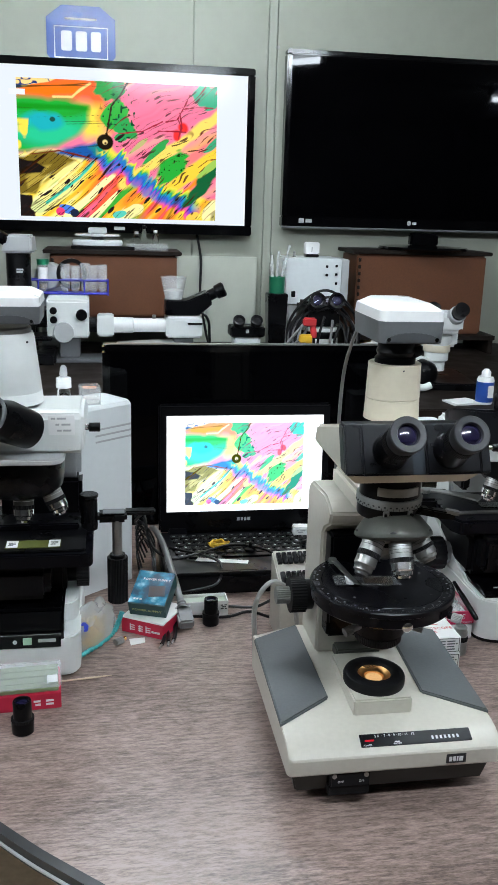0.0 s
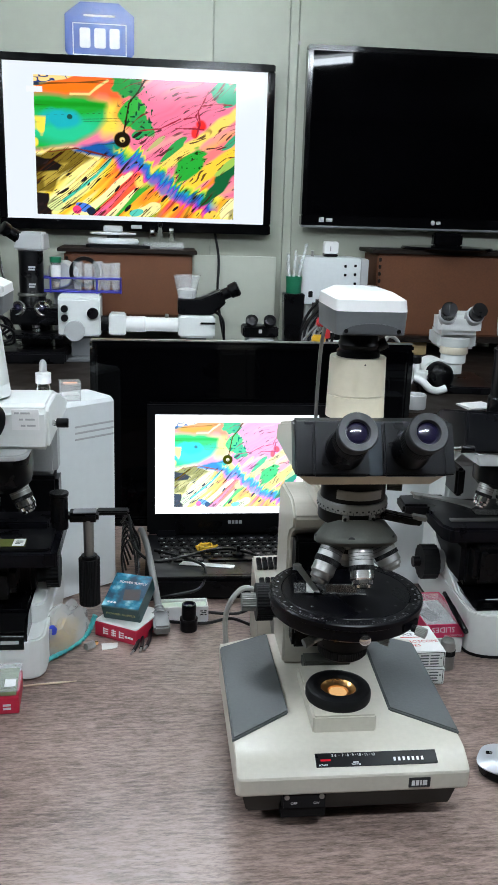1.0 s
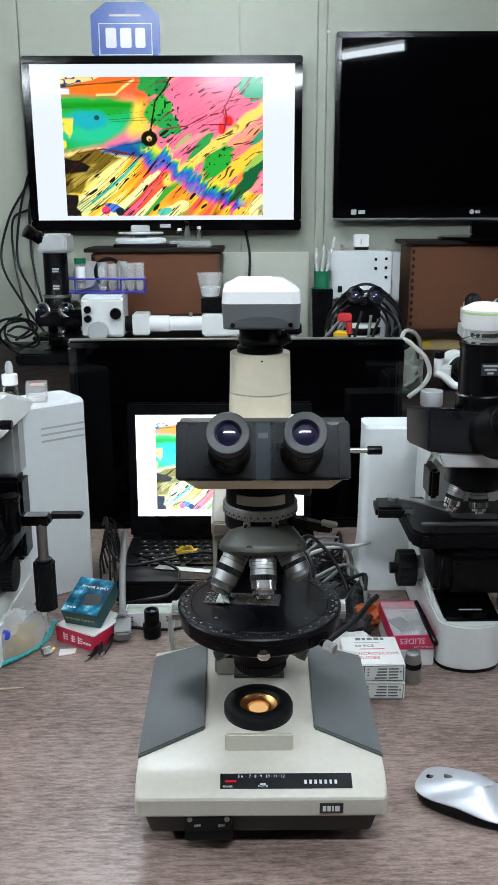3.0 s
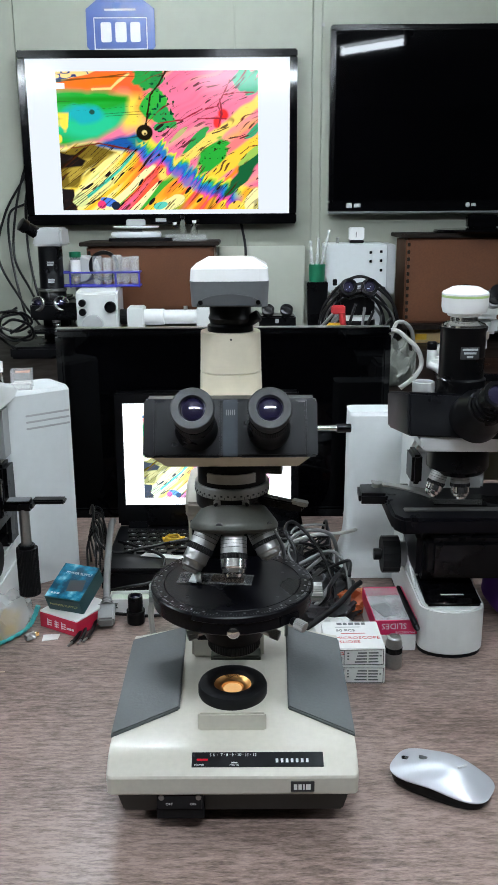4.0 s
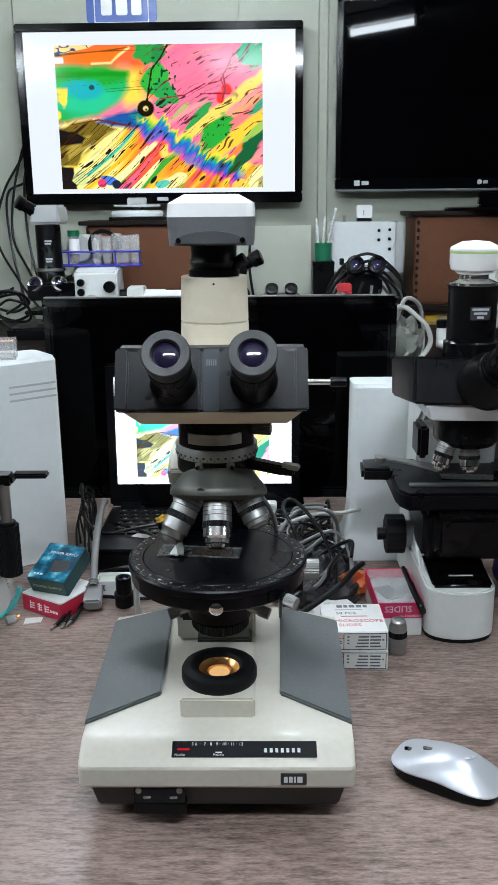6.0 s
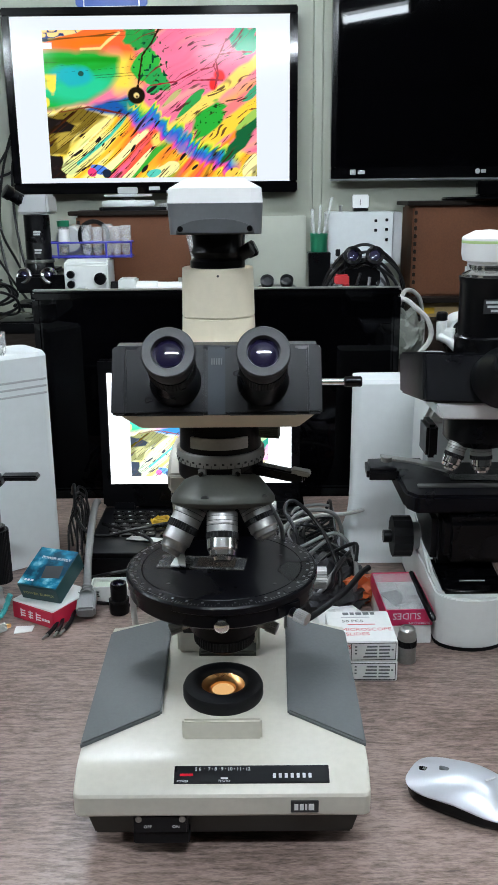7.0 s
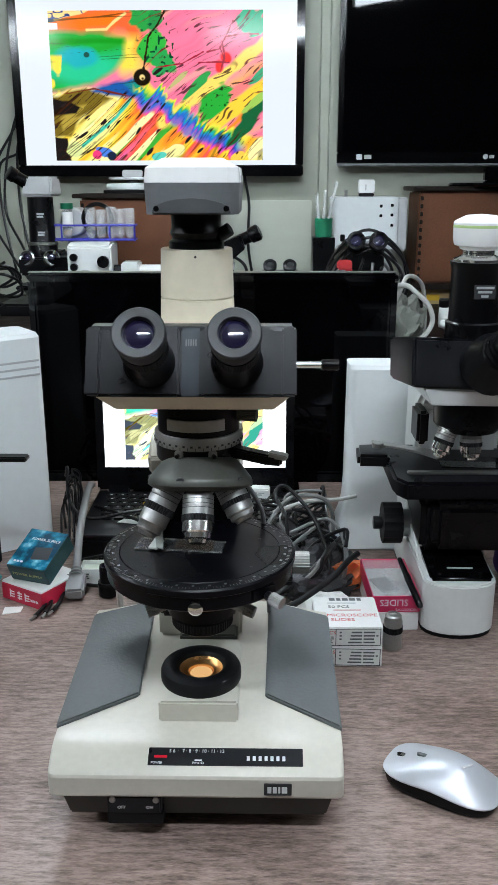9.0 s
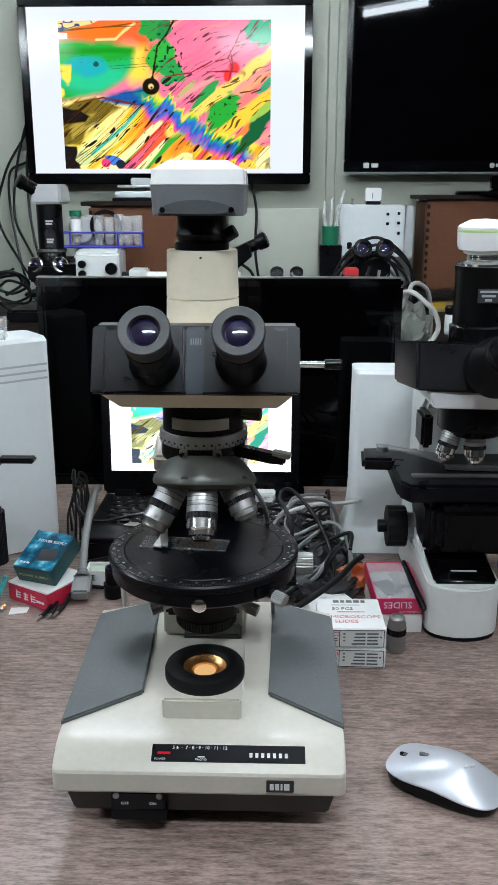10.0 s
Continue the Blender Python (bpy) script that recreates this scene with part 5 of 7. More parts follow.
part("phototube", lathe(B(), [(0.050, 1.135), (0.048, 1.150), (0.0475, 1.151), (0.048, 1.152), (0.040, 1.225), (0.038, 1.232), (0, 1.232)], Matrix.Translation((-0.124, 1.20, 0)), 40), M_WHITE, sc, "white photo tube")
part("screw", cyl(B(), (-0.092, 1.168, 1.222), (0.7, -0.7, 0), 0.0015, 0.002), M_INKB, sc)
part("adapter", lathe(B(), [(0.036, 1.230), (0.036, 1.238), (0.033, 1.240), (0.033, 1.250), (0, 1.250)], Matrix.Translation((-0.124, 1.20, 0)), 36), M_STEEL, sc)
camera_head(sc, -0.112, 1.20, 1.248, w=0.040)

# ---- black and white laboratory microscope beside the slide boxes ----
sc = thing("laboratory_microscope", "black laboratory microscope with a white foot and round white camera", "microscope", (0, 0, 0), group="laboratory microscopes")
fo = [(0.585 + 0.0, 1.40), (0.585, 1.165)] + [(0.630 + 0.045 * math.cos(radians(a)), 1.165 + 0.028 * math.sin(radians(a))) for a in range(190, 351, 16)] + [(0.676, 1.165), (0.676, 1.40)]
b = prism(B(), fo, 0.7545, 0.822, 0.003)
prism_x(b, [(1.20, 0.82), (1.40, 0.90), (1.40, 0.82)], 0.586, 0.675, 0.003)
part("foot", b, M_WHITE, sc, "white enamel foot")
# black slab fills the gap below the foot in place of its shade
part("foot_gap_shade", prism(B(), [(0.630 + (x - 0.630) * 0.975, y + 0.002) for x, y in fo], 0.7502, 0.7550), M_RUBBER, sc)
fa = part("fascia", prism_x(B(), [(1.150, 0.8225), (1.157, 0.829), (1.25, 0.838), (1.25, 0.8225)], 0.592, 0.670, 0.003), M_GLOSSB, sc, "glossy black front panel")
part("maker_bars", bars(B(), pose(0.632, 1.172, 0.8312, 6), [[(-0.016, 0.016)]], 0.003), M_LIGHTG, fa)
part("limb", prism_x(B(), [(1.34, 0.83), (1.33, 1.00), (1.28, 1.035), (1.28, 1.06), (1.42, 1.06), (1.43, 0.83)], 0.597, 0.712, 0.006, 3), M_WHITE, sc, "white enamel limb")
b = box(B(), (0.588, 1.21, 0.835), (0.735, 1.345, 0.905), 0.008)
box(b, (0.600, 1.185, 0.848), (0.725, 1.23, 0.908), 0.008)
part("focus_body", b, M_BLACK, sc)
part("condenser", lathe(B(), [(0, 0.880), (0.024, 0.880), (0.026, 0.886), (0.022, 0.910), (0, 0.915)], Matrix.Translation((0.648, 1.215, 0)), 36), M_BLACK, sc)
kn = part("focus_knob", cyl(B(), (0.590, 1.295, 0.842), (-1, 0, 0), 0.019, 0.016), M_LIGHTG, sc, "black knurled focus knob")
part("grip", knurled(B(), (0.576, 1.295, 0.842), (-1, 0, 0), 0.0285, 0.026, 16, 0.0018), M_RUBBER, kn)
part("fine_knob", cyl(B(), (0.550, 1.295, 0.842), (-1, 0, 0), 0.009, 0.012), M_BLACK, kn)
stg = part("stage", prism(B(), [(0.551, 1.215), (0.563, 1.195), (0.76, 1.195), (0.76, 1.36), (0.551, 1.36)], 0.912, 0.936, 0.004), M_STAGE, sc, "black mechanical stage")
part("stage_wing", prism(B(), [(0.512, 1.285), (0.556, 1.283), (0.556, 1.34), (0.515, 1.335)], 0.926, 0.943, 0.004), M_BLACK, stg)
part("slide_track", box(B(), (0.57, 1.225, 0.936), (0.74, 1.236, 0.939), 0.001), M_STEEL, stg)
b = prism(B(), [(0.535 + 0.075 * k / 8, 1.302 - 0.055 * (k / 8) ** 2) for k in range(9)] + [(0.632 - 0.097 * k / 8, 1.272 + 0.055 * (k / 8)) for k in range(9)], 0.949, 0.952, 0.0006)
part("specimen_clip", b, M_STEEL, stg, "curved steel specimen clip")
part("clip_pivot", cyl(B(), (0.541, 1.304, 0.948), (0, 0, 1), 0.008, 0.007), M_STEEL, stg)
e = thing("glass_slide", "plain glass slide held on the black stage", "slide", (0.655, 1.255, 0.9395), -4)
part("glass", box(B(), (-0.038, -0.013, 0), (0.038, 0.013, 0.0012)), M_GLASS, e)
part("nosepiece", lathe(B(), [(0, 1.000), (0.036, 1.000), (0.043, 1.008), (0.043, 1.030), (0.040, 1.042), (0, 1.042)], Matrix.Translation((0.640, 1.22, 0)), 40), M_BLACK, sc)
part("nosepiece_stop", box(B(), (0.585, 1.26, 0.965), (0.60, 1.31, 1.01), 0.004), M_BLACK, sc)
objective(sc, Vector((0.614, 1.205, 1.005)), Vector((-0.36, -0.15, -1)), 0.038, 0.0120, M_STEEL)
objective(sc, Vector((0.641, 1.205, 1.003)), Vector((0.02, -0.15, -1)), 0.038, 0.0130, M_STEEL)
part("head_plate", prism(B(), [(0.583, 1.17), (0.70, 1.165), (0.72, 1.33), (0.575, 1.33)], 1.041, 1.062, 0.002, top=[(0.574, 1.165), (0.71, 1.16), (0.73, 1.34), (0.57, 1.34)]), M_TOWER, sc, "pale grey head plate")
hb = prism(B(), [(0.560, 1.165), (0.75, 1.13), (0.77, 1.27), (0.552, 1.27), (0.540, 1.215)], 1.064, 1.121, 0.003)
for v in hb.verts:
    if v.co.z > 1.1:
        v.co.y += 0.012
        v.co.z -= max(0, v.co.y - 1.20) * 0.30
hd = part("head", hb, M_SATIN, sc, "dark faceted binocular head")
aim = Vector((0.10, -0.80, 0.55)).normalized()
for x in (0.652, 0.722):
    end = Vector((x, 1.085, 1.138))
    tb = part("eyepiece_tube", lathe(B(), [(0.034, -0.085), (0.032, -0.06), (0.024, -0.048), (0.0235, -0.040), (0.0215, -0.038), (0.0225, -0.032), (0.0195, -0.030), (0.0205, -0.024), (0.0180, -0.022), (0.0185, -0.002), (0.0178, 0), (0.0125, -0.001), (0.0118, -0.004)], along(end, aim), 40), M_BLACK, sc, "ribbed black eyepiece tube")
    part("eye_lens", lathe(B(), [(0.0119, -0.0035), (0.006, -0.0022), (0, -0.002)], along(end, aim), 28), M_LENS, tb)
cl = Matrix.Translation((0.633, 1.20, 0))
ph = part("phototube", lathe(B(), [(0.033, 1.095), (0.033, 1.136), (0.0298, 1.138), (0.0298, 1.199), (0.0315, 1.202), (0.0315, 1.206), (0, 1.206)], cl, 44), M_BLACK, sc, "black photo tube")
lb = part("label_plate", box(B(), (0.624, 1.1690, 1.166), (0.648, 1.1712, 1.182), 0.0003), M_INKB, ph)
part("print", bars(B(), front(0.636, 1.1688, 1.179), [[(-0.010, 0.010)], [(-0.008, 0.008)], [(-0.004, 0.004)]], 0.0026, 0.0022), M_LIGHTG, lb)
part("chrome_collar", lathe(B(), [(0.0285, 1.2055), (0.0285, 1.2090), (0.018, 1.2135), (0.018, 1.220), (0, 1.220)], cl, 40), M_CHROME, sc)
cm = part("round_camera", lathe(B(), [(0.0158, 1.218), (0.0219, 1.220), (0.0228, 1.2225), (0.0284, 1.2245), (0.0302, 1.2310), (0.0304, 1.2495), (0.0288, 1.2515), (0.0167, 1.2575), (0, 1.2590)], cl, 48), M_CAMW, sc, "round white camera with a green line")
part("green_line", lathe(B(), [(0.0304, 1.2440), (0.0306, 1.2445), (0.0306, 1.2465), (0.0304, 1.2470)], cl, 48), mat("pale_green_line", (0.45, 0.62, 0.25), 0.4), cm)
part("neck", lathe(B(), [(0.0172, 1.2135), (0.0181, 1.216), (0.0172, 1.2195)], cl, 32), M_BLACK, cm)

# ---- slide boxes and other small things on the desk ----
def slide_box(z, dx, yaw):
    e = thing("slide_box", "white card box of microscope slides with red and black print", "box", (0.487 + dx, 1.1115, z), yaw, "stacked slide boxes")
    e.matrix_basis = e.matrix_basis @ Matrix.Diagonal((1, 1, 0.9, 1))
    part("carton", box(B(), (-0.0385, -0.0385, 0), (0.0385, 0.0385, 0.0283), 0.0012), M_PAPER, e)
    y = -0.0388
    b = B()
    for a, c, d, f in ((-.0365, .0365, .0258, .0266), (-.0365, .0365, .0022, .0030), (-.0365, -.0357, .0022, .0266), (.0357, .0365, .0022, .0266), (-.016, -.0152, .0022, .0266)):
        box(b, (a, y - 0.0001, d), (c, y + 0.0005, f))
    part("frame_print", b, M_INKB, e)
    words("print", "50 PCS", 0.0072, M_INKR, e, front(-0.0262, y, 0.0210))
    part("print", bars(B(), front(-0.0262, y, 0.0150), [[(-.0085, .008)], [(-.0085, .0085)], [(-.0085, .006)], [(-.0085, .007)]], 0.0013, 0.0014), M_CAMG, e)
    part("print", bars(B(), front(0.0105, y, 0.0215), [[(-.022, -.0195), (-.008, .004), (.006, .019)], [(-.022, -.0195), (-.009, .004), (.006, .019), (.0205, .023)], [(-.022, -.0195), (-.010, .004), (.006, .018)], [(-.012, .004), (.006, .019)]], 0.0021, 0.0027), M_CAMG, e)
    return e


slide_box(0.7504, 0.0, -1)
e = slide_box(0.7763, -0.0015, 1)
words("print", "50 PCS", 0.0088, M_INKB, e, front(-0.008, 0.012, 0.0284, 0))
words("print", "MICROSCOPE", 0.0098, M_INKR, e, front(0.006, -0.009, 0.0284, 0))
words("print", "SLIDES", 0.0098, M_INKR, e, front(-0.006, -0.020, 0.0284, 0))
part("print", bars(B(), pose(0.004, 0.031, 0.0284), [[(-.022, -.015), (-.013, -.008), (-.006, .001), (.003, .010), (.012, .017)]], 0.0062), M_CAMG, e)
part("print", bars(B(), pose(-0.004, 0.0215, 0.0284), [[(-.017, .018)]], 0.0016), M_LIGHTG, e)
part("print", bars(B(), pose(0.002, 0.0035, 0.0284), [[(-.017, .016)]], 0.0014), M_INKR, e)

e = thing("spare_objective", "loose steel objective lens standing on the desk", "objective", (0.5435, 1.119, 0.7503))
part("barrel", lathe(B(), [(0, 0), (0.0105, 0), (0.0115, 0.001), (0.0115, 0.021), (0.011, 0.022), (0, 0.022)]), M_STEEL, e)
part("grip_ring", knurled(B(), (0, 0, 0.022), (0, 0, 1), 0.0118, 0.008, 40), M_RUBBER, e)
part("nose", lathe(B(), [(0.0112, 0.030), (0.0112, 0.036), (0.0098, 0.039), (0.0098, 0.043), (0.0080, 0.0452), (0.0062, 0.0455), (0.0058, 0.0435), (0, 0.0435)]), M_STEEL, e)

e = thing("open_slide_box", "open pink slide box with a clear lid and slides inside", "box", (0.551, 1.215, 0.7503), 2)
b = box(B(), (-0.029, -0.055, 0.0), (0.029, 0.055, 0.0255), 0.001)
part("lower_carton", b, M_PAPER, e)
b = box(B(), (-0.030, -0.056, 0.026), (0.030, -0.0545, 0.048), 0.0004)
box(b, (-0.030, 0.0545, 0.026), (0.030, 0.056, 0.048), 0.0004)
box(b, (-0.030, -0.056, 0.026), (-0.0288, 0.056, 0.048), 0.0004)
box(b, (0.0288, -0.056, 0.026), (0.030, 0.056, 0.048), 0.0004)
part("carton_wall", b, M_PINK, e, "bright pink carton")
part("tray", box(B(), (-0.0285, -0.054, 0.0262), (0.0285, 0.054, 0.034)), M_LIGHTG, e)
words("print", "SLIDES", 0.0125, M_INK, e, front(-0.003, -0.0562, 0.0395) @ pose(0, 0, 0, 0, 0, 180))
words("print", "MICROSCOPE", 0.0045, M_INK, e, front(0.013, -0.0562, 0.0295) @ pose(0, 0, 0, 0, 0, 180))
part("clear_lid", box(B(), (-0.028, -0.052, 0.0455), (0.028, 0.054, 0.0470), 0.0004), M_PLAST, e, "crumpled clear lid")
for i, (x, y, w) in enumerate(((-0.006, 0.0, 20), (0.012, -0.015, -25), (0.014, 0.022, 10))):
    part("loose_slide", box(B(), (-0.012, -0.020, 0.036), (0.012, 0.020, 0.0372), 0, pose(x, y, 0.001 * i, 3 * i, 0, w)), M_PLAST if i else M_CAMG, e)

b = lathe(B(), [(0, 0), (0.0028, 0.001), (0.0042, 0.006), (0.0042, 0.060), (0.0036, 0.062), (0.0030, 0.092), (0, 0.095)], along((0.5810, 1.1440, 0.7900), (-0.25, 0.66, 0.50)) @ Matrix.Diagonal((1, 1, 0.78, 1)), 16)
single("marker_pen", b, M_BLACK, "slim black pen leaning on the microscope foot", "pen")
b = hose(B(), [(0.418, 1.145, 0.790), (0.437, 1.160, 0.794), (0.475, 1.195, 0.806), (0.500, 1.232, 0.814), (0.513, 1.250, 0.815)], 0.0040, 6, 10)
single("black_probe", b, M_RUBBER, "thick black probe lead lying over the cables", "cable")
t = bmesh.new()
bmesh.ops.create_icosphere(t, subdivisions=3, radius=1)
for v in t.verts:
    n = noise.noise(v.co * 1.9) * 0.35 + noise.noise(v.co * 5) * 0.15
    v.co = Vector((v.co.x * 0.034, v.co.y * 0.028, v.co.z * 0.020)) * (1 + n)
single("tissue", merge(B(), t), M_PAPER, "crumpled white tissue beside the slide boxes", "tissue", (0.468, 1.182, 0.770), angle=20)
t = bmesh.new()
bmesh.ops.create_icosphere(t, subdivisions=3, radius=1)
for v in t.verts:
    n = noise.noise(v.co * 2.4 + Vector((3, 1, 2))) * 0.4
    v.co = Vector((v.co.x * 0.030, v.co.y * 0.022, v.co.z * 0.018)) * (1 + n)
single("foil_packet", merge(B(), t), M_ORANGE, "creased orange foil packet among the cables", "packet", (0.508, 1.280, 0.770), angle=20)

# mouse
e = thing("computer_mouse", "silver and black wireless computer mouse on the desk", "mouse", (0.5555, 0.866, 0.7503), -33)
def mouse_dome(inner):
    """The arched cover, or the black side wall below it, as rings that shrink to the middle."""
    t = bmesh.new()
    nu = 64

    def spot(i, k):
        a = 2 * math.pi * i / nu
        c, q = math.cos(a), math.sin(a)
        rr = (abs(c) ** 3.2 + abs(q) ** 3.2) ** (-1 / 3.2)
        x = 0.0555 * c * rr * k
        return x, (0.0325 - 0.0018 * c) * q * rr * k

    def rim(i):
        c = math.cos(2 * math.pi * i / nu)
        return 0.0125 + 0.0040 * math.exp(-((c + 0.05) / 0.5) ** 2) - 0.0025 * max(0, c) ** 2

    def crown(x):
        return 0.0190 + 0.0135 * math.exp(-((x - 0.012) / 0.044) ** 2)

    if inner:
        levels = [[(*spot(i, k), rim(i) + (crown(spot(i, k)[0]) - rim(i)) * (1 - k ** 2.6)) for i in range(nu)] for k in (1, 0.992, 0.975, 0.95, 0.9, 0.84, 0.77, 0.69, 0.6, 0.5, 0.4, 0.3, 0.2, 0.1)]
        levels.insert(0, [(*spot(i, 0.99), rim(i) - 0.0015) for i in range(nu)])
        tip = (0, 0, crown(0))
    else:
        levels = [[(*spot(i, k), 0.0005 + (rim(i) - 0.0012) * f) for i in range(nu)] for k, f in ((0.90, 0), (0.935, 0.06), (0.955, 0.35), (0.975, 0.8), (0.972, 1.0), (0.9, 1.0))]
        tip = (0, 0, 0.010)
    rows = [[t.verts.new(p) for p in lv] for lv in levels]
    for a, b2 in zip(rows, rows[1:]):
        for i in range(nu):
            t.faces.new((a[i], a[(i + 1) % nu], b2[(i + 1) % nu], b2[i]))
    t.faces.new(rows[0][::-1])
    mid = t.verts.new(tip)
    for i in range(nu):
        t.faces.new((rows[-1][i], rows[-1][(i + 1) % nu], mid))
    return merge(B(), t)


part("skirt", mouse_dome(False), M_BLACK, e, "black side wall", angle=50)
part("cover", mouse_dome(True), mat("mouse_silver", (0.64, 0.66, 0.70), 0.38, metal=0.5, grain=0.01, scale=4), e, "silver upper cover", angle=70)
part("wheel_slot", prism(B(), [(-0.041 + 0.006 * math.cos(a / 8 * math.pi), 0.0028 * math.sin(a / 8 * math.pi)) for a in range(16)], 0.012, 0.0183), M_BLACK, e)
part("wheel", knurled(B(), (-0.041, -0.002, 0.0132), (0, 1, 0), 0.0058, 0.004, 20), M_STEEL, e)
part("button", prism(B(), [(-0.019 + 0.008 * math.cos(a / 8 * math.pi), 0.0022 * math.sin(a / 8 * math.pi)) for a in range(16)], 0.020, 0.0268), M_CAMG, e)
part("logo_bar", bars(B(), pose(0.022, 0.0, 0.0312, 0, 6, 62), [[(-.006, -.001), (.001, .006)]], 0.0022, depth=0.0012), M_INK, e)

# power supply box on a red slide carton
e = thing("slide_carton", "red and white carton of glass slides under a box", "box", (0.078, 1.250, 0.7503), -31)
part("carton", box(B(), (-0.037, -0.032, 0), (0.037, 0.045, 0.0235), 0.001), M_RED, e)
part("lid", box(B(), (-0.0372, -0.0315, 0.0236), (0.0372, 0.0455, 0.0262), 0.0008), M_PAPER, e)
for k in range(3):
    b = B()
    x = -0.017 + k * 0.014
    for q in range(3):
        box(b, (x - 0.004, -0.0325, 0.007 + q * 0.0036), (x + 0.004, -0.0319, 0.0085 + q * 0.0036))
    box(b, (x - 0.0045 + k % 2 * 0.003, -0.0325, 0.006), (x - 0.0030 + k % 2 * 0.003, -0.0319, 0.0175))
    part("print", b, M_INK, e)
part("print", bars(B(), front(0.024, -0.0321, 0.010), [[(-.007, -.003), (-.002, .002), (.003, .007)]], 0.0034), M_INK, e)
e = thing("power_supply_box", "dark teal power supply carton lying tilted on a red carton", "box", (0.082, 1.266, 0.783), -20)
tiltm = pose(0, 0, 0.008, 24)
part("carton", box(B(), (-0.030, -0.034, -0.002), (0.030, 0.036, 0.026), 0.001, tiltm), M_TEAL, e)
words("print", "POWER SUPPLY", 0.0068, mat("gold_print", (0.45, 0.45, 0.16), 0.5), e, tiltm @ front(0.0, -0.0343, 0.012))
def burst_mat():
    m = bpy.data.materials.new("carton_picture")
    m.use_nodes = True
    n, l = m.node_tree.nodes, m.node_tree.links
    co, tx, ra = n.new("ShaderNodeTexCoord"), n.new("ShaderNodeTexNoise"), n.new("ShaderNodeValToRGB")
    tx.inputs["Scale"].default_value, tx.inputs["Detail"].default_value = 45, 4
    l.new(co.outputs["Object"], tx.inputs["Vector"])
    l.new(tx.outputs["Fac"], ra.inputs["Fac"])
    ra.color_ramp.elements[0].position, ra.color_ramp.elements[0].color = 0.40, (0.005, 0.05, 0.09, 1)
    ra.color_ramp.elements[1].position, ra.color_ramp.elements[1].color = 0.72, (0.35, 0.75, 0.85, 1)
    x = ra.color_ramp.elements.new(0.55)
    x.color = (0.01, 0.20, 0.32, 1)
    l.new(ra.outputs["Color"], n["Principled BSDF"].inputs["Base Color"])
    n["Principled BSDF"].inputs["Roughness"].default_value = 0.25
    return m


part("picture", box(B(), (-0.0295, -0.032, 0.0261), (0.0295, 0.0355, 0.0264), 0, tiltm), burst_mat(), e, "glossy blue carton picture")
part("picture_adapter", box(B(), (-0.004, -0.018, 0.0264), (0.022, 0.004, 0.0268), 0.0002, tiltm @ pose(0, 0, 0, 0, 0, 10)), M_INKB, e)
words("print", "POWER SUPPLY", 0.0064, M_INK, e, tiltm @ pose(0.004, 0.018, 0.0266))
part("print", bars(B(), tiltm @ pose(-0.017, -0.024, 0.0265), [[(-.006, -.003), (-.001, .002), (.004, .008)]], 0.003), M_INK, e)

b = prism(B(), [(-0.012, -0.010), (0.011, -0.008), (0.014, 0.006), (-0.010, 0.009)], 0, 0.0012)
single("paper_scrap", b, M_PAPER, "small white paper scrap on the desk", "paper", (0.053, 1.205, 0.7504), 12)
b = hose(B(), [(0.094, 1.56, 0.800), (0.098, 1.517, 0.812), (0.108, 1.43, 0.815), (0.118, 1.34, 0.802), (0.125, 1.285, 0.785), (0.127, 1.268, 0.778)], 0.0056, 8, 12)
e = thing("mains_lead", "thick grey mains lead with a moulded plug", "mains lead", (0, 0, 0))
part("lead", b, M_CABLEG, e)
b = lathe(B(), [(0.006, 0), (0.0075, 0.003), (0.0065, 0.006), (0.0085, 0.009), (0.0075, 0.012), (0.0105, 0.016)], along((0.127, 1.272, 0.782), (0.08, -0.75, -0.42)), 16)
part("strain_relief", b, M_CABLEG, e)
b = box(B(), (-0.0125, -0.042, -0.0085), (0.0125, 0, 0.0085), 0.003, pose(0.128, 1.266, 0.7725, 14, 0, 6))
part("plug", b, M_CABLEG, e)
e = thing("white_tray", "low white plastic tray with printed label corners", "tray", (0.167, 1.292, 0.7503), 2)
b = box(B(), (-0.038, -0.016, 0), (0.038, 0.016, 0.004), 0.001)
box(b, (-0.038, -0.016, 0.003), (0.038, -0.0145, 0.027), 0.0006)
box(b, (-0.038, 0.0145, 0.003), (0.038, 0.016, 0.027), 0.0006)
box(b, (-0.038, -0.016, 0.003), (-0.0365, 0.016, 0.027), 0.0006)
box(b, (0.0365, -0.016, 0.003), (0.038, 0.016, 0.027), 0.0006)
part("shell", b, M_CAMW, e)
part("filling", box(B(), (-0.036, -0.014, 0.003), (0.036, 0.014, 0.022), 0.001), mat("pale_sage_card", (0.42, 0.47, 0.38), 0.6), e)
for x in (-0.030, 0.030):
    lb = part("label", box(B(), (x - 0.007, -0.0166, 0.011), (x + 0.007, -0.0159, 0.023), 0.0002), M_PAPER, e)
    part("print", bars(B(), front(x, -0.0168, 0.020), [[(-.005, -.001), (.001, .005)], [(-.003, .004)], [(-.005, 0), (.002, .005)]], 0.0018, 0.0014), M_INKB, lb)


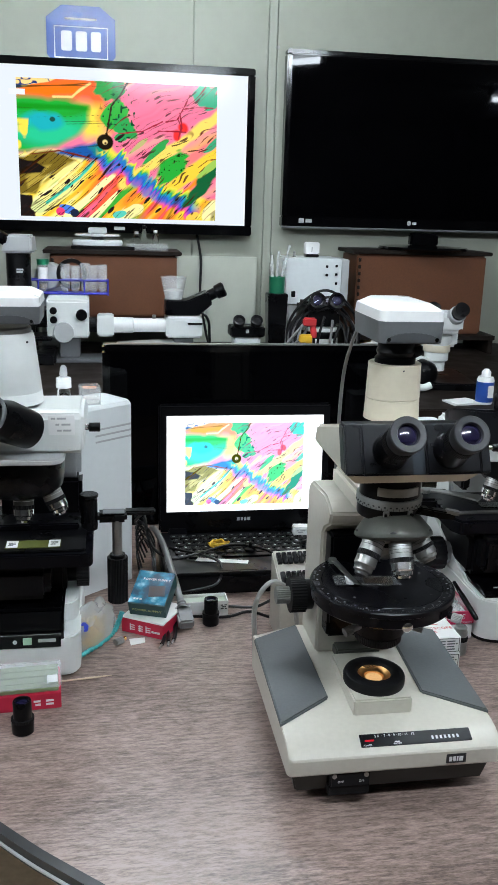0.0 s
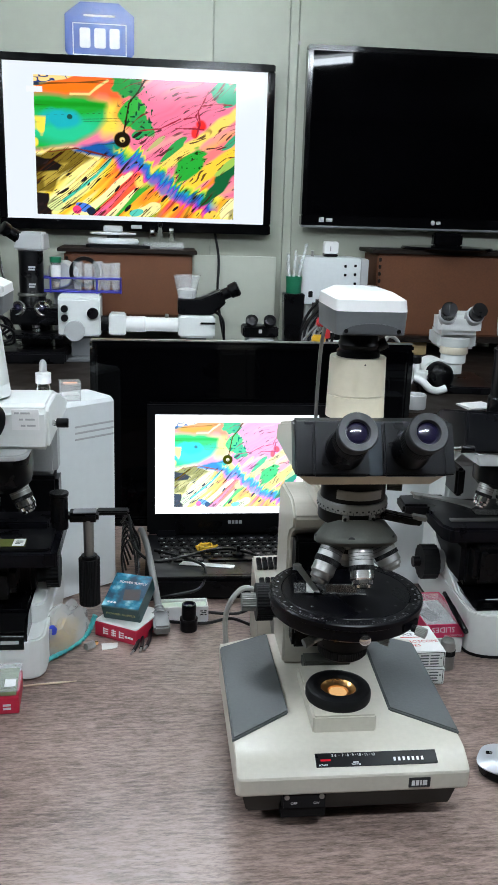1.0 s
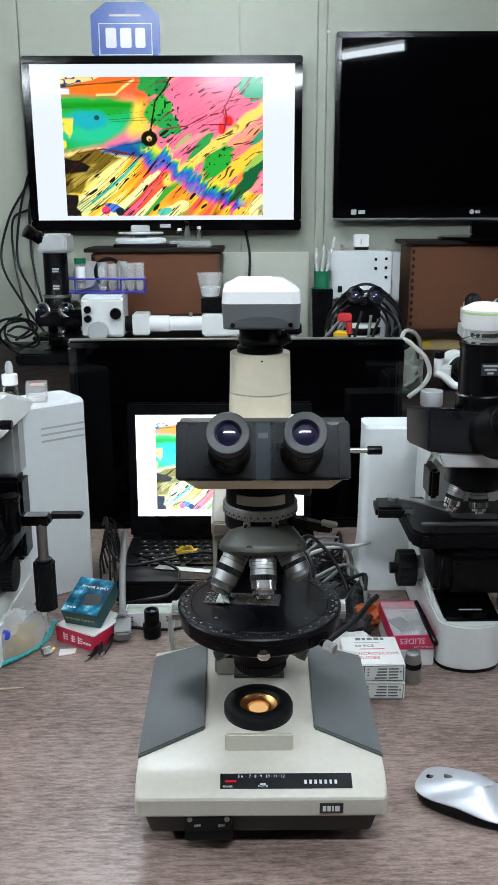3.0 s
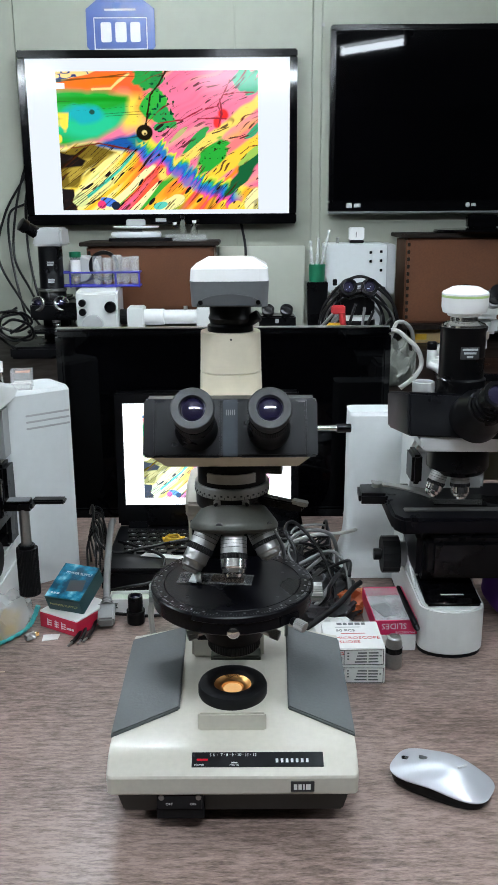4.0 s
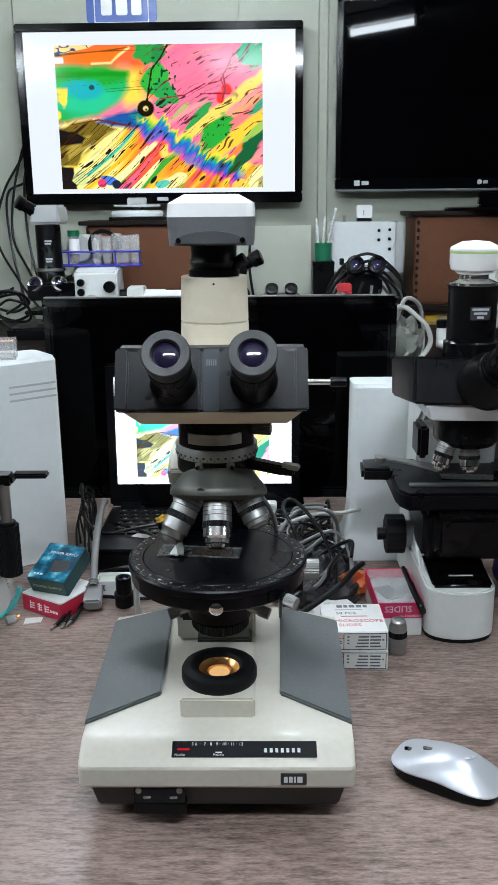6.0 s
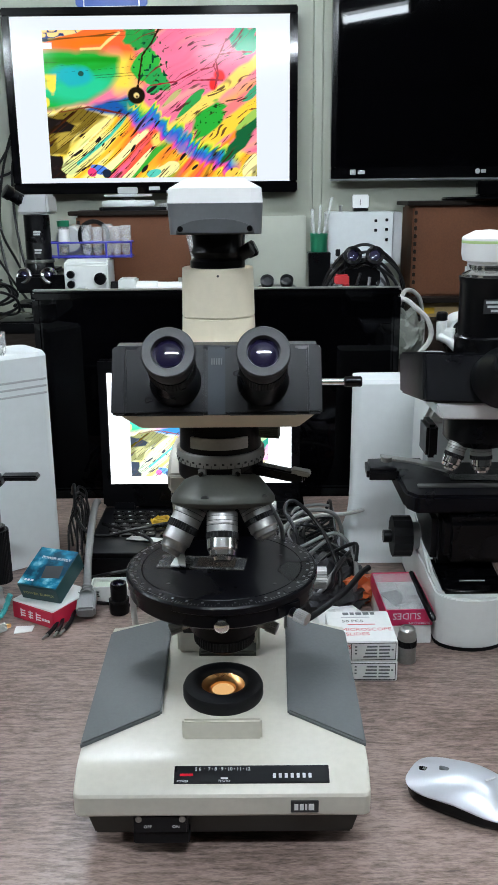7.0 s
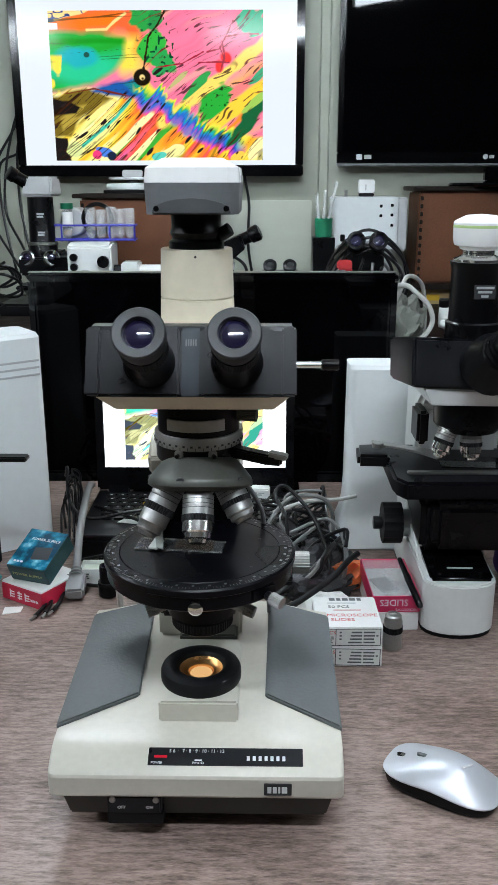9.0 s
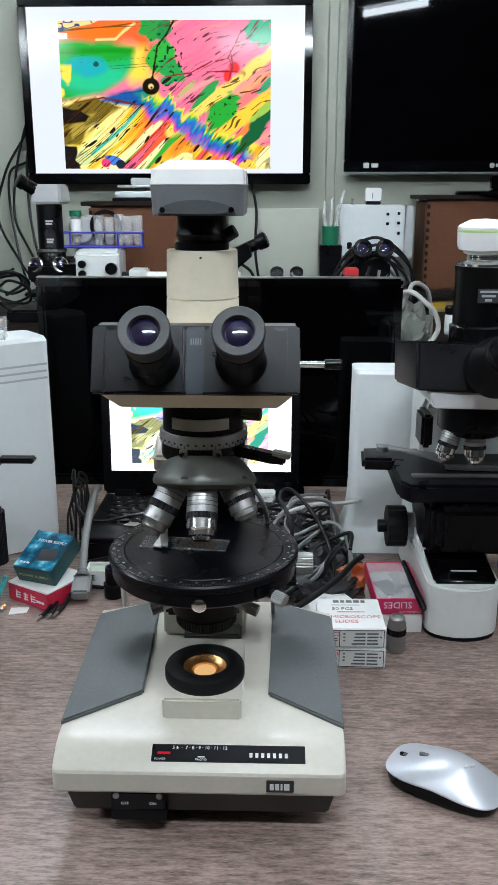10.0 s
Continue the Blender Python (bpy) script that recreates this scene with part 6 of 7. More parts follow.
def loose_eyepiece(x, y, s=1.0):
    e = thing("loose_eyepiece", "loose black eyepiece standing upright on the desk", "eyepiece", (x, y, 0.7503), 0, "loose eyepieces")
    part("lower_barrel", lathe(B(), [(0, 0), (0.0120 * s, 0), (0.0132 * s, 0.001), (0.0136 * s, 0.014), (0.0126 * s, 0.020), (0, 0.020)]), M_BLACK, e)
    part("upper_barrel", lathe(B(), [(0.0112 * s, 0.020), (0.0112 * s, 0.043), (0.0105 * s, 0.0445), (0.0085 * s, 0.0445), (0.0080 * s, 0.041), (0, 0.041)]), M_BLACK, e)
    part("grip_ring", knurled(B(), (0, 0, 0.017), (0, 0, 1), 0.0138 * s, 0.004, 44, 0.0004), M_RUBBER, e)
    part("lens", lathe(B(), [(0.0082 * s, 0.0412), (0.004, 0.0422), (0, 0.0424)]), M_LENS, e)


loose_eyepiece(0.1735, 1.252)
loose_eyepiece(-0.0985, 0.984, 1.05)
e = thing("slide_tray", "red slide carton with a clear plastic lid", "box", (-0.093, 1.062, 0.7503), 4)
part("carton", box(B(), (-0.055, -0.032, 0), (0.038, 0.036, 0.024), 0.001), M_RED, e)
M_OLIVEG = mat("olive_tinted_glass", (0.20, 0.26, 0.13), 0.2)
for k in range(4):
    part("slide", box(B(), (-0.052, -0.029 + 0.016 * k, 0.0242), (0.035, -0.0138 + 0.016 * k, 0.030 - 0.0006 * (k % 2)), 0.0008), M_OLIVEG, e)
part("clear_lid", box(B(), (-0.054, -0.031, 0.0302), (0.039, 0.035, 0.036), 0.002), M_PLAST, e, "clear plastic lid")
lb = part("label", box(B(), (0.020, -0.026, 0.0362), (0.034, -0.008, 0.0366), 0), M_PAPER, e)
part("print", bars(B(), front(0.008, -0.0322, 0.013), [[(-.006, .003), (.010, .020)], [(-.004, .003), (.010, .020)]], 0.003, 0.002), M_INK, e)
b = lathe(B(), [(0, 0), (0.0012, 0.002), (0.0014, 0.05), (0.0006, 0.072), (0, 0.073)], along((-0.058, 1.096, 0.7525), (0.97, 0.12, 0.0)), 8)
single("wooden_stick", b, mat("pale_wood", (0.62, 0.50, 0.36), 0.6), "thin pale wooden stick on the desk", "stick")

# bag of yellow beads
e = thing("bead_bag", "clear plastic bag of yellow beads with a teal bottom", "bag", (-0.006, 1.185, 0.7503), 52)
t = bmesh.new()
bmesh.ops.create_icosphere(t, subdivisions=4, radius=1)
for v in t.verts:
    n = noise.noise(v.co * 2.2) * 0.16 + noise.noise(v.co * 6) * 0.07
    v.co = Vector((v.co.x * 0.052, v.co.y * 0.022, max(v.co.z, -0.55) * 0.042 + 0.024)) * (1 + n) + Vector((0.012, 0.022, 0))
    v.co.z = max(v.co.z, 0.0)
part("bag", merge(B(), t), clear("crumpled_film", (0.80, 0.84, 0.84), 0.18, 1.4, alpha=0.34), e, "clear crumpled plastic", angle=25)
b = B()
for i in range(260):
    a, r, z = random.random() * 6.28, random.random() ** 0.5, random.random()
    t = bmesh.new()
    bmesh.ops.create_icosphere(t, subdivisions=1, radius=0.0028)
    merge(b, t, Matrix.Translation((0.004 + 0.036 * r * math.cos(a), 0.020 + 0.012 * r * math.sin(a), 0.008 + 0.034 * z * z)))
tagged(part("beads", b, M_YELLOW, e, "small yellow plastic beads"), kind="stuff")
b = hose(B(), [(-0.036, 0.006, 0.004), (-0.015, 0.004, 0.0045), (0.007, 0.003, 0.005), (0.032, 0.003, 0.007), (0.048, 0.003, 0.014), (0.057, 0.002, 0.028), (0.060, 0.0, 0.038)], 0.0034, 8, 10)
for v in b.verts:
    v.co.y += 0.0012 * math.sin(v.co.x * 1600)
part("bottom", b, mat("teal_plastic", (0.05, 0.36, 0.36), 0.4), e, "teal ribbed plastic seam")
t = bmesh.new()
bmesh.ops.create_icosphere(t, subdivisions=2, radius=0.010)
part("blue_cap", merge(B(), t, Matrix.Translation((-0.018, 0.014, 0.040))), mat("blue_plastic", (0.02, 0.05, 0.45), 0.4), e)

# plugs and connectors
for x, y, w in ((0.101, 1.190, 80), (0.109, 1.196, 72), (0.090, 1.183, 70)):
    e = thing("lead_plug", "black lead with a bare metal plug tip", "plug", (x, y, 0.7545), w, "loose plugs")
    part("sleeve", hose(B(), [(0.0, 0, 0), (0.020, 0.002, 0.001), (0.045, 0.008, 0.004), (0.075, 0.006, 0.012)], 0.0030, 6, 10), M_CABLE, e)
    part("tip", cyl(B(), (0.001, 0, 0), (-1, 0, 0), 0.0018, 0.013), M_AMBER if w > 110 else M_STEEL, e)
e = thing("coax_connector", "small steel coaxial connector lying on the desk", "connector", (0.020, 1.193, 0.7565), 40)
part("barrel", knurled(B(), (0, 0, 0), (1, 0, 0), 0.0056, 0.014, 18), M_STEEL, e)
part("pin", cyl(B(), (0.0138, 0, 0), (1, 0, 0), 0.0032, 0.007), M_AMBER, e)

# bottle and glass dish on the housing
e = thing("dropper_bottle", "clear glass dropper bottle with a white cap", "bottle", (-0.058, 1.415, 1.0815))
part("glass", lathe(B(), [(0, 0), (0.0115, 0), (0.012, 0.002), (0.012, 0.024), (0.009, 0.030)]), M_GLASS, e)
part("cap", lathe(B(), [(0.0095, 0.027), (0.0125, 0.027), (0.0125, 0.043), (0.007, 0.045), (0, 0.045)]), M_CAMW, e)
part("bulb", lathe(B(), [(0.006, 0.045), (0.0065, 0.050), (0.0055, 0.060), (0.003, 0.064), (0, 0.065)]), M_LIGHTG, e)
e = thing("glass_dish", "square clear dish half full of white powder", "dish", (-0.016, 1.415, 1.0815), 10)
b = B()
for a, c in (((-.016, -.016), (.016, -.0145)), ((-.016, .0145), (.016, .016)), ((-.016, -.016), (-.0145, .016)), ((.0145, -.016), (.016, .016))):
    box(b, (*a, 0), (*c, 0.030))
part("wall", b, M_PLAST, e)
part("powder", box(B(), (-0.0145, -0.0145, 0.0005), (0.0145, 0.0145, 0.010), 0.002), M_PAPER, e, "white powder")
part("paper_lid", box(B(), (-0.010, -0.002, 0.0250), (0.012, 0.012, 0.0262)), mat("salmon_card", (0.6, 0.25, 0.15), 0.6), e)

# purple pouch
t = bmesh.new()
bmesh.ops.create_icosphere(t, subdivisions=4, radius=1)
for v in t.verts:
    n = noise.noise(v.co * 1.8) * 0.20 + noise.noise(v.co * 5) * 0.04
    v.co = Vector((v.co.x * 0.060, v.co.y * 0.07, max(v.co.z, -0.8) * 0.045 + 0.036)) * (1 + n)
    v.co.z = max(v.co.z, 0)
single("cloth_pouch", merge(B(), t), M_PURPLE, "soft crumpled purple cloth pouch on the desk", "pouch", (0.772, 1.285, 0.7503), angle=60)

# ---- along the wall behind the monitor ----
BT = 0.9305
b = box(B(), (0.245, 3.040, 0.931), (0.535, 3.055, 1.232), 0.002)
single("pale_board", b, M_BOARD, "pale board leaning upright against the wall", "board")


def brown_case(x0, x1, y0, y1, z0, z1, label):
    e = thing("leather_case", label, "case", (0, 0, 0), group="brown cases")
    part("body", box(B(), (x0, y0, z0), (x1, y1, z1), 0.006), M_LEATHER, e, "brown leather-covered board")
    part("lid_board", box(B(), (x0 - 0.02, y0 - 0.012, z1 + 0.0005), (x1 + 0.015, y1, z1 + 0.013), 0.002), M_DARKB, e, "dark lid board")
    for k in range(11):
        z = z0 + 0.02 + (z1 - z0 - 0.04) * k / 10
        part("stud", box(B(), (x0 + 0.004, y0 - 0.0035, z - 0.006), (x0 + 0.013, y0 + 0.001, z + 0.006), 0.0012), M_DARKB, e)
    return e


def riser(x0, x1, z):
    e = thing("shelf_riser", "dark wooden riser shelf on the bench", "shelf", (0, 0, 0), group="risers")
    part("board", box(B(), (x0, 2.80, z - 0.016), (x1, 3.035, z - 0.0005), 0.001), M_DARKB, e)
    for x in (x0 + 0.01, x1 - 0.01):
        part("leg", box(B(), (x - 0.008, 2.81, BT), (x + 0.008, 3.03, z - 0.0165), 0.001), M_DARKB, e)


brown_case(-0.165, 0.237, 2.83, 3.03, 1.045, 1.243, "brown leather case with a dark lid below the lit television")
riser(-0.19, 0.25, 1.045)
brown_case(0.842, 1.30, 2.84, 3.03, 0.995, 1.262, "large brown leather case with dark stitching below the dark television")
riser(0.83, 1.34, 0.995)
e = thing("tv_stand_foot", "black oval stand foot lying on the brown case", "stand", (1.10, 2.93, 1.2755))
part("plate", lathe(B(), [(0, 0), (0.15, 0), (0.155, 0.004), (0.15, 0.010), (0.04, 0.016), (0, 0.016)]), M_GLOSSB, e)
part("post", box(B(), (-0.05, -0.015, 0.012), (0.05, 0.02, 0.055), 0.006), M_GLOSSB, e)

# round scale and little bottles on the case
e = thing("round_scale", "white oval laboratory scale on the brown case", "scale", (-0.015, 2.905, 1.2565))
part("base", prism(B(), rounded(-0.085, 0.12, -0.04, 0.04, 0.01), 0, 0.010, 0.002), M_BLACK, e)
part("rim", lathe(B(), [(0.078, 0.012), (0.082, 0.020), (0.078, 0.028), (0.060, 0.030), (0.060, 0.012), (0.078, 0.012)], Matrix.Diagonal((1, 0.5, 1, 1)), 40), M_TOWER, e)
part("pan", lathe(B(), [(0, 0.040), (0.070, 0.040), (0.074, 0.044), (0.070, 0.047), (0, 0.047)], Matrix.Diagonal((1, 0.5, 1, 1)), 40), M_TOWER, e, "pale weighing pan")
part("post", cyl(B(), (0, 0, 0.010), (0, 0, 1), 0.02, 0.030), M_CAMG, e)
part("display", box(B(), (-0.03, -0.01, 0.047), (0.03, 0.01, 0.068), 0.003), M_LIGHTG, e)
for x, h, tone in ((0.135, 0.050, M_BLACK), (0.172, 0.036, M_GLASS), (0.110, 0.030, M_GLASS)):
    e = thing("small_bottle", "small clear glass bottle on a low rack", "bottle", (x, 2.90, 1.2765), 0, "small bottles")
    part("glass", lathe(B(), [(0, 0), (0.010, 0), (0.010, h * 0.7), (0.006, h * 0.85), (0.006, h), (0, h)], None, 16), M_GLASS, e)
    part("cap", lathe(B(), [(0, h), (0.007, h), (0.007, h + 0.008), (0, h + 0.008)], None, 16), tone if tone is M_BLACK else M_CAMW, e)
e = thing("bottle_rack", "low clear plastic bottle rack on the brown case", "rack", (0.145, 2.90, 1.2565))
part("tray", box(B(), (-0.065, -0.03, 0), (0.065, 0.03, 0.0195), 0.002), M_PLAST, e)

# black upright microscope by the wall
sc = thing("upright_microscope", "black upright microscope with a grey head standing on the bench", "microscope", (0, 0, 0))
part("foot", box(B(), (-0.36, 2.58, BT), (-0.14, 2.80, 0.965), 0.006), M_BLACK, sc)
part("limb", box(B(), (-0.285, 2.70, 0.965), (-0.20, 2.79, 1.10), 0.006), M_BLACK, sc)
part("stage", box(B(), (-0.31, 2.60, 1.000), (-0.15, 2.72, 1.012), 0.003), M_BLACK, sc)
bd = part("body", box(B(), (-0.305, 2.63, 1.038), (-0.145, 2.76, 1.088), 0.006), M_BLACK, sc)
part("side_block", box(B(), (-0.17, 2.64, 1.040), (-0.128, 2.72, 1.085), 0.003), M_WHITE, sc)
part("column", lathe(B(), [(0.042, 1.085), (0.040, 1.115), (0.036, 1.125), (0.036, 1.250), (0, 1.252)], Matrix.Translation((-0.247, 2.69, 0)), 32), M_BLACK, sc, "tall black tube")
part("gold_ring", lathe(B(), [(0.041, 1.118), (0.043, 1.121), (0.041, 1.128), (0.036, 1.128)], Matrix.Translation((-0.247, 2.69, 0)), 32), M_OLIVE, sc)
for z in (1.205, 1.155):
    part("label", bars(B(), front(-0.240, 2.6535, z), [[(-.010, .010)], [(-.010, .008)]], 0.005, 0.002, 0.001), M_LIGHTG, sc)
for s in (-1, 1):
    c = (-0.247 + s * 0.034, 2.640, 1.085)
    part("lamp_ring", lathe(B(), [(0.020, 0), (0.024, 0.004), (0.020, 0.008), (0.013, 0.006), (0.012, 0.002)], along(c, (s * 0.3, -1, 0.25)), 24), M_CHROME, sc, "bright chrome ring")
    part("lamp_body", cyl(B(), c, (-s * 0.3, 1, -0.25), 0.021, 0.03), M_BLACK, sc)
    part("lens", lathe(B(), [(0.0125, 0.003), (0.006, 0.006), (0, 0.007)], along(c, (s * 0.3, -1, 0.25)), 20), M_LENS, sc)
hd = part("head", prism(B(), [(-0.295, 2.66), (-0.205, 2.655), (-0.195, 2.74), (-0.290, 2.75)], 1.252, 1.305, 0.006, top=[(-0.275, 2.66), (-0.205, 2.655), (-0.200, 2.74), (-0.275, 2.75)]), M_LIGHTG, sc, "grey angled head")
part("eyepiece", lathe(B(), [(0.018, -0.01), (0.017, 0.03), (0.020, 0.034), (0.020, 0.052), (0.014, 0.054), (0, 0.053)], along((-0.283, 2.68, 1.290), (-0.72, -0.45, 0.50)), 24), M_BLACK, sc)
objective(sc, Vector((-0.235, 2.66, 1.040)), Vector((0.1, -0.1, -1)), 0.030, 0.012)

# white instrument with a horizontal tube
ins = thing("tube_instrument", "white optical instrument with a horizontal tube and an eyepiece", "instrument", (0, 0, 0))
bl = part("focus_block", prism_x(B(), [(2.62, 1.008), (2.62, 1.118), (2.64, 1.128), (2.74, 1.128), (2.74, 1.008)], -0.165, -0.042, 0.005), M_WHITE, ins, "white focus block")
for x, z, r in ((-0.145, 1.090, 0.0105), (-0.145, 1.063, 0.0105), (-0.063, 1.078, 0.0165)):
    part("black_knob", cyl(B(), (x, 2.619, z), (0, -1, 0), r, 0.014), M_BLACK, bl)
part("round_knob", cyl(B(), (-0.116, 2.619, 1.026), (0, -1, 0), 0.030, 0.018), M_LIGHTG, bl)
part("ring", knurled(B(), (-0.042, 2.67, 1.042), (1, 0, 0), 0.023, 0.022, 30), M_BLACK, ins)
part("end_block", box(B(), (-0.018, 2.635, 1.010), (0.032, 2.705, 1.074), 0.004), M_WHITE, ins)
part("tube", lathe(B(), [(0.0, 0), (0.024, 0), (0.024, 0.06), (0.021, 0.062), (0.021, 0.165), (0, 0.166)], along((0.030, 2.665, 1.042), (1, 0, 0)), 32), M_CAMW, ins, "white horizontal tube")
part("tube_screw", cyl(B(), (0.155, 2.665, 1.062), (0, 0, 1), 0.006, 0.012), M_STEEL, ins)
part("far_block", box(B(), (0.190, 2.62, 1.008), (0.300, 2.72, 1.075), 0.006), M_WHITE, ins)
part("far_groove", box(B(), (0.255, 2.617, 1.050), (0.300, 2.622, 1.056), 0.001), M_BLACK, ins)
hd = part("wedge_head", prism(B(), [(0.188, 1.077), (0.188, 1.122), (0.255, 1.122), (0.318, 1.150), (0.332, 1.112), (0.290, 1.077)], -2.71, -2.63, 0.003, up), M_BLACK, ins, "black wedge head")
part("eyepiece", lathe(B(), [(0.017, -0.02), (0.017, 0.02), (0.022, 0.024), (0.023, 0.048), (0.018, 0.052), (0, 0.051)], along((0.325, 2.665, 1.135), (0.86, -0.12, 0.42)), 24), M_BLACK, ins)
part("lower_block", prism(B(), [(0.04, 0.945), (0.04, 0.985), (0.16, 0.992), (0.245, 0.992), (0.20, 0.945)], -2.71, -2.60, 0.003, up), M_WHITE, ins)
part("foot", box(B(), (-0.16, 2.62, BT), (0.29, 2.72, 0.9445), 0.003), M_CAMG, ins)
for x in (-0.10, 0.245):
    part("post", box(B(), (x - 0.03, 2.64, 0.9448), (x + 0.03, 2.71, 1.0075), 0.003), M_CAMG, ins)
e = thing("powder_cup", "clear plastic cup of white powder on the instrument", "cup", (0.215, 2.665, 1.1225))
part("cup", lathe(B(), [(0.027, 0), (0.040, 0.066), (0.042, 0.068), (0.0385, 0.066), (0.0255, 0.002)], None, 28), M_PLAST, e)
part("powder", lathe(B(), [(0, 0.001), (0.0255, 0.001), (0.030, 0.026), (0.02, 0.030), (0, 0.028)], None, 24), M_PAPER, e, "white powder")

# tube rack
rk = thing("test_tube_rack", "blue coated wire rack with plastic tubes, one green capped", "rack", (0, 0, 0))
RX0, RX1, RY0, RY1, RZ = -0.222, 0.016, 2.690, 2.735, 1.1325
for z in (RZ, RZ + 0.040):
    b = hose(B(), [(RX0, RY0, z), (RX1, RY0, z)], 0.0028, 2, 8)
    hose(b, [(RX0, RY1, z), (RX1, RY1, z)], 0.0028, 2, 8)
    hose(b, [(RX0, RY0, z), (RX0, RY1, z)], 0.0028, 2, 8)
    hose(b, [(RX1, RY0, z), (RX1, RY1, z)], 0.0028, 2, 8)
    part("wire_frame", b, M_BLUEW, rk)
for x in (RX0, RX0 + 0.03, -0.055, RX1):
    part("upright", hose(B(), [(x, RY0, RZ - 0.004), (x, RY0, RZ + 0.040)], 0.0026, 2, 8), M_BLUEW, rk)
part("floor_mesh", box(B(), (RX0, RY0, RZ - 0.002), (RX1, RY1, RZ)), M_BLUEW, rk)
for x, h, cap in ((-0.178, 0.088, M_GREEN), (-0.112, 0.088, None), (-0.082, 0.082, None), (-0.052, 0.090, None), (-0.028, 0.084, None), (0.000, 0.086, None)):
    r = 0.0155
    tb = thing("plastic_tube", "frosted plastic test tube with a green cap" if cap else "frosted plastic test tube standing in the rack", "test tube", (x, 2.712, RZ + 0.0005), 0, "rack tubes")
    part("tube", lathe(B(), [(0, 0), (r * 0.5, 0.002), (r * 0.9, 0.012), (r, h), (r * 0.92, h), (r * 0.8, 0.013), (0, 0.004)], None, 20), M_PLAST, tb)
    if cap:
        part("cap", lathe(B(), [(r * 1.12, h - 0.004), (r * 1.15, h + 0.012), (0, h + 0.013)], None, 20), cap, tb, "green screw cap")
        part("label", lathe(B(), [(r * 1.01, 0.034), (r * 1.01, h - 0.012)], None, 20), M_PAPER, tb)
        part("sediment", lathe(B(), [(0, 0.004), (r * 0.7, 0.012), (r * 0.75, 0.026), (0, 0.026)], None, 16), mat("tan_sediment", (0.35, 0.26, 0.16), 0.8), tb)
b = lathe(B(), [(0.036, 0), (0.040, 0.004), (0.040, 0.060), (0.036, 0.064), (0, 0.064)], along((-0.155, 2.79, 1.18), (-0.2, -1, 0)), 28)
e = thing("grey_reel", "grey round reel with a black rim behind the tubes", "reel", (0, 0, 0))
part("reel", b, M_LIGHTG, e)
part("rim", lathe(B(), [(0.034, 0.058), (0.046, 0.062), (0.046, 0.072), (0.034, 0.072)], along((-0.10, 2.79, 1.19), (0.1, -1, 0)), 28), M_BLACK, e)
part("stand", box(B(), (-0.19, 2.745, BT), (-0.11, 2.80, 1.15), 0.004), M_LIGHTG, e)

# small binocular
e = thing("small_binocular_viewer", "small black binocular viewer with two eyepieces on a clear stand", "viewer", (0, 0, 0))
part("housing", box(B(), (0.375, 2.53, 1.026), (0.480, 2.60, 1.058), 0.004), M_BLACK, e)
part("stand", box(B(), (0.388, 2.535, BT), (0.468, 2.60, 1.0255), 0.006), M_TOWER, e)
part("mark", box(B(), (0.421, 2.5285, 1.038), (0.431, 2.5305, 1.050), 0.001), M_INK, e)
for x in (0.400, 0.453):
    tb = part("eyepiece", lathe(B(), [(0.014, 0), (0.015, 0.026), (0.018, 0.028), (0.018, 0.040), (0.011, 0.041), (0.010, 0.038), (0, 0.037)], along((x, 2.555, 1.052), (0, -0.72, 0.65)), 24), M_BLACK, e)

# glass tubes in a green cup
e = thing("pipette_holder", "black and green holder full of glass pipettes", "holder", (0.556, 2.765, BT))
part("stand", prism(B(), [(-0.026, -0.024), (0.026, -0.024), (0.026, 0.024), (-0.026, 0.024)], 0, 0.205, 0.002, top=[(-0.033, -0.028), (0.033, -0.028), (0.033, 0.028), (-0.033, 0.028)]), M_BLACK, e)
part("green_cup", lathe(B(), [(0.024, 0.2055), (0.026, 0.258), (0.023, 0.258), (0.021, 0.21), (0, 0.208)], None, 20), M_GREEN, e, "ribbed green plastic cup")
for k, (x, y, a, ln) in enumerate(((-0.012, 0, -4, 0.115), (-0.002, 0.008, 3, 0.125), (0.010, -0.004, 7, 0.10), (0.004, -0.01, 12, 0.15), (-0.008, 0.01, -8, 0.09))):
    part("pipette", lathe(B(), [(0.0045, 0), (0.0048, ln), (0.0040, ln), (0.0038, 0.001)], pose(x, y, 0.212, 0, a, 0), 12), M_PLAST, e)

# white control unit
e = thing("control_unit", "white metal control unit with sockets on a grey stand", "control unit", (0, 0, 0))
part("case", box(B(), (0.584, 2.775, 1.100), (0.772, 2.93, 1.247), 0.003), M_TOWER, e)
part("side", box(B(), (0.7722, 2.785, 1.095), (0.800, 2.93, 1.245), 0.003), M_LIGHTG, e)
for x, z in ((0.722, 1.222), (0.754, 1.224), (0.722, 1.195), (0.754, 1.197), (0.755, 1.168)):
    part("socket", box(B(), (x - 0.0042, 2.7725, z - 0.0042), (x + 0.0042, 2.7755, z + 0.0042), 0.001), M_BLACK, e)
part("rocker_switch", box(B(), (0.606, 2.772, 1.122), (0.620, 2.7755, 1.142), 0.002), M_BLACK, e)
part("foot_screw", cyl(B(), (0.765, 2.7755, 1.113), (0, -1, 0), 0.005, 0.006), M_BLACK, e)
part("stand", box(B(), (0.60, 2.79, BT), (0.76, 2.92, 1.0995), 0.004), M_LIGHTG, e)
part("latch", lathe(B(), [(0.006, 0), (0.004, 0.012), (0.006, 0.018), (0, 0.020)], Matrix.Translation((0.625, 2.84, 1.2472)), 12), M_STEEL, e)
e = thing("wall_adapter", "white wall plug adapter standing on the control unit", "adapter", (0.685, 2.85, 1.2475))
part("foot", box(B(), (-0.022, -0.018, 0), (0.022, 0.018, 0.010), 0.002), M_BLACK, e)
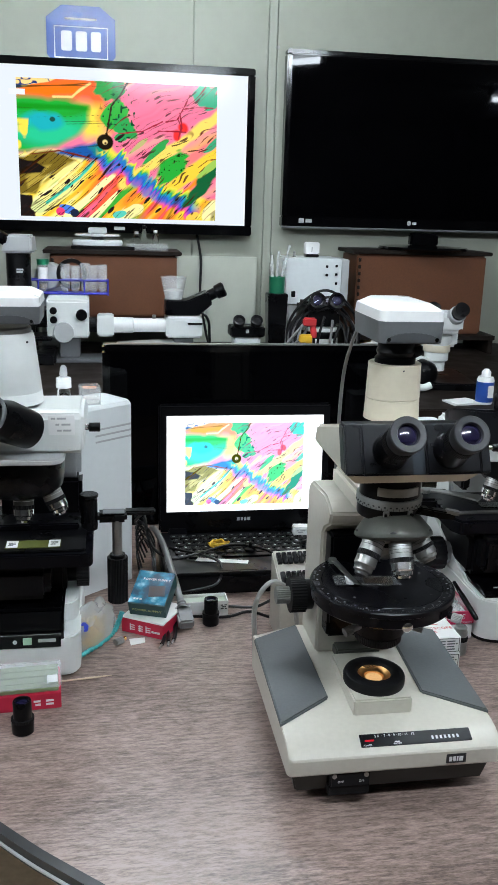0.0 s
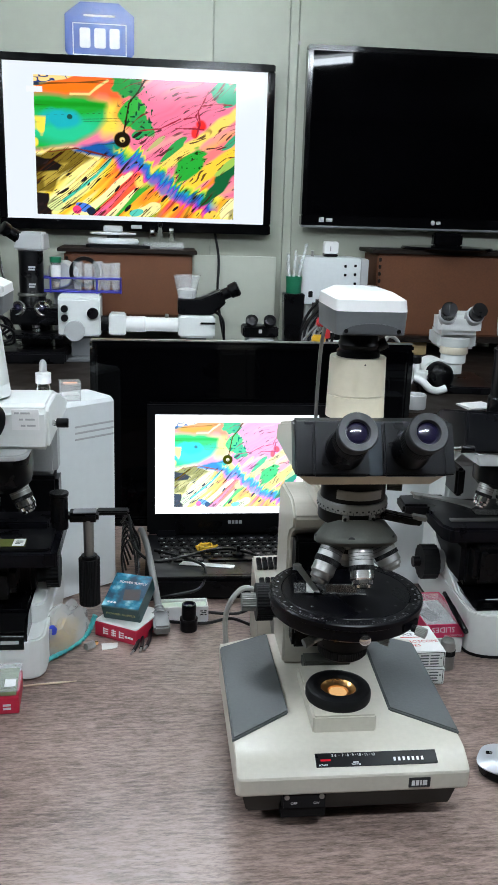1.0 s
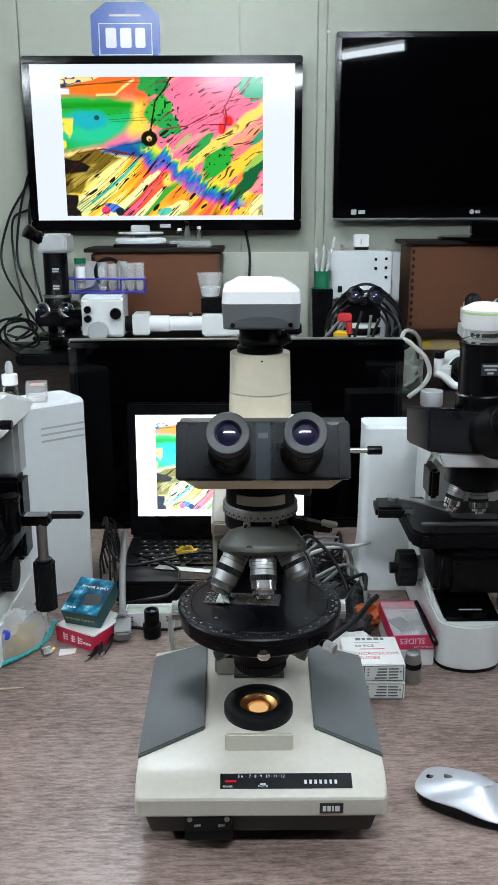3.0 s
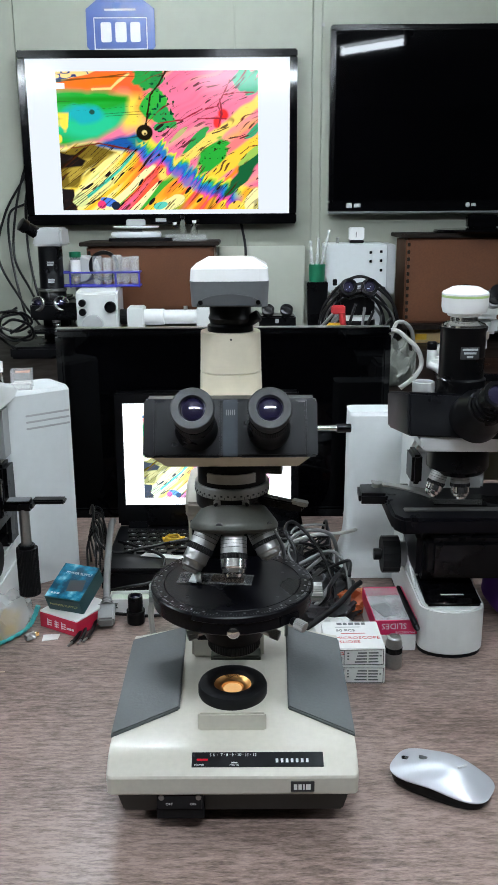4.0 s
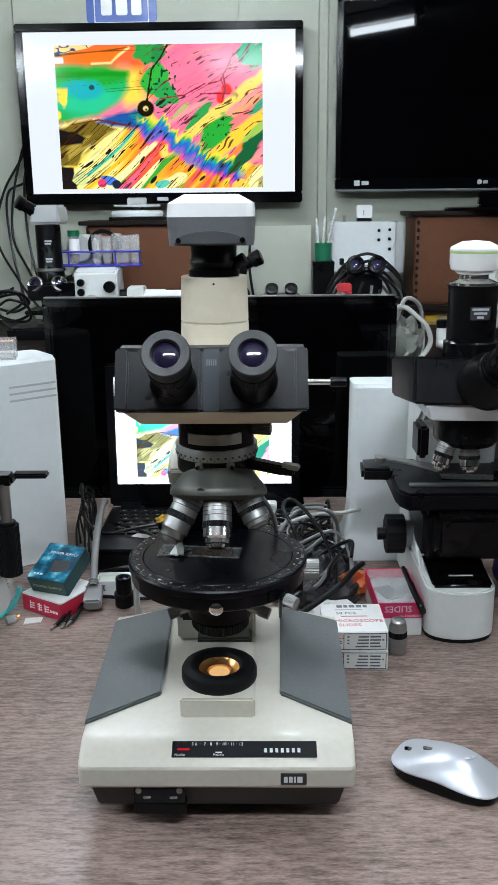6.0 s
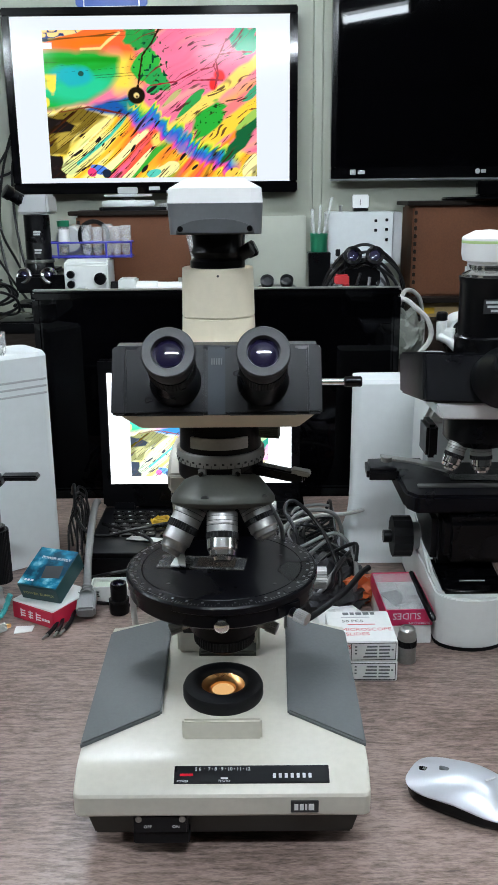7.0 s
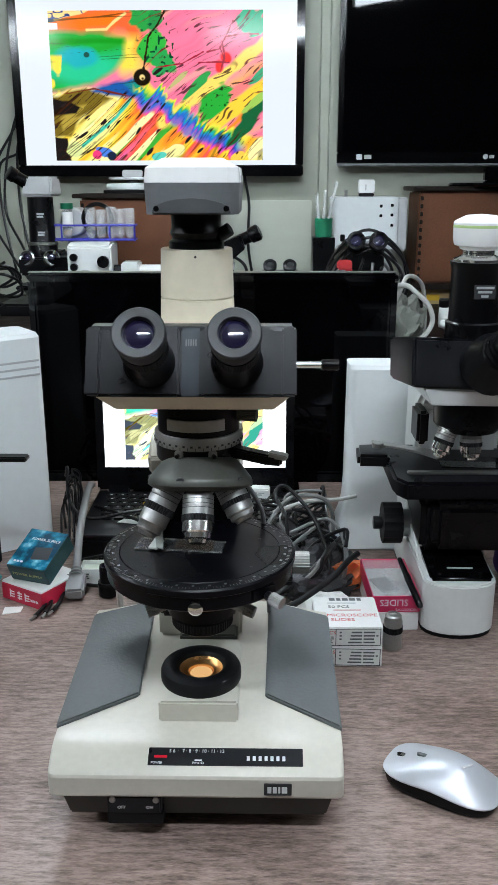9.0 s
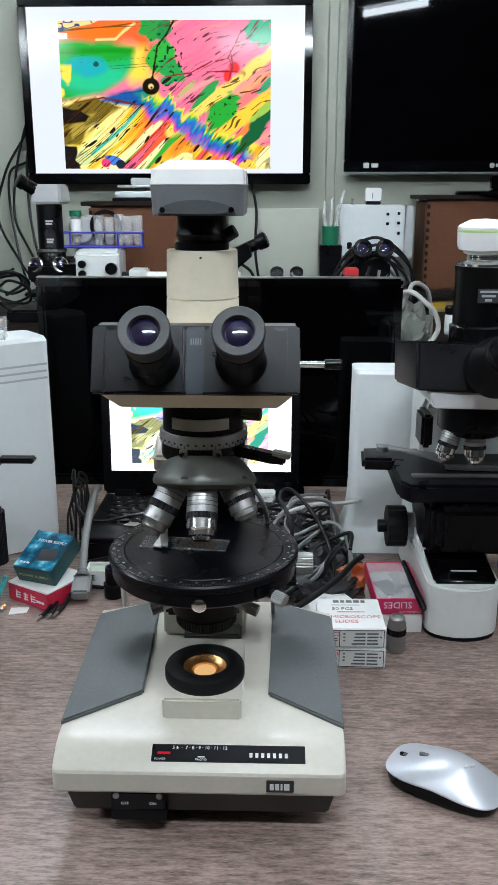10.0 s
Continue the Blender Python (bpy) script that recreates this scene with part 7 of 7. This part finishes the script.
part("block", box(B(), (-0.023, -0.02, 0.0102), (0.023, 0.02, 0.048), 0.003), M_CAMW, e)
part("mark", box(B(), (-0.004, -0.0212, 0.018), (-0.002, -0.0198, 0.034)), M_CAMG, e)

# binocular microscope hung with cables
sc = thing("stereo_microscope", "black and white stereo microscope hung with black cables", "microscope", (0, 0, 0), group="stereo microscopes")
part("foot", box(B(), (0.57, 2.44, BT), (0.73, 2.62, 0.955), 0.005), M_WHITE, sc)
part("column", lathe(B(), [(0.055, 0.955), (0.055, 1.050), (0.050, 1.060), (0, 1.062)], Matrix.Translation((0.648, 2.53, 0)), 32), M_WHITE, sc)
part("band", lathe(B(), [(0.0555, 1.030), (0.057, 1.034), (0.057, 1.046), (0.0555, 1.050)], Matrix.Translation((0.648, 2.53, 0)), 32), M_BLACK, sc)
part("head", prism(B(), [(0.595, 2.50), (0.70, 2.50), (0.71, 2.60), (0.585, 2.60)], 1.062, 1.135, 0.010), M_BLACK, sc)
for x in (0.618, 0.676):
    tb = part("eyepiece_tube", lathe(B(), [(0.020, -0.05), (0.020, -0.01), (0.024, -0.006), (0.024, 0.010), (0.016, 0.012), (0.014, 0.006), (0, 0.006)], along((x + 0.004, 2.475, 1.142), (0, -0.85, 0.35)), 28), M_BLACK, sc)
    part("eye_lens", lathe(B(), [(0.014, 0.0065), (0.007, 0.0085), (0, 0.009)], along((x + 0.004, 2.475, 1.142), (0, -0.85, 0.35)), 20), M_LENS, tb)

# white stereo microscope further along
def stereo(x, y, yaw, label):
    sc = thing("stereo_microscope", label, "microscope", (x, y, BT), yaw, "stereo microscopes")
    part("foot", prism(B(), rounded(-0.10, 0.10, -0.12, 0.12, 0.02), 0, 0.02, 0.003), M_BLACK, sc)
    part("post", cyl(B(), (0.03, 0.09, 0.02), (0, 0, 1), 0.014, 0.15), M_STEEL, sc)
    part("focus_arm", box(B(), (-0.045, -0.02, 0.105), (0.060, 0.11, 0.150), 0.008), M_WHITE, sc)
    part("zoom_body", lathe(B(), [(0, 0.010), (0.026, 0.010), (0.026, 0.035), (0.034, 0.04), (0.034, 0.062), (0.036, 0.064), (0.036, 0.085), (0.040, 0.092), (0.040, 0.11), (0, 0.11)], Matrix.Translation((0, -0.02, 0.03)), 32), M_WHITE, sc, "cream zoom body")
    part("zoom_ring", lathe(B(), [(0.0365, 0.094), (0.038, 0.096), (0.038, 0.112), (0.0365, 0.114)], Matrix.Translation((0, -0.02, 0)), 32), M_CREAM, sc)
    part("head", prism(B(), [(-0.06, -0.07), (0.06, -0.07), (0.05, 0.04), (-0.05, 0.04)], 0.150, 0.205, 0.012), M_WHITE, sc)
    for s in (-1, 1):
        tb = part("eyepiece_tube", lathe(B(), [(0.020, 0), (0.019, 0.03), (0.0205, 0.032), (0.0205, 0.055), (0.012, 0.056), (0, 0.053)], along((s * 0.034, -0.055, 0.195), (s * 0.1, -0.8, 0.45)), 24), M_BLACK, sc)
        part("sleeve", lathe(B(), [(0.024, -0.005), (0.024, 0.022), (0.020, 0.024)], along((s * 0.034, -0.055, 0.195), (s * 0.1, -0.8, 0.45)), 24), M_LIGHTG, tb)
    return sc


stereo(0.935, 2.32, -6, "white stereo microscope with a cream zoom body on the bench")
# tipped white and black binocular
sc = thing("tipped_binocular", "white and black binocular head lying tipped on the bench", "binocular", (0.862, 2.24, BT), 0)
m = along((0.012, 0.0, 0.042), (0.25, -0.75, -0.12))
dome = part("black_barrel", lathe(B(), [(0, -0.03), (0.035, -0.03), (0.037, -0.022), (0.037, 0.018), (0.030, 0.030), (0.018, 0.036), (0, 0.038)], m, 32), M_BLACK, sc, "large black barrel")
part("collar", lathe(B(), [(0.030, -0.058), (0.041, -0.054), (0.0425, -0.030), (0.0425, -0.014), (0.037, -0.012)], m, 32), M_WHITE, dome, "white enamel collar")
tb = part("eyepiece_tube", lathe(B(), [(0, 0.028), (0.011, 0.028), (0.0125, 0.034), (0.0125, 0.072), (0.010, 0.076)], Matrix.Translation((-0.050, 0.0, 0)), 24), M_WHITE, sc, "white eyepiece tube")
part("eyepiece", lathe(B(), [(0.010, 0.075), (0.0135, 0.077), (0.0135, 0.092), (0.010, 0.096), (0, 0.096)], Matrix.Translation((-0.050, 0.0, 0)), 24), M_BLACK, tb)
part("bridge", prism(B(), [(-0.060, -0.012), (-0.02, -0.022), (0.0, 0.0), (-0.02, 0.03), (-0.058, 0.016)], 0.030, 0.058, 0.006), M_WHITE, sc)
part("bent_arm", hose(B(), [(-0.058, -0.02, 0.040), (-0.040, -0.035, 0.032), (-0.020, -0.045, 0.014), (0.0, -0.05, 0.011), (0.020, -0.05, 0.018)], 0.010, 6, 12), M_WHITE, sc)
e = thing("white_jar", "small open white jar on the bench", "jar", (0.752, 2.03, BT))
part("wall", lathe(B(), [(0, 0), (0.024, 0), (0.026, 0.003), (0.026, 0.034), (0.024, 0.036), (0.022, 0.034), (0.021, 0.005), (0, 0.004)], None, 28), M_LIGHTG, e)
# spray can
e = thing("spray_can", "blue and white spray can standing on the bench", "can", (0.972, 2.045, BT))
part("can", lathe(B(), [(0, 0), (0.021, 0), (0.022, 0.002), (0.022, 0.062), (0.019, 0.070), (0, 0.071)], None, 28), M_CAMW, e)
part("blue_label", lathe(B(), [(0.0222, 0.006), (0.0224, 0.008), (0.0224, 0.056), (0.0222, 0.058)], None, 28), M_BLUE, e, "blue printed label")
part("label_patch", box(B(), (-0.002, -0.0232, 0.018), (0.014, -0.019, 0.050), 0.001), M_PAPER, e)
part("cap", lathe(B(), [(0.012, 0.070), (0.012, 0.082), (0.006, 0.090), (0, 0.090)], None, 20), M_CAMW, e)
# small parcels below the large case
e = thing("card_parcel", "yellow and tan card parcel under the brown case", "parcel", (0.955, 2.90, BT), 0)
part("carton", box(B(), (-0.075, -0.06, 0), (0.075, 0.06, 0.046), 0.002), mat("tan_card", (0.50, 0.36, 0.17), 0.7), e)
part("yellow_band", box(B(), (-0.076, -0.061, 0.010), (-0.035, 0.061, 0.030), 0.001), M_YELLOW, e)
e = thing("white_papers", "loose stack of white papers on the bench", "papers", (0.915, 2.05, BT), 12)
for k in range(2):
    part("sheet", box(B(), (-0.04, -0.03, 0.003 * k), (0.04, 0.03, 0.003 * k + 0.0025), 0.0005, pose(0, 0, 0, 0, 0, 7 * k)), M_PAPER, e)

# ---- cables ----
def cable(pts, r, material, label, steps=8):
    return single("cable", hose(B(), pts, r, steps, 8), material, label, "cable", group="cables")


# loops on the stereo microscope
rs = random.Random(4)
for k in range(7):
    w, h = 0.075 + 0.035 * rs.random(), 0.13 + 0.06 * rs.random()
    cx, y = 0.655 + 0.02 * (rs.random() - 0.5), 2.55 - 0.05 * rs.random()
    z0 = 0.945 + 0.03 * rs.random()
    cable([(cx - w * 0.9, y, z0), (cx - w, y + 0.01, z0 + h * 0.55), (cx - w * 0.55, y, z0 + h), (cx + w * 0.3 * rs.random(), y - 0.01, z0 + h * 1.16), (cx + w * 0.8, y, z0 + h * 0.85), (cx + w, y + 0.01, z0 + h * 0.4), (cx + w * 0.8, y + 0.02, z0)], 0.0042, M_CABLE if k % 4 else M_CABLEG, "black cable looped over the stereo microscope" if k % 4 else "grey cable looped over the stereo microscope")
for k in range(5):
    x = 0.62 + 0.025 * k
    cable([(x, 2.44 - 0.01 * k, 0.945), (x + 0.012 * (k % 2), 2.435, 1.03), (x + 0.02, 2.45, 1.10 - 0.01 * k)], 0.004, M_CABLE if k != 1 else M_CABLEG, "short upright lead before the stereo microscope")
for x, col, nm in ((0.588, M_INKR, "red plug on a thick lead"), (0.578, M_YELLOW, "yellow plug on a thick lead")):
    z = 1.088 if col is M_INKR else 1.040
    e = thing("plug", nm, "plug", (x, 2.42, z))
    part("shell", box(B(), (-0.018, -0.01, -0.012), (0.020, 0.01, 0.012), 0.004), col, e)
    part("stem", cyl(B(), (0.012, 0, -0.01), (0.1, 0, -1), 0.009, 0.035), col, e)
    part("lead", hose(B(), [(0.015, 0, -0.04), (0.02, 0.01, -0.08), (0.03, 0.03, BT + 0.005 - z)], 0.004, 5, 8), M_CABLE, e)
cable([(0.520, 2.46, 0.94), (0.545, 2.46, 1.00), (0.585, 2.47, 1.045), (0.60, 2.5, 1.06)], 0.0045, M_CABLEG, "grey cable rising from behind the monitor")
cable([(0.505, 2.46, 0.94), (0.53, 2.46, 1.01), (0.575, 2.47, 1.065), (0.60, 2.5, 1.08)], 0.0045, M_CABLEG, "white cable rising from behind the monitor")
# white hose right of the monitor
cable([(0.708, 2.09, 0.937), (0.742, 2.09, 0.965), (0.759, 2.10, 0.995), (0.748, 2.10, 1.030), (0.726, 2.11, 1.052), (0.700, 2.13, 1.070), (0.665, 2.16, 1.06)], 0.006, M_CABLEW, "thick white hose bent over beside the monitor")
cable([(0.66, 2.16, 0.99), (0.69, 2.15, 1.05), (0.71, 2.17, 1.085), (0.745, 2.2, 1.07), (0.765, 2.24, 1.02), (0.77, 2.25, 0.94)], 0.005, M_CABLEW, "white cable bent over beside the monitor")
t = bmesh.new()
bmesh.ops.create_icosphere(t, subdivisions=4, radius=1)
for v in t.verts:
    n = noise.noise(v.co * 2.1) * 0.3 + noise.noise(v.co * 5) * 0.12
    v.co = Vector((v.co.x * 0.055, v.co.y * 0.06, max(v.co.z, -0.9) * 0.058 + 0.050)) * (1 + n)
    v.co.z = max(v.co.z, 0)
single("plastic_bag", merge(B(), t), mat("dull_grey_plastic", (0.17, 0.18, 0.155), 0.5, grain=0.2), "crumpled pale plastic bag behind the monitor", "bag", (0.70, 2.18, BT), angle=25)
# on the wall, left of the lit television
for k, (x, dx) in enumerate(((-0.43, 0.0), (-0.445, -0.02), (-0.41, 0.015), (-0.46, 0.01))):
    cable([(-0.365, 3.052, 1.54 - 0.03 * k), (-0.40 + dx * 0.5, 3.045, 1.47 - 0.03 * k), (x - 0.005 + dx, 3.04, 1.34), (x - 0.015 + dx * 2, 3.03, 1.20), (x + 0.05 + dx, 2.95, 1.10 - 0.03 * k), (x + 0.14, 2.80, 1.00 - 0.02 * k)], 0.0042, M_CABLE, "black cable hanging down the wall")
for k in range(5):
    a = rs.random() * 6.28
    c = Vector((-0.36 + 0.05 * rs.random(), 2.55 + 0.1 * rs.random(), 1.02 + 0.05 * rs.random()))
    cable([c + Vector((0.05 * math.cos(a + i), 0.03 * math.sin(a + 2 * i), 0.04 * math.sin(a + i) - 0.006 * i)) for i in range(6)], 0.004, M_CABLE, "tangled black cable beside the upright microscope")
cable([(0.32, 3.03, 1.31), (0.335, 3.025, 1.22), (0.332, 3.0, 1.10), (0.35, 2.98, 0.98), (0.36, 2.95, 0.935)], 0.0045, M_CABLE, "black cable hanging below the lit television")
cable([(0.26, 2.74, 1.10), (0.325, 2.735, 1.06), (0.335, 2.73, 1.0), (0.335, 2.72, 0.935)], 0.0045, M_CABLE, "black cable hanging behind the instrument")
# heap of cables between the microscope and the flared housing
for k in range(40):
    c = Vector((0.43 + 0.07 * rs.random(), 1.27 + 0.20 * rs.random(), 0.0))
    a, turn = rs.random() * 6.28, 0.7 + 0.6 * rs.random()
    ra, rb = 0.04 + 0.035 * rs.random(), 0.025 + 0.03 * rs.random()
    h = 0.012 + 0.065 * rs.random()
    pts = []
    for i in range(7):
        w = a + i * turn
        pts.append((min(max(c.x + ra * math.cos(w), 0.36), 0.480 if c.y > 1.33 else 0.500), c.y + rb * math.sin(w), 0.756 + h * (0.5 + 0.5 * math.sin(w * 0.9 + k)) ))
    m = M_CABLE if k % 13 else M_CABLEG
    cable(pts, 0.0016 + 0.0006 * (k % 3), m, "black cable in a tangled heap on the desk" if m is M_CABLE else "pale cable in a tangled heap on the desk", 6)
cable([(0.415, 1.245, 0.775), (0.418, 1.27, 0.850), (0.402, 1.30, 0.880), (0.418, 1.31, 0.888), (0.455, 1.29, 0.850), (0.475, 1.26, 0.800), (0.47, 1.24, 0.765)], 0.0028, M_CABLE, "black cable standing in a tall loop over the heap")
cable([(0.36, 1.25, 0.79), (0.395, 1.29, 0.845), (0.425, 1.32, 0.868), (0.465, 1.33, 0.866), (0.485, 1.35, 0.835), (0.49, 1.36, 0.77)], 0.0032, M_CABLEG, "grey cable arching over the tangled heap")
cable([(0.40, 1.36, 0.83), (0.45, 1.38, 0.840), (0.50, 1.40, 0.836), (0.54, 1.44, 0.830)], 0.0032, M_CABLEW, "pale cable running behind the tangled heap")
for k in range(4):
    cable([(0.40 + 0.01 * k, 1.20 + 0.012 * k, 0.775), (0.43 + 0.01 * k, 1.225, 0.788 + 0.004 * k), (0.465, 1.26 - 0.01 * k, 0.800 + 0.006 * k), (0.485, 1.29, 0.812), (0.500, 1.325, 0.81 - 0.01 * k)], 0.0030, M_CABLEG if k == 2 else M_CABLE, "straight lead lying across the tangled heap")
cable([(0.366, 0.925, 1.040), (0.371, 0.930, 1.028), (0.381, 0.932, 1.010), (0.386, 0.940, 0.990), (0.390, 0.97, 0.93), (0.395, 1.09, 0.76)], 0.0022, M_CABLEG, "thin grey lead hanging behind the nosepiece")
# dark lump added for the bundled cables, it darkens the heap's gaps
t = bmesh.new()
bmesh.ops.create_icosphere(t, subdivisions=5, radius=1)
for v in t.verts:
    n = noise.noise(v.co * 2.2 + Vector((7, 2, 5))) * 0.35 + noise.noise(v.co * 6) * 0.14 + abs(noise.noise(v.co * 13)) * 0.10
    v.co = Vector((v.co.x * 0.060, v.co.y * 0.085, max(v.co.z, -0.4) * 0.034 + 0.013)) * (1 + n)
    v.co.z = max(v.co.z, 0)
single("cable_bundle", merge(B(), t), mat("dark_bundle_weave", (0.022, 0.022, 0.025), 0.6, grain=0.4, scale=120, bump=0.6), "crumpled dark lump standing in for bundled cables under the heap", "pouch", (0.452, 1.300, 0.7503), angle=25)
# thin leads over the laptop and beside it
cable([(0.06, 1.52, 0.83), (0.075, 1.47, 0.86), (0.085, 1.43, 0.82), (0.12, 1.40, 0.803), (0.18, 1.42, 0.806), (0.24, 1.455, 0.803), (0.29, 1.43, 0.803), (0.31, 1.40, 0.800), (0.315, 1.37, 0.797)], 0.0026, M_CABLE, "thin black lead lying over the keyboard")
cable([(0.12, 1.45, 0.803), (0.17, 1.42, 0.801), (0.205, 1.385, 0.798), (0.195, 1.345, 0.778), (0.15, 1.325, 0.775), (0.11, 1.345, 0.758)], 0.0026, M_CABLE, "thin black lead hanging over the laptop edge")
for k in range(7):
    y = 1.44 + 0.014 * k
    cable([(0.066 + 0.004 * k, y, 0.760 + 0.004 * k), (0.062, y + 0.03, 0.79 + 0.006 * k), (0.075, y + 0.03, 0.815 + 0.004 * (k % 4)), (0.086 + 0.003 * (k % 3), y - 0.02, 0.81), (0.090 + 0.004 * (k % 2), y - 0.05, 0.765 + 0.004 * k)], 0.0019, M_CABLE, "thin lead bundled between the laptop and the housing", 6)
cable([(0.14, 1.268, 0.757), (0.20, 1.262, 0.756), (0.24, 1.275, 0.757), (0.27, 1.25, 0.758)], 0.0026, M_CABLE, "thin black lead lying on the desk")
cable([(0.20, 1.30, 0.757), (0.25, 1.285, 0.76), (0.29, 1.30, 0.765), (0.31, 1.27, 0.757)], 0.0026, M_CABLE, "thin black lead lying on the desk")
cable([(0.220, 1.098, 0.757), (0.219, 1.098, 0.80), (0.217, 1.096, 0.850), (0.229, 1.099, 0.880), (0.250, 1.11, 0.885), (0.28, 1.13, 0.85), (0.30, 1.16, 0.757)], 0.0038, M_CABLEW, "white cable rising behind the microscope base")
e = thing("filter_box", "tall beige box with black slotted filters in its sloping top", "box", (0.300, 1.215, 0.7503), 4)
part("shell", prism_x(B(), [(-0.032, 0.0), (-0.032, 0.088), (0.030, 0.128), (0.030, 0.0)], -0.030, 0.030, 0.002), M_BEIGE, e)
lean = math.degrees(math.atan2(0.040, 0.062))
for k in range(6):
    for r in range(2):
        part("filter", box(B(), (-0.0035, -0.010, 0.0), (0.0035, 0.010, 0.006), 0.0008, pose(-0.022 + 0.0088 * k, -0.016 + 0.030 * r, 0.0990 + 0.0194 * r, lean)), M_BLACK, e)
